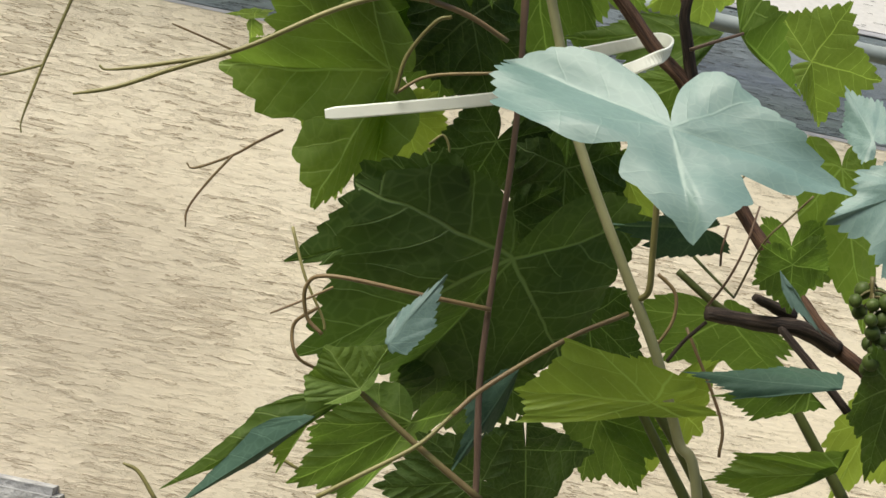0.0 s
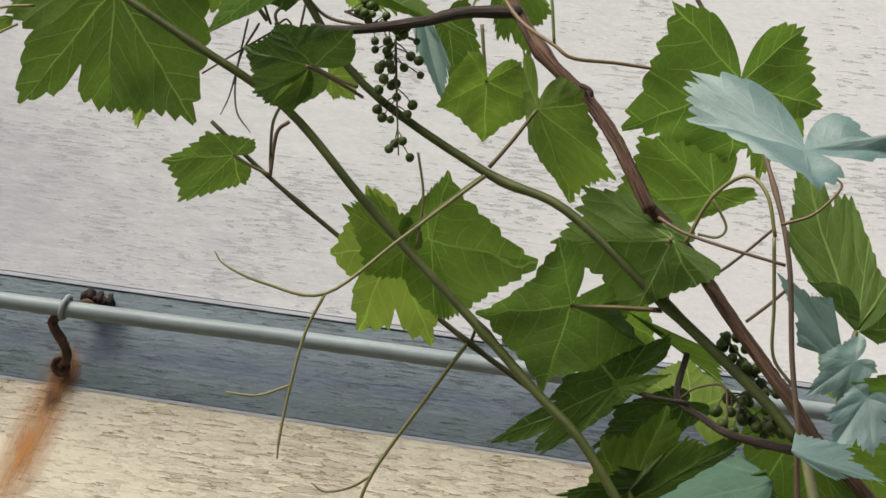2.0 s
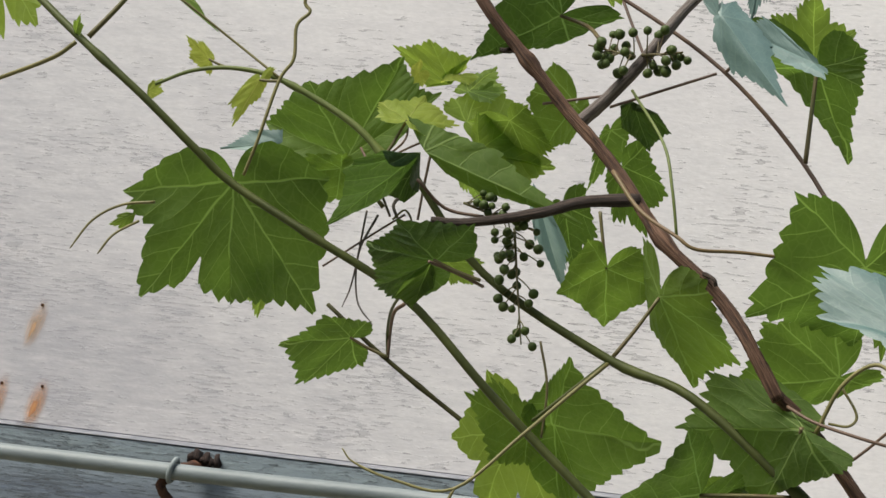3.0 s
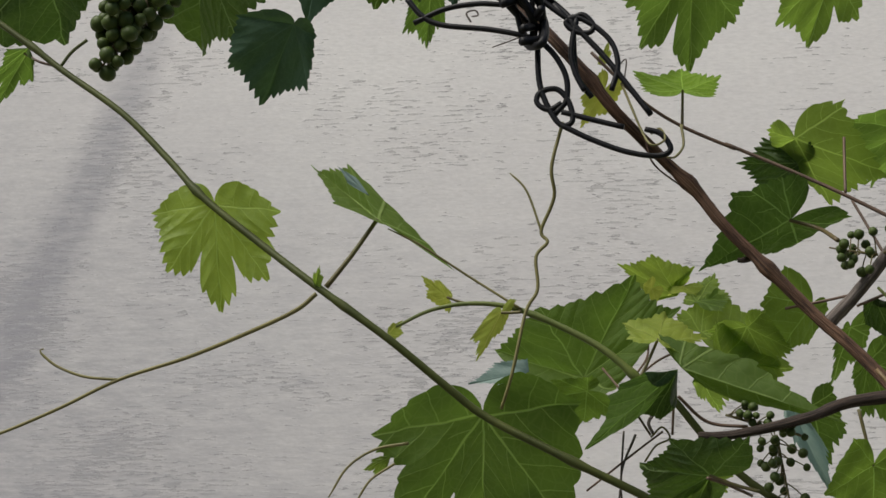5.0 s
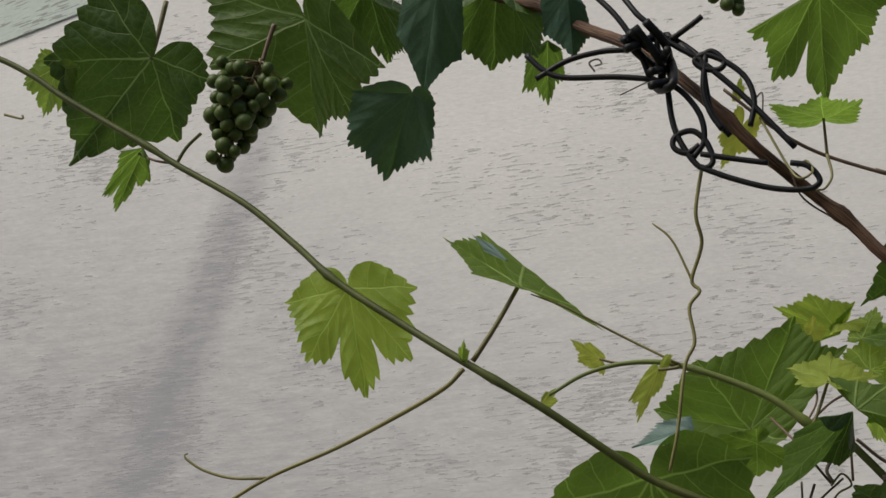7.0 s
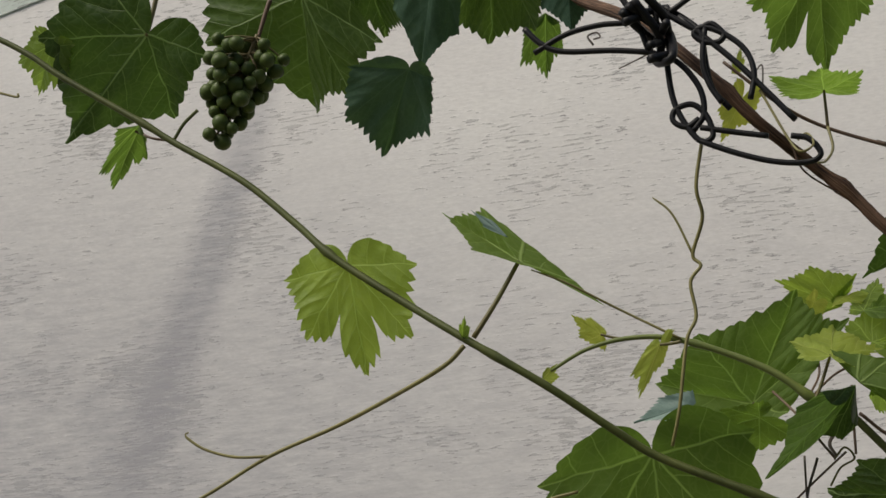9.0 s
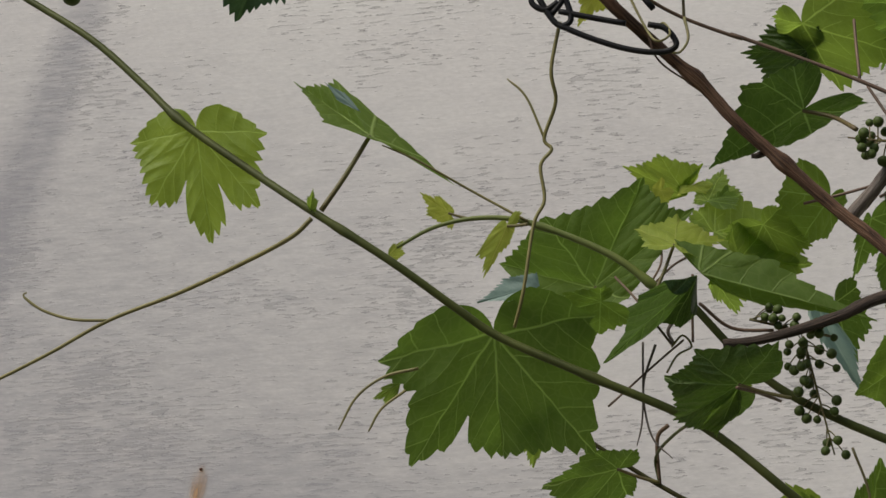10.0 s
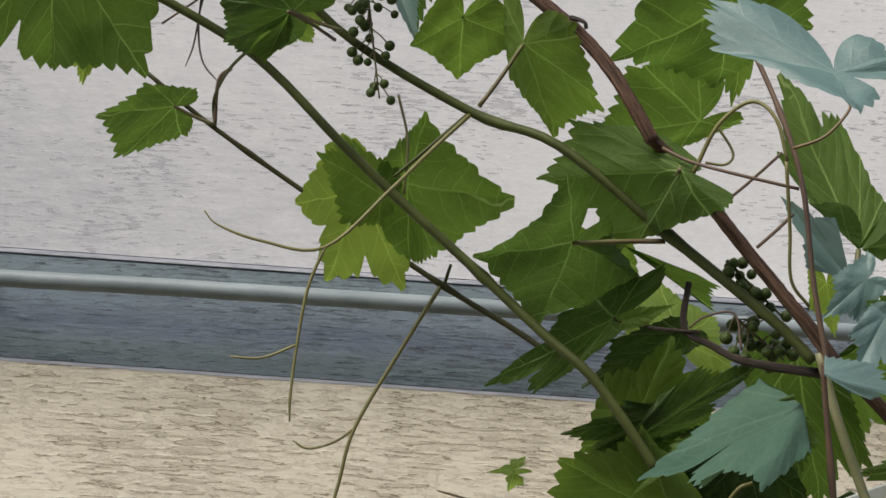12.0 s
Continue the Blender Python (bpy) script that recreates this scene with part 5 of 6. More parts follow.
leaf(vine, (0.5499, -0.5500, -0.2100), (0.5420, -0.5244, -0.2575), (0.5290, -0.5402, -0.2300), (0.5691, -0.5275, -0.2439), 1, seed=38, label="thin yellow-green young vine leaf")
leaf(vine, (0.3070, -0.5350, -0.0392), (0.3029, -0.5053, -0.0903), (0.2815, -0.5237, -0.0705), (0.3257, -0.5159, -0.0633), 3, seed=39, label="dark green mature vine leaf, shade in its colour")
leaf(vine, (0.3120, -0.6600, -0.0250), (0.2550, -0.7300, -0.0620), (0.2330, -0.6950, -0.0670), (0.2790, -0.7450, -0.0650), 4, lobing=(0.42, 0.12), low=(0.02, 0.1), base=1.0, ends=((0.2950, -0.6380, -0.0100), (0.3110, -0.6890, -0.0460)), seed=40, label="dull teal-green vine leaf, upper side turned out, shade in its colour")
leaf(vine, (0.2845, -0.6500, -0.0330), (0.2347, -0.6252, -0.0763), (0.2545, -0.6376, -0.0467), (0.2600, -0.6307, -0.0549), 0, lobing=0.03, seed=41)
leaf(vine, (0.2969, -0.6558, -0.0252), (0.3129, -0.6596, -0.0590), (0.3046, -0.6612, -0.0510), (0.3223, -0.6579, -0.0417), 0, lobing=0.1, cup=0.2, seed=43)
leaf(vine, (0.2411, -0.5630, -0.0417), (0.2569, -0.5969, 0.0072), (0.2257, -0.5814, -0.0114), (0.2837, -0.5811, -0.0079), 0, seed=44)
leaf(vine, (0.2357, -0.5847, -0.0483), (0.3001, -0.6179, -0.0025), (0.2691, -0.6170, -0.0069), (0.2769, -0.5921, -0.0319), 3, seed=45, label="dark green mature vine leaf, shade in its colour")
leaf(vine, (0.2290, -0.5681, 0.0178), (0.1653, -0.5518, -0.0218), (0.1921, -0.5382, -0.0231), (0.2012, -0.5707, 0.0178), 3, lobing=0.3, seed=46, stalk=[(0.2660, -0.5681, 0.0132)], label="dark green mature vine leaf, shade in its colour")
leaf(vine, (0.2312, -0.5984, 0.0144), (0.2573, -0.6001, 0.0246), (0.2390, -0.6014, 0.0219), (0.2444, -0.5985, 0.0133), 0, lobing=0.05, seed=47)
leaf(vine, (0.2221, -0.5500, 0.0561), (0.2293, -0.5142, 0.0172), (0.2448, -0.5362, 0.0448), (0.2007, -0.5337, 0.0270), 0, seed=48)
leaf(vine, (0.2690, -0.5300, 0.0130), (0.2610, -0.5000, 0.0480), (0.2910, -0.5120, 0.0290), (0.2400, -0.5120, 0.0290), 1, lobing=0.12, base=1.2, ends=((0.2930, -0.5340, 0.0020), (0.2410, -0.5340, 0.0100)), seed=49, label="thin yellow-green young vine leaf")
leaf(vine, (0.2769, -0.5713, -0.0257), (0.2056, -0.5696, -0.0435), (0.2245, -0.5524, -0.0538), (0.2372, -0.5796, -0.0263), 3, lobing=0.2, seed=50, label="dark green mature vine leaf, shade in its colour")
leaf(vine, (0.2648, -0.5700, 0.0129), (0.2169, -0.5464, -0.0181), (0.2525, -0.5488, -0.0116), (0.2288, -0.5683, 0.0048), 3, lobing=0.08, seed=51, label="dark green mature vine leaf, shade in its colour")
leaf(vine, (0.2855, -0.5539, -0.0397), (0.2404, -0.5353, -0.0693), (0.2265, -0.5603, -0.0490), (0.2802, -0.5365, -0.0755), 0, seed=53)
leaf(vine, (0.3245, -0.5750, 0.0039), (0.3510, -0.5220, -0.0740), (0.3070, -0.5420, -0.0440), (0.3730, -0.5460, -0.0490), 0, seed=54)
leaf(vine, (0.3430, -0.5650, 0.0031), (0.3959, -0.5298, -0.0249), (0.3682, -0.5259, -0.0360), (0.3856, -0.5535, 0.0005), 0, seed=55)
leaf(vine, (0.3413, -0.5600, 0.0447), (0.3505, -0.5442, 0.0180), (0.3347, -0.5530, 0.0311), (0.3550, -0.5535, 0.0349), 1, seed=56, label="thin yellow-green young vine leaf")
leaf(vine, (0.3508, -0.6544, 0.0209), (0.3369, -0.6608, -0.0058), (0.3326, -0.6582, 0.0098), (0.3557, -0.6648, -0.0060), 2, seed=57, label="waxy blue-green vine leaf, upper side turned out, sky sheen in its colour")
leaf(vine, (0.3178, -0.6772, -0.0110), (0.3605, -0.6780, -0.0183), (0.3431, -0.6723, -0.0038), (0.3396, -0.6775, -0.0208), 2, seed=58, label="waxy blue-green vine leaf, upper side turned out, sky sheen in its colour")
leaf(vine, (0.3893, -0.6700, -0.0104), (0.3972, -0.6671, -0.0265), (0.3804, -0.6700, -0.0278), (0.4219, -0.6709, -0.0102), 4, lobing=0.06, low=0.02, ends=((0.3601, -0.6724, 0.0083), (0.4012, -0.6714, 0.0056)), seed=59, label="dull teal-green vine leaf, upper side turned out, shade in its colour")
leaf(vine, (0.4205, -0.5500, 0.0039), (0.4236, -0.5262, -0.0364), (0.3934, -0.5339, -0.0237), (0.4405, -0.5374, -0.0079), 1, ends=((0.4000, -0.5472, -0.0049), (0.4365, -0.5467, 0.0013)), seed=60, label="thin yellow-green young vine leaf")
leaf(vine, (0.4280, -0.6000, -0.0380), (0.3510, -0.5900, -0.0550), (0.3830, -0.5930, -0.0360), (0.3890, -0.5940, -0.0650), 0, lobing=0.03, low=0.0, ends=(None, (0.4180, -0.6040, -0.0570)), seed=61)
leaf(vine, (0.4312, -0.5983, 0.0501), (0.4646, -0.5876, 0.0346), (0.4779, -0.6023, 0.0635), (0.4438, -0.5933, 0.0407), 1, lobing=0.05, ends=((0.4537, -0.6120, 0.0770), (0.4316, -0.5957, 0.0458)), seed=62, label="thin yellow-green young vine leaf")
leaf(vine, (0.4471, -0.6541, -0.0021), (0.4610, -0.6529, -0.0211), (0.4486, -0.6574, 0.0129), (0.4678, -0.6544, -0.0014), 2, lobing=0.05, seed=63, label="waxy blue-green vine leaf, upper side turned out, sky sheen in its colour")
leaf(vine, (0.4350, -0.6080, -0.0390), (0.4730, -0.5900, -0.0600), (0.4520, -0.6280, -0.0280), (0.4550, -0.5950, -0.0510), 0, lobing=0.1, ends=((0.4260, -0.6120, -0.0140), (0.4400, -0.6120, -0.0460)), seed=64)
leaf(vine, (0.4780, -0.5750, -0.0390), (0.5160, -0.5700, -0.0410), (0.4890, -0.5910, -0.0090), (0.4920, -0.5540, -0.0690), 1, lobing=0.2, ends=((0.4570, -0.5790, -0.0200), (0.4730, -0.5790, -0.0540)), seed=65, label="thin yellow-green young vine leaf")
leaf(vine, (0.3887, -0.6468, 0.0309), (0.3716, -0.6661, 0.0550), (0.3373, -0.6439, 0.0207), (0.4116, -0.6636, 0.0578), 0, lobing=0.3, low=0.0, ends=((0.3617, -0.6450, 0.0241), (0.4023, -0.6537, 0.0417)), seed=66, stalk=[(0.3948, -0.6468, 0.0185), (0.4006, -0.6468, 0.0071)])
leaf(vine, (0.3440, -0.6200, 0.0560), (0.3040, -0.6000, 0.1480), (0.3030, -0.6100, 0.1020), (0.3360, -0.6000, 0.1280), 0, lobing=(0.05, 0.22), low=(0.0, 0.1), bite=0.8, ends=((0.3190, -0.6250, 0.0770), (0.3640, -0.6150, 0.0710)), seed=67, stalk=[(0.3420, -0.6250, 0.0460), (0.3370, -0.6350, 0.0300)])
leaf(vine, (0.3719, -0.6680, 0.0580), (0.4086, -0.6676, 0.0696), (0.3857, -0.6660, 0.0612), (0.3881, -0.6726, 0.0425), 2, lobing=0.1, ends=((0.3735, -0.6680, 0.0582), (0.3762, -0.6692, 0.0519)), seed=68, label="waxy blue-green vine leaf, upper side turned out, sky sheen in its colour")
leaf(vine, (0.3400, -0.6230, 0.0400), (0.3020, -0.6300, 0.0790), (0.3170, -0.6320, 0.0440), (0.3310, -0.6280, 0.0700), 2, lobing=0.2, bite=0.6, ends=((0.3160, -0.6270, 0.0570), (0.3170, -0.6270, 0.0690)), seed=69, label="waxy blue-green vine leaf, upper side turned out, sky sheen in its colour")
leaf(vine, (0.3437, -0.6409, 0.0389), (0.3230, -0.6481, 0.0188), (0.3268, -0.6425, 0.0391), (0.3399, -0.6457, 0.0181), 2, seed=70, label="waxy blue-green vine leaf, upper side turned out, sky sheen in its colour")
leaf(vine, (0.3940, -0.5500, -0.1060), (0.4190, -0.5320, -0.1360), (0.3960, -0.5360, -0.1350), (0.4270, -0.5420, -0.1180), 1, seed=71, label="thin yellow-green young vine leaf")
leaf(vine, (0.2020, -0.6150, 0.0500), (0.1910, -0.5670, 0.0060), (0.1550, -0.6080, 0.0370), (0.2420, -0.5740, 0.0400), 3, lobing=0.06, low=(0.1, 0.05), ends=((0.1960, -0.6530, 0.0760), (0.2240, -0.5960, 0.0550)), seed=72, stalk=[(0.2265, -0.6150, 0.0526), (0.2483, -0.6150, 0.0542)], label="dark green mature vine leaf, shade in its colour")
leaf(vine, (0.2490, -0.6520, 0.0850), (0.1840, -0.5800, 0.0860), (0.1960, -0.5980, 0.1150), (0.2280, -0.5900, 0.0520), 0, lobing=0.18, low=0.06, ends=((0.2350, -0.6120, 0.1120), (0.2680, -0.6620, 0.0650)), seed=73, stalk=[(0.2485, -0.5820, 0.0622)])
leaf(vine, (0.2295, -0.5850, 0.0550), (0.2846, -0.5501, 0.0268), (0.2547, -0.5738, 0.0425), (0.2855, -0.5598, 0.0393), 0, lobing=0.06, seed=74)
leaf(vine, (0.1171, -0.5533, 0.0836), (0.1751, -0.5464, 0.0758), (0.1238, -0.5806, 0.1177), (0.1340, -0.5140, 0.0470), 0, lobing=0.1, low=(0.0, 0.02), ends=((0.1120, -0.5780, 0.0990), (0.1205, -0.5225, 0.0456)), seed=75)
leaf(vine, (0.1039, -0.5622, 0.0756), (0.0691, -0.5761, 0.0930), (0.0830, -0.5800, 0.1010), (0.0830, -0.5530, 0.0590), 0, lobing=0.08, ends=((0.1117, -0.5713, 0.0876), (0.1044, -0.5503, 0.0612)), seed=76)
leaf(vine, (0.0922, -0.5350, 0.0799), (0.0748, -0.5050, 0.0317), (0.0561, -0.5266, 0.0723), (0.1182, -0.5035, 0.0317), 1, lobing=0.3, seed=77, label="thin yellow-green young vine leaf")
leaf(vine, (-0.0200, -0.4859, 0.1287), (-0.0645, -0.4796, 0.1214), (-0.0369, -0.4923, 0.1396), (-0.0551, -0.4649, 0.0989), 0, lobing=0.12, ends=((-0.0077, -0.4925, 0.1378), (-0.0128, -0.4741, 0.1151)), seed=78, stalk=[(0.0040, -0.4859, 0.1196)])
leaf(vine, (-0.0740, -0.5900, 0.1930), (-0.0770, -0.5600, 0.1290), (-0.1270, -0.5600, 0.1300), (-0.0260, -0.5600, 0.1300), 0, lobing=(0.36, 0.04), low=(0.17, 0.0), base=1.0, ends=((-0.1350, -0.5900, 0.1830), (-0.0210, -0.5950, 0.2000)), seed=79)
leaf(vine, (-0.0220, -0.5470, 0.2250), (0.0090, -0.5860, 0.2750), (-0.0480, -0.5700, 0.2600), (0.0370, -0.5940, 0.2540), 0, lobing=(0.06, 0.1), low=(0.05, 0.05), base=1.0, bite=0.6, ends=((-0.0740, -0.5460, 0.2410), (-0.0040, -0.5640, 0.2130)), seed=80, stalk=[(0.0028, -0.5470, 0.1972)])
leaf(vine, (0.0320, -0.5440, 0.2740), (0.0180, -0.5570, 0.2960), (-0.0010, -0.5620, 0.2890), (0.0430, -0.5490, 0.2900), 1, lobing=0.03, low=0.02, bite=0.7, ends=((0.0190, -0.5480, 0.2700), (0.0290, -0.5480, 0.2800)), seed=81, label="thin yellow-green young vine leaf")
leaf(vine, (-0.0470, -0.5988, 0.2173), (-0.0804, -0.6034, 0.2097), (-0.0667, -0.6000, 0.2223), (-0.0629, -0.6032, 0.2090), 2, lobing=0.05, seed=82, label="waxy blue-green vine leaf, upper side turned out, sky sheen in its colour")
leaf(vine, (-0.0167, -0.5815, 0.2095), (-0.0487, -0.5808, 0.2040), (-0.0353, -0.5881, 0.2146), (-0.0234, -0.5703, 0.1921), 0, seed=83)
leaf(vine, (0.0270, -0.6250, 0.2290), (0.0290, -0.5950, 0.2540), (0.0060, -0.6070, 0.2440), (0.0520, -0.6070, 0.2330), 5, lobing=0.1, ends=((0.0120, -0.6290, 0.2290), (0.0380, -0.6290, 0.2230)), seed=84, stalk=[(0.0161, -0.6248, 0.2050)], label="tiny yellow-green sprouting vine leaf")
leaf(vine, (0.0470, -0.5570, 0.2490), (0.0810, -0.5270, 0.2640), (0.0540, -0.5390, 0.2790), (0.0790, -0.5390, 0.2520), 1, lobing=0.05, low=0.02, base=1.1, ends=((0.0350, -0.5610, 0.2580), (0.0740, -0.5610, 0.2270)), seed=85, label="thin yellow-green young vine leaf")
leaf(vine, (0.0440, -0.5510, 0.2690), (0.0530, -0.5210, 0.2940), (0.0390, -0.5330, 0.2850), (0.0630, -0.5330, 0.2770), 1, ends=((0.0360, -0.5550, 0.2670), (0.0580, -0.5550, 0.2620)), seed=86, label="thin yellow-green young vine leaf")
leaf(vine, (0.0350, -0.5470, 0.2790), (0.0270, -0.5520, 0.2730), (0.0300, -0.5420, 0.2860), (0.0430, -0.5480, 0.2740), 5, seed=87, label="tiny yellow-green sprouting vine leaf")
leaf(vine, (0.0407, -0.6300, 0.2113), (0.1267, -0.6189, 0.1829), (0.0780, -0.6190, 0.2180), (0.0700, -0.6190, 0.1950), 0, lobing=0.04, low=0.02, seed=88)
leaf(vine, (0.0590, -0.5750, 0.2280), (0.0990, -0.5450, 0.2300), (0.0770, -0.5570, 0.2530), (0.0780, -0.5570, 0.2060), 1, lobing=0.05, low=0.02, ends=((0.0560, -0.5790, 0.2480), (0.0610, -0.5790, 0.2170)), seed=89, label="thin yellow-green young vine leaf")
leaf(vine, (0.0440, -0.5500, 0.2270), (0.0550, -0.5200, 0.2090), (0.0430, -0.5320, 0.2160), (0.0670, -0.5320, 0.2140), 1, seed=90, label="thin yellow-green young vine leaf")
leaf(vine, (0.0380, -0.6300, 0.2110), (-0.0140, -0.6000, 0.1710), (0.0050, -0.6550, 0.1900), (0.0190, -0.6000, 0.1900), 3, lobing=0.0, low=-0.1, cup=0.12, bite=0.3, ends=((0.0230, -0.6500, 0.2040), (0.0360, -0.6100, 0.1940)), seed=91, label="dark green mature vine leaf, shade in its colour")
leaf(vine, (0.0550, -0.6410, 0.1520), (0.0200, -0.6480, 0.1520), (0.0360, -0.6550, 0.1660), (0.0220, -0.6240, 0.1340), 3, lobing=0.08, low=0.0, cup=0.3, bite=0.6, ends=((0.0760, -0.6570, 0.1660), (0.0390, -0.6190, 0.1320)), seed=92, stalk=[(0.0807, -0.6411, 0.1436)], label="dark green mature vine leaf, shade in its colour")
leaf(vine, (0.0459, -0.5542, 0.1676), (0.0601, -0.5468, 0.1570), (0.0669, -0.5567, 0.1690), (0.0484, -0.5476, 0.1560), 1, seed=93, label="thin yellow-green young vine leaf")
leaf(vine, (-0.0565, -0.5600, 0.1452), (-0.0616, -0.5473, 0.1249), (-0.0689, -0.5568, 0.1366), (-0.0455, -0.5606, 0.1447), 1, seed=94, label="thin yellow-green young vine leaf")
leaf(vine, (0.1400, -0.6000, 0.1640), (0.1400, -0.5760, 0.1360), (0.1140, -0.5910, 0.1490), (0.1710, -0.5900, 0.1560), 0, lobing=0.02, low=(-0.05, -0.05), bite=0.4, ends=((0.1300, -0.6120, 0.1760), (0.1570, -0.6070, 0.1740)), seed=95, stalk=[(0.1330, -0.6000, 0.1947)])
leaf(vine, (0.1710, -0.6200, 0.1480), (0.1920, -0.5830, 0.1090), (0.1650, -0.5950, 0.1330), (0.2140, -0.6030, 0.1190), 0, lobing=(0.04, 0.06), low=(0.0, 0.0), bite=0.9, ends=((0.1590, -0.6160, 0.1780), (0.1940, -0.6430, 0.1540)), seed=96, stalk=[(0.1509, -0.6200, 0.1148)])
leaf(vine, (0.2720, -0.6450, 0.1680), (0.2710, -0.6100, 0.1330), (0.2160, -0.6220, 0.1420), (0.3130, -0.6340, 0.1630), 0, lobing=0.08, low=0.04, base=1.0, ends=((0.2370, -0.6720, 0.1950), (0.2980, -0.6620, 0.1930)), seed=97)
leaf(vine, (0.2648, -0.5920, 0.1207), (0.2094, -0.5905, 0.1068), (0.2242, -0.6121, 0.1413), (0.2480, -0.5804, 0.1034), 0, lobing=0.08, ends=((0.2651, -0.6165, 0.1494), (0.2868, -0.5898, 0.1210)), seed=98)
leaf(vine, (0.3041, -0.7350, 0.1182), (0.3108, -0.7550, 0.0972), (0.2523, -0.7254, 0.1307), (0.3473, -0.7338, 0.1250), 2, lobing=(0.05, 0.62), low=-0.02, ends=((0.2536, -0.7152, 0.1515), (0.3322, -0.7308, 0.1300)), seed=99, label="waxy blue-green vine leaf, upper side turned out, sky sheen in its colour")
leaf(vine, (0.1430, -0.6000, 0.2570), (0.1540, -0.5850, 0.2340), (0.1380, -0.5900, 0.2440), (0.1650, -0.5900, 0.2430), 3, lobing=0.02, low=0.0, cup=0.03, bite=0.35, ends=((0.1370, -0.5980, 0.2550), (0.1570, -0.5980, 0.2520)), seed=100, label="dark green mature vine leaf, shade in its colour")
leaf(vine, (0.1090, -0.5750, 0.2590), (0.0880, -0.5460, 0.2360), (0.0800, -0.5690, 0.2610), (0.1070, -0.5620, 0.2400), 0, lobing=0.02, low=0.0, bite=0.4, ends=((0.0950, -0.5790, 0.2810), None), seed=101)
leaf(vine, (0.1304, -0.5750, 0.2462), (0.1185, -0.5490, 0.2177), (0.1208, -0.5670, 0.2362), (0.1370, -0.5618, 0.2323), 0, seed=102)
leaf(vine, (0.1400, -0.5750, 0.2262), (0.1544, -0.5458, 0.1942), (0.1358, -0.5559, 0.1999), (0.1650, -0.5646, 0.2146), 0, seed=103)
leaf(vine, (0.0925, -0.5813, 0.2115), (0.1187, -0.5883, 0.1501), (0.0984, -0.5901, 0.1788), (0.1168, -0.5821, 0.1757), 2, lobing=0.05, seed=104, label="waxy blue-green vine leaf, upper side turned out, sky sheen in its colour")
leaf(vine, (0.1087, -0.5650, 0.2037), (0.1158, -0.5372, 0.1697), (0.1022, -0.5500, 0.1855), (0.1274, -0.5486, 0.1910), 0, seed=105)
leaf(vine, (0.0732, -0.5700, 0.2482), (0.0887, -0.5438, 0.2231), (0.0605, -0.5504, 0.2227), (0.0986, -0.5589, 0.2366), 1, seed=106, label="thin yellow-green young vine leaf")
leaf(vine, (0.0980, -0.5970, 0.3030), (0.0460, -0.5690, 0.2810), (0.0670, -0.6150, 0.3130), (0.0890, -0.5770, 0.2900), 3, lobing=(0.1, 0.2), low=(0.0, 0.05), base=1.0, bite=0.9, ends=((0.1010, -0.6140, 0.3240), (0.1310, -0.5910, 0.3050)), seed=107, stalk=[(0.1140, -0.6000, 0.2970), (0.1240, -0.6200, 0.2840)], label="dark green mature vine leaf, shade in its colour")
leaf(vine, (0.1020, -0.5850, 0.3550), (0.1210, -0.5590, 0.3230), (0.0890, -0.5720, 0.3520), (0.1530, -0.5640, 0.3360), 1, lobing=0.1, ends=((0.0870, -0.5890, 0.3590), (0.1280, -0.5890, 0.3750)), seed=108, label="thin yellow-green young vine leaf")
leaf(vine, (0.1050, -0.5750, 0.3440), (0.0680, -0.5640, 0.3480), (0.0830, -0.5760, 0.3590), (0.0790, -0.5560, 0.3350), 3, lobing=0.05, low=0.0, seed=109, label="dark green mature vine leaf, shade in its colour")
leaf(vine, (0.1670, -0.5700, 0.3640), (0.1460, -0.5370, 0.3400), (0.1290, -0.5550, 0.3490), (0.1860, -0.5470, 0.3650), 0, lobing=0.12, base=1.2, ends=((0.1370, -0.5740, 0.3680), (0.1880, -0.5740, 0.3670)), seed=110)
leaf(vine, (0.1882, -0.6600, 0.2873), (0.1734, -0.6588, 0.3154), (0.1790, -0.6595, 0.2959), (0.1842, -0.6608, 0.3047), 2, lobing=0.05, base=0.5, seed=111, label="waxy blue-green vine leaf, upper side turned out, sky sheen in its colour")
leaf(vine, (0.2070, -0.6400, 0.3361), (0.2028, -0.6317, 0.2963), (0.1954, -0.6312, 0.3108), (0.2118, -0.6358, 0.3071), 2, base=0.6, seed=112, label="waxy blue-green vine leaf, upper side turned out, sky sheen in its colour")
leaf(vine, (0.1891, -0.6623, 0.2875), (0.2269, -0.6718, 0.2404), (0.1974, -0.6611, 0.2594), (0.2156, -0.6585, 0.2761), 2, lobing=0.1, base=0.5, seed=113, label="waxy blue-green vine leaf, upper side turned out, sky sheen in its colour")
leaf(vine, (0.2367, -0.6235, 0.2809), (0.2335, -0.6427, 0.3110), (0.2134, -0.6326, 0.2992), (0.2566, -0.6278, 0.2950), 1, base=0.8, seed=114, label="thin yellow-green young vine leaf")
leaf(vine, (0.2390, -0.6400, 0.2710), (0.2600, -0.6010, 0.2320), (0.2210, -0.6200, 0.2700), (0.2630, -0.6350, 0.2620), 0, lobing=0.15, ends=((0.1900, -0.6440, 0.2880), (0.2620, -0.6440, 0.2800)), seed=115, stalk=[(0.2379, -0.6400, 0.2205)])
leaf(vine, (0.2373, -0.6600, 0.2674), (0.1923, -0.6528, 0.2870), (0.2097, -0.6562, 0.2909), (0.2220, -0.6619, 0.2661), 2, lobing=0.1, base=0.5, seed=116, label="waxy blue-green vine leaf, upper side turned out, sky sheen in its colour")
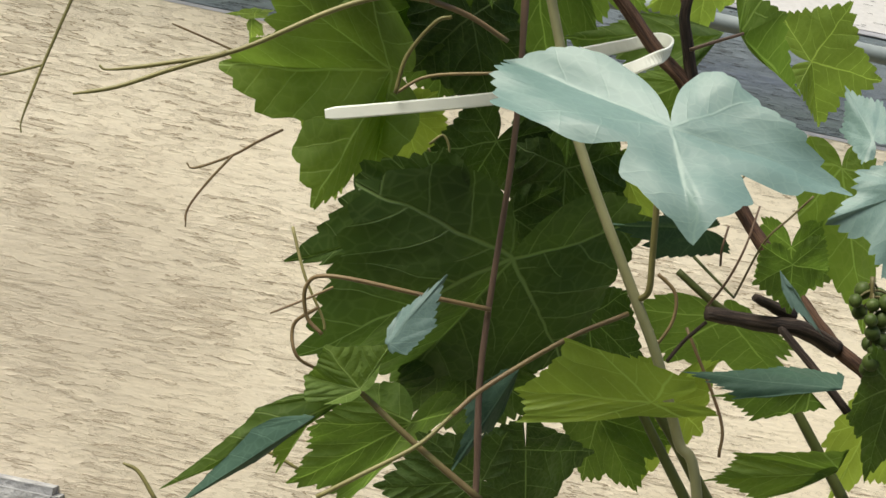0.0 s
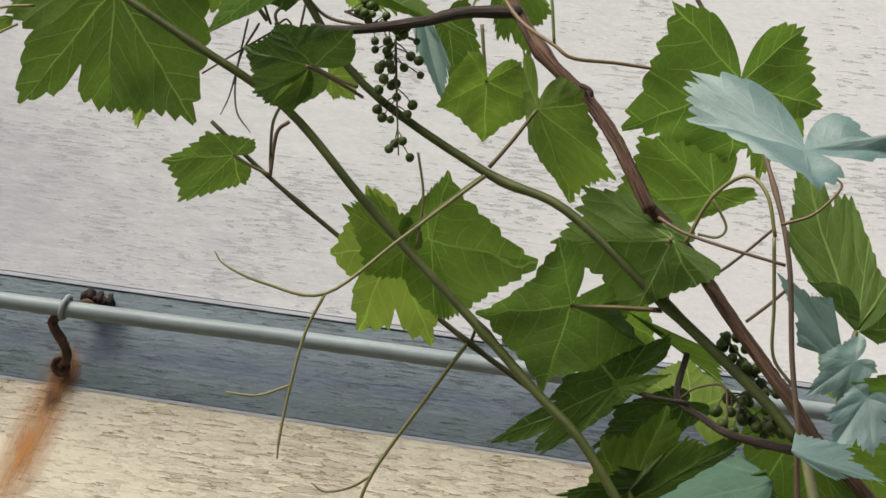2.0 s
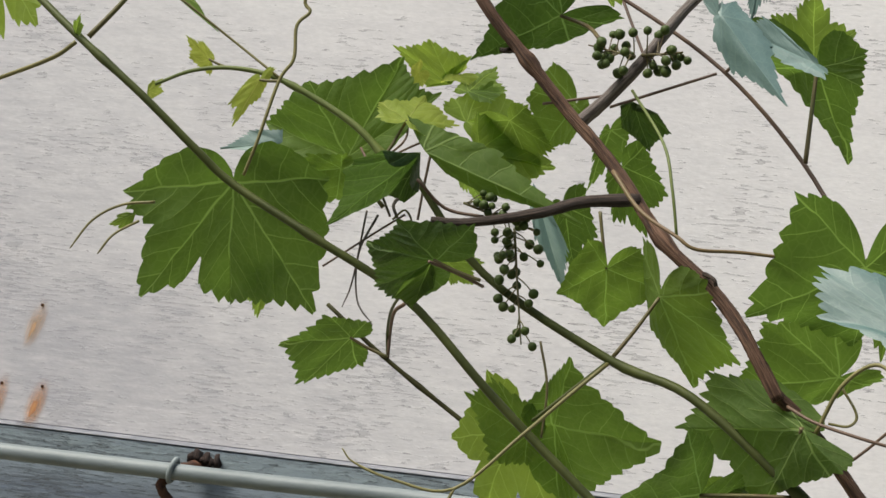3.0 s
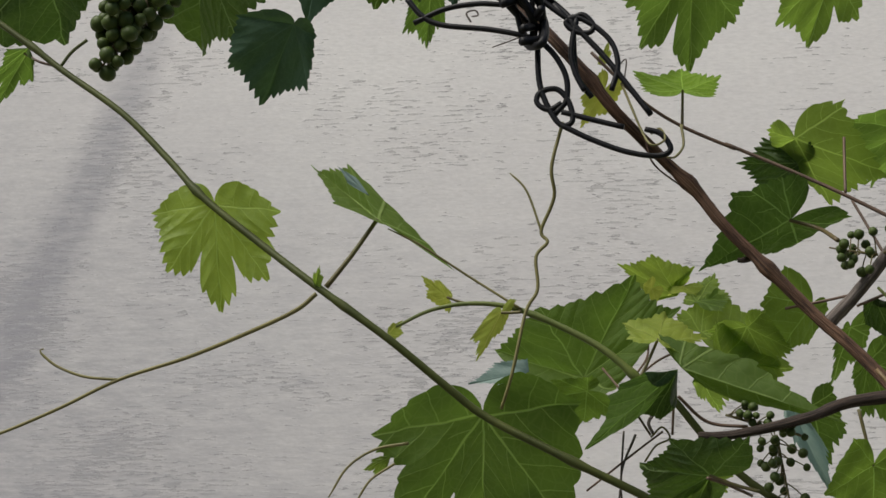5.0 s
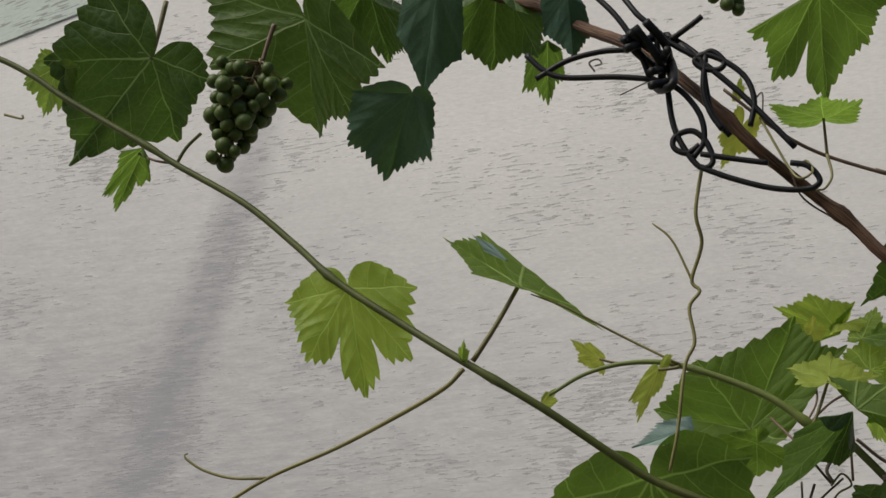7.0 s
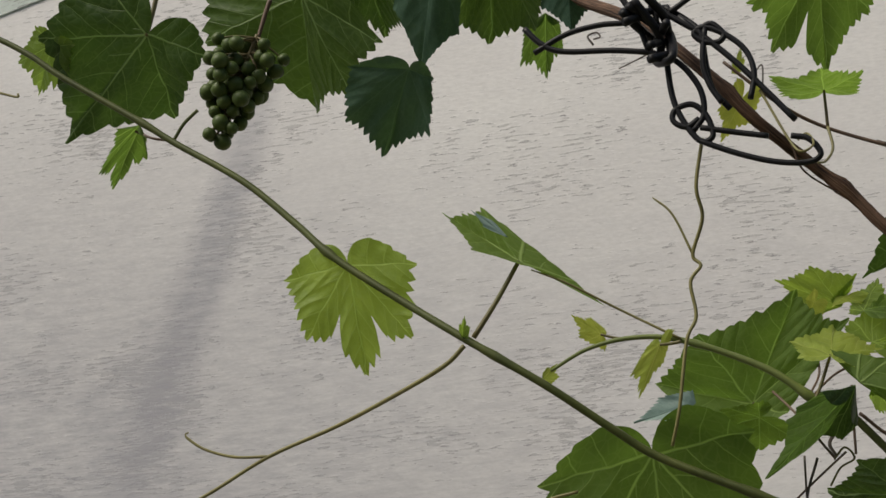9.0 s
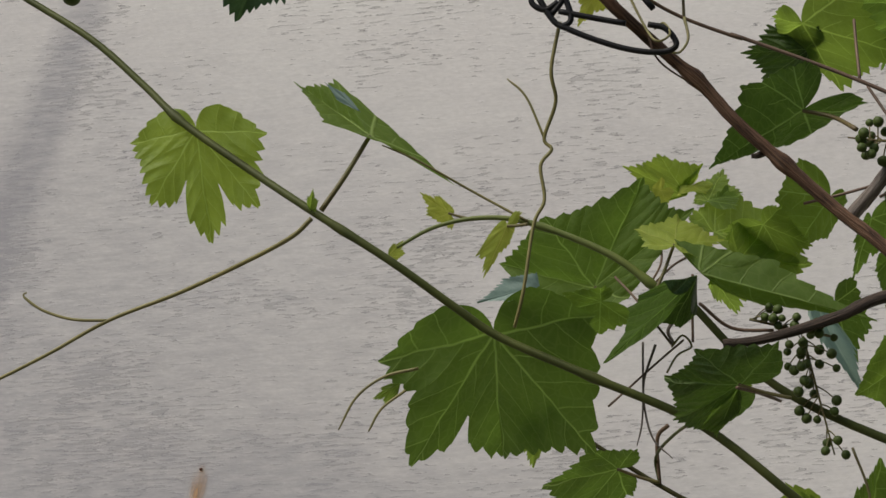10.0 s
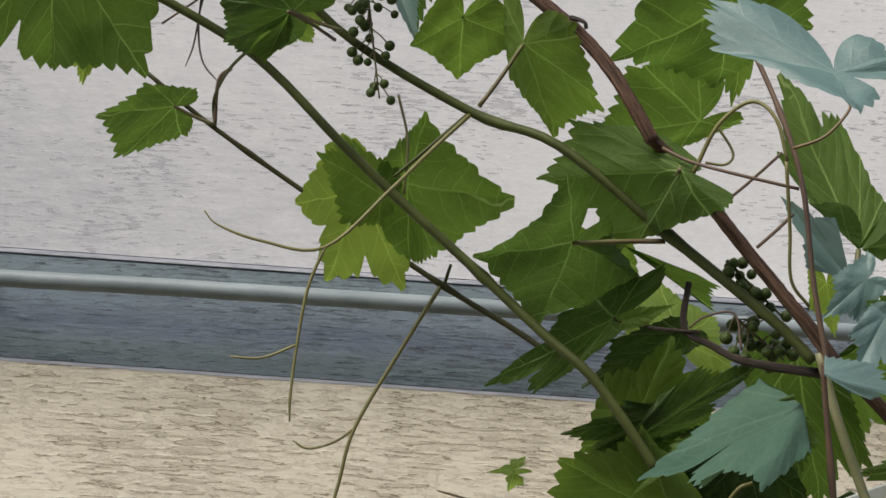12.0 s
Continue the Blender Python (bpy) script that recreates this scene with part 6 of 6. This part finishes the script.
leaf(vine, (0.2241, -0.5850, 0.3733), (0.2383, -0.5532, 0.3410), (0.2131, -0.5560, 0.3463), (0.2487, -0.5671, 0.3549), 0, lobing=0.3, seed=117)
leaf(vine, (0.2881, -0.6000, 0.2020), (0.2877, -0.5532, 0.1377), (0.2674, -0.5678, 0.1577), (0.3082, -0.5679, 0.1620), 0, seed=118)
leaf(vine, (-0.3740, -0.5650, 0.4980), (-0.4520, -0.5210, 0.4530), (-0.3740, -0.5260, 0.4550), (-0.4490, -0.5630, 0.5100), 3, lobing=0.1, low=0.05, ends=((-0.3370, -0.5610, 0.4810), (-0.4020, -0.5880, 0.5440)), seed=119, stalk=[(-0.3636, -0.5650, 0.5371)], label="dark green mature vine leaf, shade in its colour")
leaf(vine, (-0.3770, -0.5700, 0.4370), (-0.4100, -0.5400, 0.4080), (-0.4130, -0.5520, 0.4160), (-0.3800, -0.5520, 0.4220), 0, lobing=0.3, low=0.15, bite=1.3, ends=((-0.3900, -0.5740, 0.4350), (-0.3710, -0.5740, 0.4260)), seed=120)
leaf(vine, (-0.4420, -0.5600, 0.5050), (-0.4680, -0.5300, 0.4860), (-0.4750, -0.5420, 0.5060), (-0.4420, -0.5420, 0.4820), 1, lobing=0.25, seed=121, label="thin yellow-green young vine leaf")
leaf(vine, (-0.2670, -0.5750, 0.5030), (-0.2760, -0.5310, 0.4430), (-0.3370, -0.5580, 0.4890), (-0.2500, -0.5530, 0.4410), 3, lobing=0.14, low=0.08, ends=((-0.3330, -0.5750, 0.5380), (-0.2210, -0.5670, 0.4690)), seed=122, label="dark green mature vine leaf, shade in its colour")
leaf(vine, (-0.2320, -0.5550, 0.5300), (-0.2290, -0.5250, 0.4890), (-0.2570, -0.5370, 0.5080), (-0.2110, -0.5370, 0.4880), 3, lobing=0.06, ends=((-0.2550, -0.5590, 0.5220), (-0.1970, -0.5590, 0.5010)), seed=123, label="dark green mature vine leaf, shade in its colour")
leaf(vine, (-0.1890, -0.6200, 0.4240), (-0.2160, -0.5880, 0.3860), (-0.2330, -0.6060, 0.4030), (-0.1840, -0.5990, 0.3910), 4, lobing=0.04, low=0.0, ends=((-0.2230, -0.6190, 0.4320), (-0.1760, -0.6200, 0.4160)), seed=124, label="dull teal-green vine leaf, upper side turned out, shade in its colour")
leaf(vine, (-0.1680, -0.6300, 0.4830), (-0.1920, -0.5880, 0.4330), (-0.2010, -0.6030, 0.4710), (-0.1630, -0.6050, 0.4470), 4, lobing=0.0, low=0.0, bite=0.4, seed=125, label="dull teal-green vine leaf, upper side turned out, shade in its colour")
leaf(vine, (-0.1430, -0.5800, 0.5090), (-0.1570, -0.5500, 0.4620), (-0.1780, -0.5620, 0.4710), (-0.1250, -0.5620, 0.4610), 3, lobing=0.05, bite=0.7, ends=((-0.1800, -0.5840, 0.4910), (-0.1140, -0.5840, 0.4760)), seed=126, label="dark green mature vine leaf, shade in its colour")
leaf(vine, (-0.0960, -0.6100, 0.4760), (-0.0980, -0.5900, 0.4430), (-0.1160, -0.5900, 0.4610), (-0.0860, -0.5940, 0.4540), 4, lobing=0.0, low=0.0, bite=0.4, seed=127, label="dull teal-green vine leaf, upper side turned out, shade in its colour")
leaf(vine, (-0.1190, -0.5600, 0.4720), (-0.1270, -0.5300, 0.4420), (-0.1400, -0.5420, 0.4490), (-0.1130, -0.5420, 0.4530), 0, lobing=0.2, seed=128)
leaf(vine, (0.0440, -0.5850, 0.4660), (0.0400, -0.5550, 0.4100), (0.0120, -0.5670, 0.4220), (0.0680, -0.5670, 0.4360), 0, lobing=(0.46, 0.12), base=1.2, ends=((0.0110, -0.5890, 0.4490), (0.0790, -0.5890, 0.4550)), seed=129)
leaf(vine, (0.0392, -0.6048, 0.3799), (0.0400, -0.6348, 0.3808), (0.0112, -0.6082, 0.3888), (0.0605, -0.6102, 0.3829), 0, lobing=0.1, seed=130, stalk=[(0.0389, -0.6048, 0.3586)])
leaf(vine, (-0.0033, -0.6300, 0.3716), (-0.0175, -0.6217, 0.3528), (-0.0168, -0.6264, 0.3692), (-0.0004, -0.6233, 0.3605), 5, seed=131, label="tiny yellow-green sprouting vine leaf")
leaf(vine, (-0.0048, -0.6265, 0.3881), (-0.0003, -0.6330, 0.4006), (-0.0058, -0.6301, 0.3948), (0.0010, -0.6290, 0.3947), 5, seed=132, label="tiny yellow-green sprouting vine leaf")
leaf(vine, (-0.2330, -0.6120, 0.3150), (-0.2290, -0.6020, 0.2540), (-0.2610, -0.6090, 0.2770), (-0.2000, -0.6060, 0.2710), 1, lobing=(0.42, 0.4), low=0.06, bite=1.3, ends=((-0.2700, -0.6110, 0.3120), (-0.1960, -0.6110, 0.3120)), seed=133, stalk=[(-0.2445, -0.6120, 0.3268)], label="thin yellow-green young vine leaf")
leaf(vine, (-0.1330, -0.6200, 0.3020), (-0.1860, -0.5750, 0.3510), (-0.1570, -0.6320, 0.3100), (-0.1550, -0.6050, 0.3400), 0, lobing=0.0, low=0.0, bite=1.0, ends=((-0.1120, -0.6250, 0.2890), (-0.0920, -0.6100, 0.2760)), seed=134, stalk=[(-0.1608, -0.6211, 0.2621)])
leaf(vine, (-0.1330, -0.6420, 0.3090), (-0.1530, -0.6400, 0.3280), (-0.1470, -0.6400, 0.3180), (-0.1420, -0.6410, 0.3210), 2, lobing=0.0, seed=135, label="waxy blue-green vine leaf, upper side turned out, sky sheen in its colour")
leaf(vine, (-0.0932, -0.6095, 0.2583), (-0.1080, -0.6119, 0.2703), (-0.1054, -0.6077, 0.2587), (-0.0977, -0.6114, 0.2679), 5, seed=136, stalk=[(-0.0821, -0.6095, 0.2545)], label="tiny yellow-green sprouting vine leaf")
leaf(vine, (-0.0615, -0.6120, 0.2482), (-0.0768, -0.5995, 0.2236), (-0.0800, -0.6036, 0.2352), (-0.0613, -0.6066, 0.2395), 5, lobing=0.25, seed=137, stalk=[(-0.0503, -0.6120, 0.2484)], label="tiny yellow-green sprouting vine leaf")
leaf(vine, (0.0197, -0.5796, 0.2693), (0.0131, -0.5747, 0.2628), (0.0149, -0.5808, 0.2712), (0.0225, -0.5772, 0.2616), 5, seed=138, label="tiny yellow-green sprouting vine leaf")
leaf(vine, (-0.1283, -0.6030, 0.2389), (-0.1189, -0.6081, 0.2451), (-0.1244, -0.6073, 0.2444), (-0.1191, -0.6018, 0.2393), 5, seed=139, label="tiny yellow-green sprouting vine leaf")
leaf(vine, (-0.1647, -0.6310, 0.2597), (-0.1610, -0.6378, 0.2701), (-0.1647, -0.6365, 0.2662), (-0.1587, -0.6358, 0.2641), 1, seed=140, label="thin yellow-green young vine leaf")
leaf(vine, (-0.1241, -0.6000, 0.1689), (-0.1404, -0.5956, 0.1621), (-0.1352, -0.5985, 0.1677), (-0.1342, -0.5928, 0.1593), 1, seed=141, label="thin yellow-green young vine leaf")
leaf(vine, (0.2720, -0.6680, -0.2600), (0.2130, -0.6380, -0.3190), (0.2400, -0.6500, -0.2760), (0.2490, -0.6500, -0.2870), 4, lobing=0.0, low=0.0, base=0.4, bite=0.3, seed=142, label="dull teal-green vine leaf, upper side turned out, shade in its colour")
leaf(vine, (0.5020, -0.6400, -0.0800), (0.4900, -0.6100, -0.0530), (0.4890, -0.6220, -0.0760), (0.5070, -0.6220, -0.0590), 2, lobing=0.1, seed=143, label="waxy blue-green vine leaf, upper side turned out, sky sheen in its colour")
leaf(vine, (0.3450, -0.6220, 0.0560), (0.3810, -0.5920, 0.0680), (0.3570, -0.6040, 0.0740), (0.3650, -0.6040, 0.0570), 0, lobing=0.05, ends=((0.3620, -0.6240, 0.0870), (0.3550, -0.6240, 0.0510)), seed=144)
leaf(vine, (0.1860, -0.5000, -0.0630), (0.1940, -0.4700, -0.0550), (0.1850, -0.4820, -0.0570), (0.1930, -0.4820, -0.0600), 1, bite=0.5, seed=145, label="thin yellow-green young vine leaf")
leaf(vine, (0.1860, -0.5000, -0.0650), (0.1850, -0.4700, -0.0760), (0.1820, -0.4820, -0.0690), (0.1930, -0.4820, -0.0720), 1, seed=146, label="thin yellow-green young vine leaf")
leaf(vine, (0.0550, -0.6460, 0.1500), (0.0420, -0.6160, 0.1290), (0.0340, -0.6280, 0.1310), (0.0540, -0.6280, 0.1390), 0, lobing=0.0, low=0.0, bite=0.4, seed=147)
leaf(vine, (0.1260, -0.5700, 0.4670), (0.1100, -0.5400, 0.4280), (0.0920, -0.5520, 0.4400), (0.1400, -0.5520, 0.4410), 0, lobing=(0.15, 0.4), ends=((0.0990, -0.5740, 0.4640), None), seed=148)
leaf(vine, (0.3040, -0.5550, -0.0490), (0.3260, -0.5250, -0.0980), (0.2790, -0.5370, -0.0810), (0.3420, -0.5370, -0.0690), 3, lobing=0.06, low=0.02, seed=149, label="dark green mature vine leaf, shade in its colour")
leaf(vine, (0.4160, -0.5750, -0.0630), (0.3740, -0.5450, -0.0900), (0.3870, -0.5570, -0.0650), (0.4080, -0.5570, -0.0910), 0, lobing=0.05, low=0.02, seed=150)

cluster(vine, (-0.2870, -0.6000, 0.4700), (-0.3150, -0.6000, 0.4090), 0.0235, 0.00475, 66, 11, True, PETIOLE, "bunch of dark green unripe grapes", taper=0.5)
cluster(vine, (0.0891, -0.6050, 0.1800), (0.1005, -0.6050, 0.1181), 0.0144, 0.00255, 26, 12, True, PETIOLE, "loose bunch of tiny green grapes")
cluster(vine, (0.0627, -0.6200, 0.1881), (0.1041, -0.6200, 0.1760), 0.0095, 0.00238, 20, 13, True, PETIOLE, "loose bunch of tiny green grapes")
cluster(vine, (0.1447, -0.6250, 0.2742), (0.1190, -0.6250, 0.2787), 0.0130, 0.00267, 17, 14, True, PETIOLE, "loose bunch of tiny green grapes")
cluster(vine, (0.1476, -0.6250, 0.2753), (0.1693, -0.6250, 0.2788), 0.0148, 0.00281, 17, 15, True, PETIOLE, "loose bunch of tiny green grapes")
cluster(vine, (0.2786, -0.6200, 0.0462), (0.3086, -0.6200, 0.0192), 0.0068, 0.00310, 16, 16, False, SHOOT, "bunch of small green grapes")
cluster(vine, (0.2851, -0.6100, 0.0196), (0.3116, -0.6100, -0.0008), 0.0142, 0.00311, 22, 17, True, PETIOLE, "bunch of small green grapes")
cluster(vine, (0.5195, -0.6200, -0.1427), (0.5286, -0.6200, -0.1881), 0.0098, 0.00409, 18, 18, True, PETIOLE, "bunch of green grapes")
cluster(vine, (-0.0106, -0.5700, 0.4891), (-0.0079, -0.5700, 0.4686), 0.0100, 0.00401, 12, 19, False, SHOOT, "bunch of dark green unripe grapes")

wire_tangle = tagged(new("wire_tangle"), "knotted black plastic-coated wire round the vine cane", "wire")
part("wire", tube("wire", [(-0.1138, -0.6520, 0.4229), (-0.1045, -0.6520, 0.4120), (-0.0924, -0.6520, 0.4060), (-0.0618, -0.6520, 0.4015), (-0.0365, -0.6520, 0.3933), (-0.0232, -0.6520, 0.3757), (-0.0214, -0.6520, 0.3594), (-0.0277, -0.6520, 0.3503)], 0.00169, 0.00163, WIRE, sides=8, seed=91), wire_tangle)
part("wire", tube("wire", [(-0.1095, -0.6520, 0.4079), (-0.0916, -0.6520, 0.4158), (-0.0727, -0.6520, 0.4182), (-0.0542, -0.6520, 0.4173), (-0.0383, -0.6520, 0.4238)], 0.00169, 0.00167, WIRE, sides=8, seed=92), wire_tangle)
part("wire", tube("wire", [(-0.0384, -0.6520, 0.3959), (-0.0371, -0.6520, 0.3715), (-0.0325, -0.6520, 0.3564), (-0.0247, -0.6520, 0.3442), (-0.0180, -0.6520, 0.3463), (-0.0204, -0.6520, 0.3577), (-0.0272, -0.6520, 0.3651), (-0.0363, -0.6520, 0.3634), (-0.0378, -0.6520, 0.3573), (-0.0313, -0.6520, 0.3531), (-0.0241, -0.6520, 0.3567)], 0.00165, 0.00163, WIRE, sides=8, seed=93), wire_tangle)
part("wire", tube("wire", [(-0.0247, -0.6520, 0.3442), (-0.0079, -0.6520, 0.3353), (0.0117, -0.6520, 0.3274), (0.0287, -0.6520, 0.3245), (0.0357, -0.6520, 0.3281), (0.0307, -0.6520, 0.3369), (0.0218, -0.6520, 0.3401)], 0.00162, 0.00160, WIRE, sides=8, seed=94), wire_tangle)
part("wire", tube("wire", [(-0.0240, -0.6520, 0.3516), (-0.0067, -0.6520, 0.3464), (0.0103, -0.6520, 0.3416)], 0.00163, 0.00161, WIRE, sides=8, seed=95), wire_tangle)
part("wire", tube("wire", [(-0.0443, -0.6520, 0.4255), (-0.0259, -0.6520, 0.4101), (-0.0201, -0.6520, 0.4068), (-0.0130, -0.6520, 0.4089), (-0.0071, -0.6520, 0.4020), (-0.0099, -0.6520, 0.3979), (-0.0179, -0.6520, 0.3993), (-0.0225, -0.6520, 0.4046), (-0.0171, -0.6520, 0.4076), (-0.0057, -0.6520, 0.4011), (0.0037, -0.6520, 0.3905), (0.0067, -0.6520, 0.3772), (0.0033, -0.6520, 0.3634)], 0.00167, 0.00162, WIRE, sides=8, seed=96), wire_tangle)
part("wire", tube("wire", [(-0.0165, -0.6520, 0.4069), (-0.0193, -0.6520, 0.3879), (-0.0170, -0.6520, 0.3747), (-0.0115, -0.6520, 0.3636)], 0.00165, 0.00163, WIRE, sides=8, seed=97), wire_tangle)
part("wire", tube("wire", [(-0.0342, -0.6520, 0.4191), (-0.0245, -0.6520, 0.4246), (-0.0164, -0.6520, 0.4298)], 0.00166, 0.00166, WIRE, sides=8, seed=98), wire_tangle)
part("wire", tube("wire", [(-0.0299, -0.6520, 0.4157), (-0.0054, -0.6520, 0.3888), (0.0090, -0.6520, 0.3704), (0.0250, -0.6520, 0.3483)], 0.00166, 0.00161, WIRE, sides=8, seed=99), wire_tangle)
part("wire", tube("wire", [(-0.0750, -0.6520, 0.4540), (-0.0620, -0.6550, 0.4360), (-0.0520, -0.6550, 0.4160), (-0.0470, -0.6520, 0.3980)], 0.00166, 0.00163, WIRE, sides=8, seed=110), wire_tangle)
part("wire", tube("wire", [(-0.0610, -0.6500, 0.4540), (-0.0510, -0.6550, 0.4360), (-0.0420, -0.6550, 0.4230), (-0.0420, -0.6520, 0.4010)], 0.00166, 0.00163, WIRE, sides=8, seed=111), wire_tangle)
part("wire", tube("wire", [(-0.0370, -0.6480, 0.4240), (-0.0260, -0.6500, 0.4140), (-0.0190, -0.6520, 0.4040), (-0.0180, -0.6500, 0.3880), (-0.0160, -0.6500, 0.3730), (-0.0080, -0.6480, 0.3610)], 0.00166, 0.00163, WIRE, sides=8, seed=112), wire_tangle)
part("binding", tube("binding", [(-0.0544, -0.6670, 0.4203), (-0.0448, -0.6550, 0.4138), (-0.0364, -0.6430, 0.4106), (-0.0332, -0.6670, 0.3876), (-0.0424, -0.6550, 0.3899), (-0.0479, -0.6430, 0.4027)], 0.00255, 0.00228, WIRE, sides=7, seed=100), wire_tangle)
part("binding", tube("binding", [(-0.0511, -0.6670, 0.4230), (-0.0409, -0.6550, 0.4066), (-0.0424, -0.6430, 0.3952)], 0.00255, 0.00227, WIRE, sides=7, seed=101), wire_tangle)
part("binding", tube("binding", [(-0.0448, -0.6670, 0.4251), (-0.0370, -0.6550, 0.4157), (-0.0367, -0.6430, 0.4074)], 0.00254, 0.00228, WIRE, sides=7, seed=102), wire_tangle)
part("binding", tube("binding", [(-0.0576, -0.6670, 0.4176), (-0.0512, -0.6550, 0.4116), (-0.0442, -0.6430, 0.4087), (-0.0344, -0.6670, 0.4071)], 0.00255, 0.00223, WIRE, sides=7, seed=103), wire_tangle)
part("binding", tube("binding", [(-0.0451, -0.6670, 0.3880), (-0.0360, -0.6550, 0.3943), (-0.0383, -0.6430, 0.4060), (-0.0444, -0.6670, 0.3959)], 0.00252, 0.00223, WIRE, sides=7, seed=104), wire_tangle)
part("binding", tube("binding", [(-0.0567, -0.6670, 0.4109), (-0.0443, -0.6550, 0.4202), (-0.0365, -0.6430, 0.4256)], 0.00254, 0.00229, WIRE, sides=7, seed=105), wire_tangle)

cable_tie = tagged(new("cable_tie"), "white nylon cable tie looped round the vine cane", "cable tie")
part("strap", strap("strap", [(0.2440, -0.6120, -0.1190), (0.2820, -0.6150, -0.1080), (0.3190, -0.6200, -0.0970), (0.3520, -0.6300, -0.0860), (0.3780, -0.6400, -0.0740), (0.3920, -0.6520, -0.0660), (0.3980, -0.6480, -0.0610), (0.4000, -0.6300, -0.0540), (0.3950, -0.6120, -0.0500), (0.3790, -0.6050, -0.0560), (0.3550, -0.6050, -0.0660), (0.3410, -0.6080, -0.0720)], 0.00634, 0.0014, TIE, (0.1, -0.2, 1)), cable_tie)
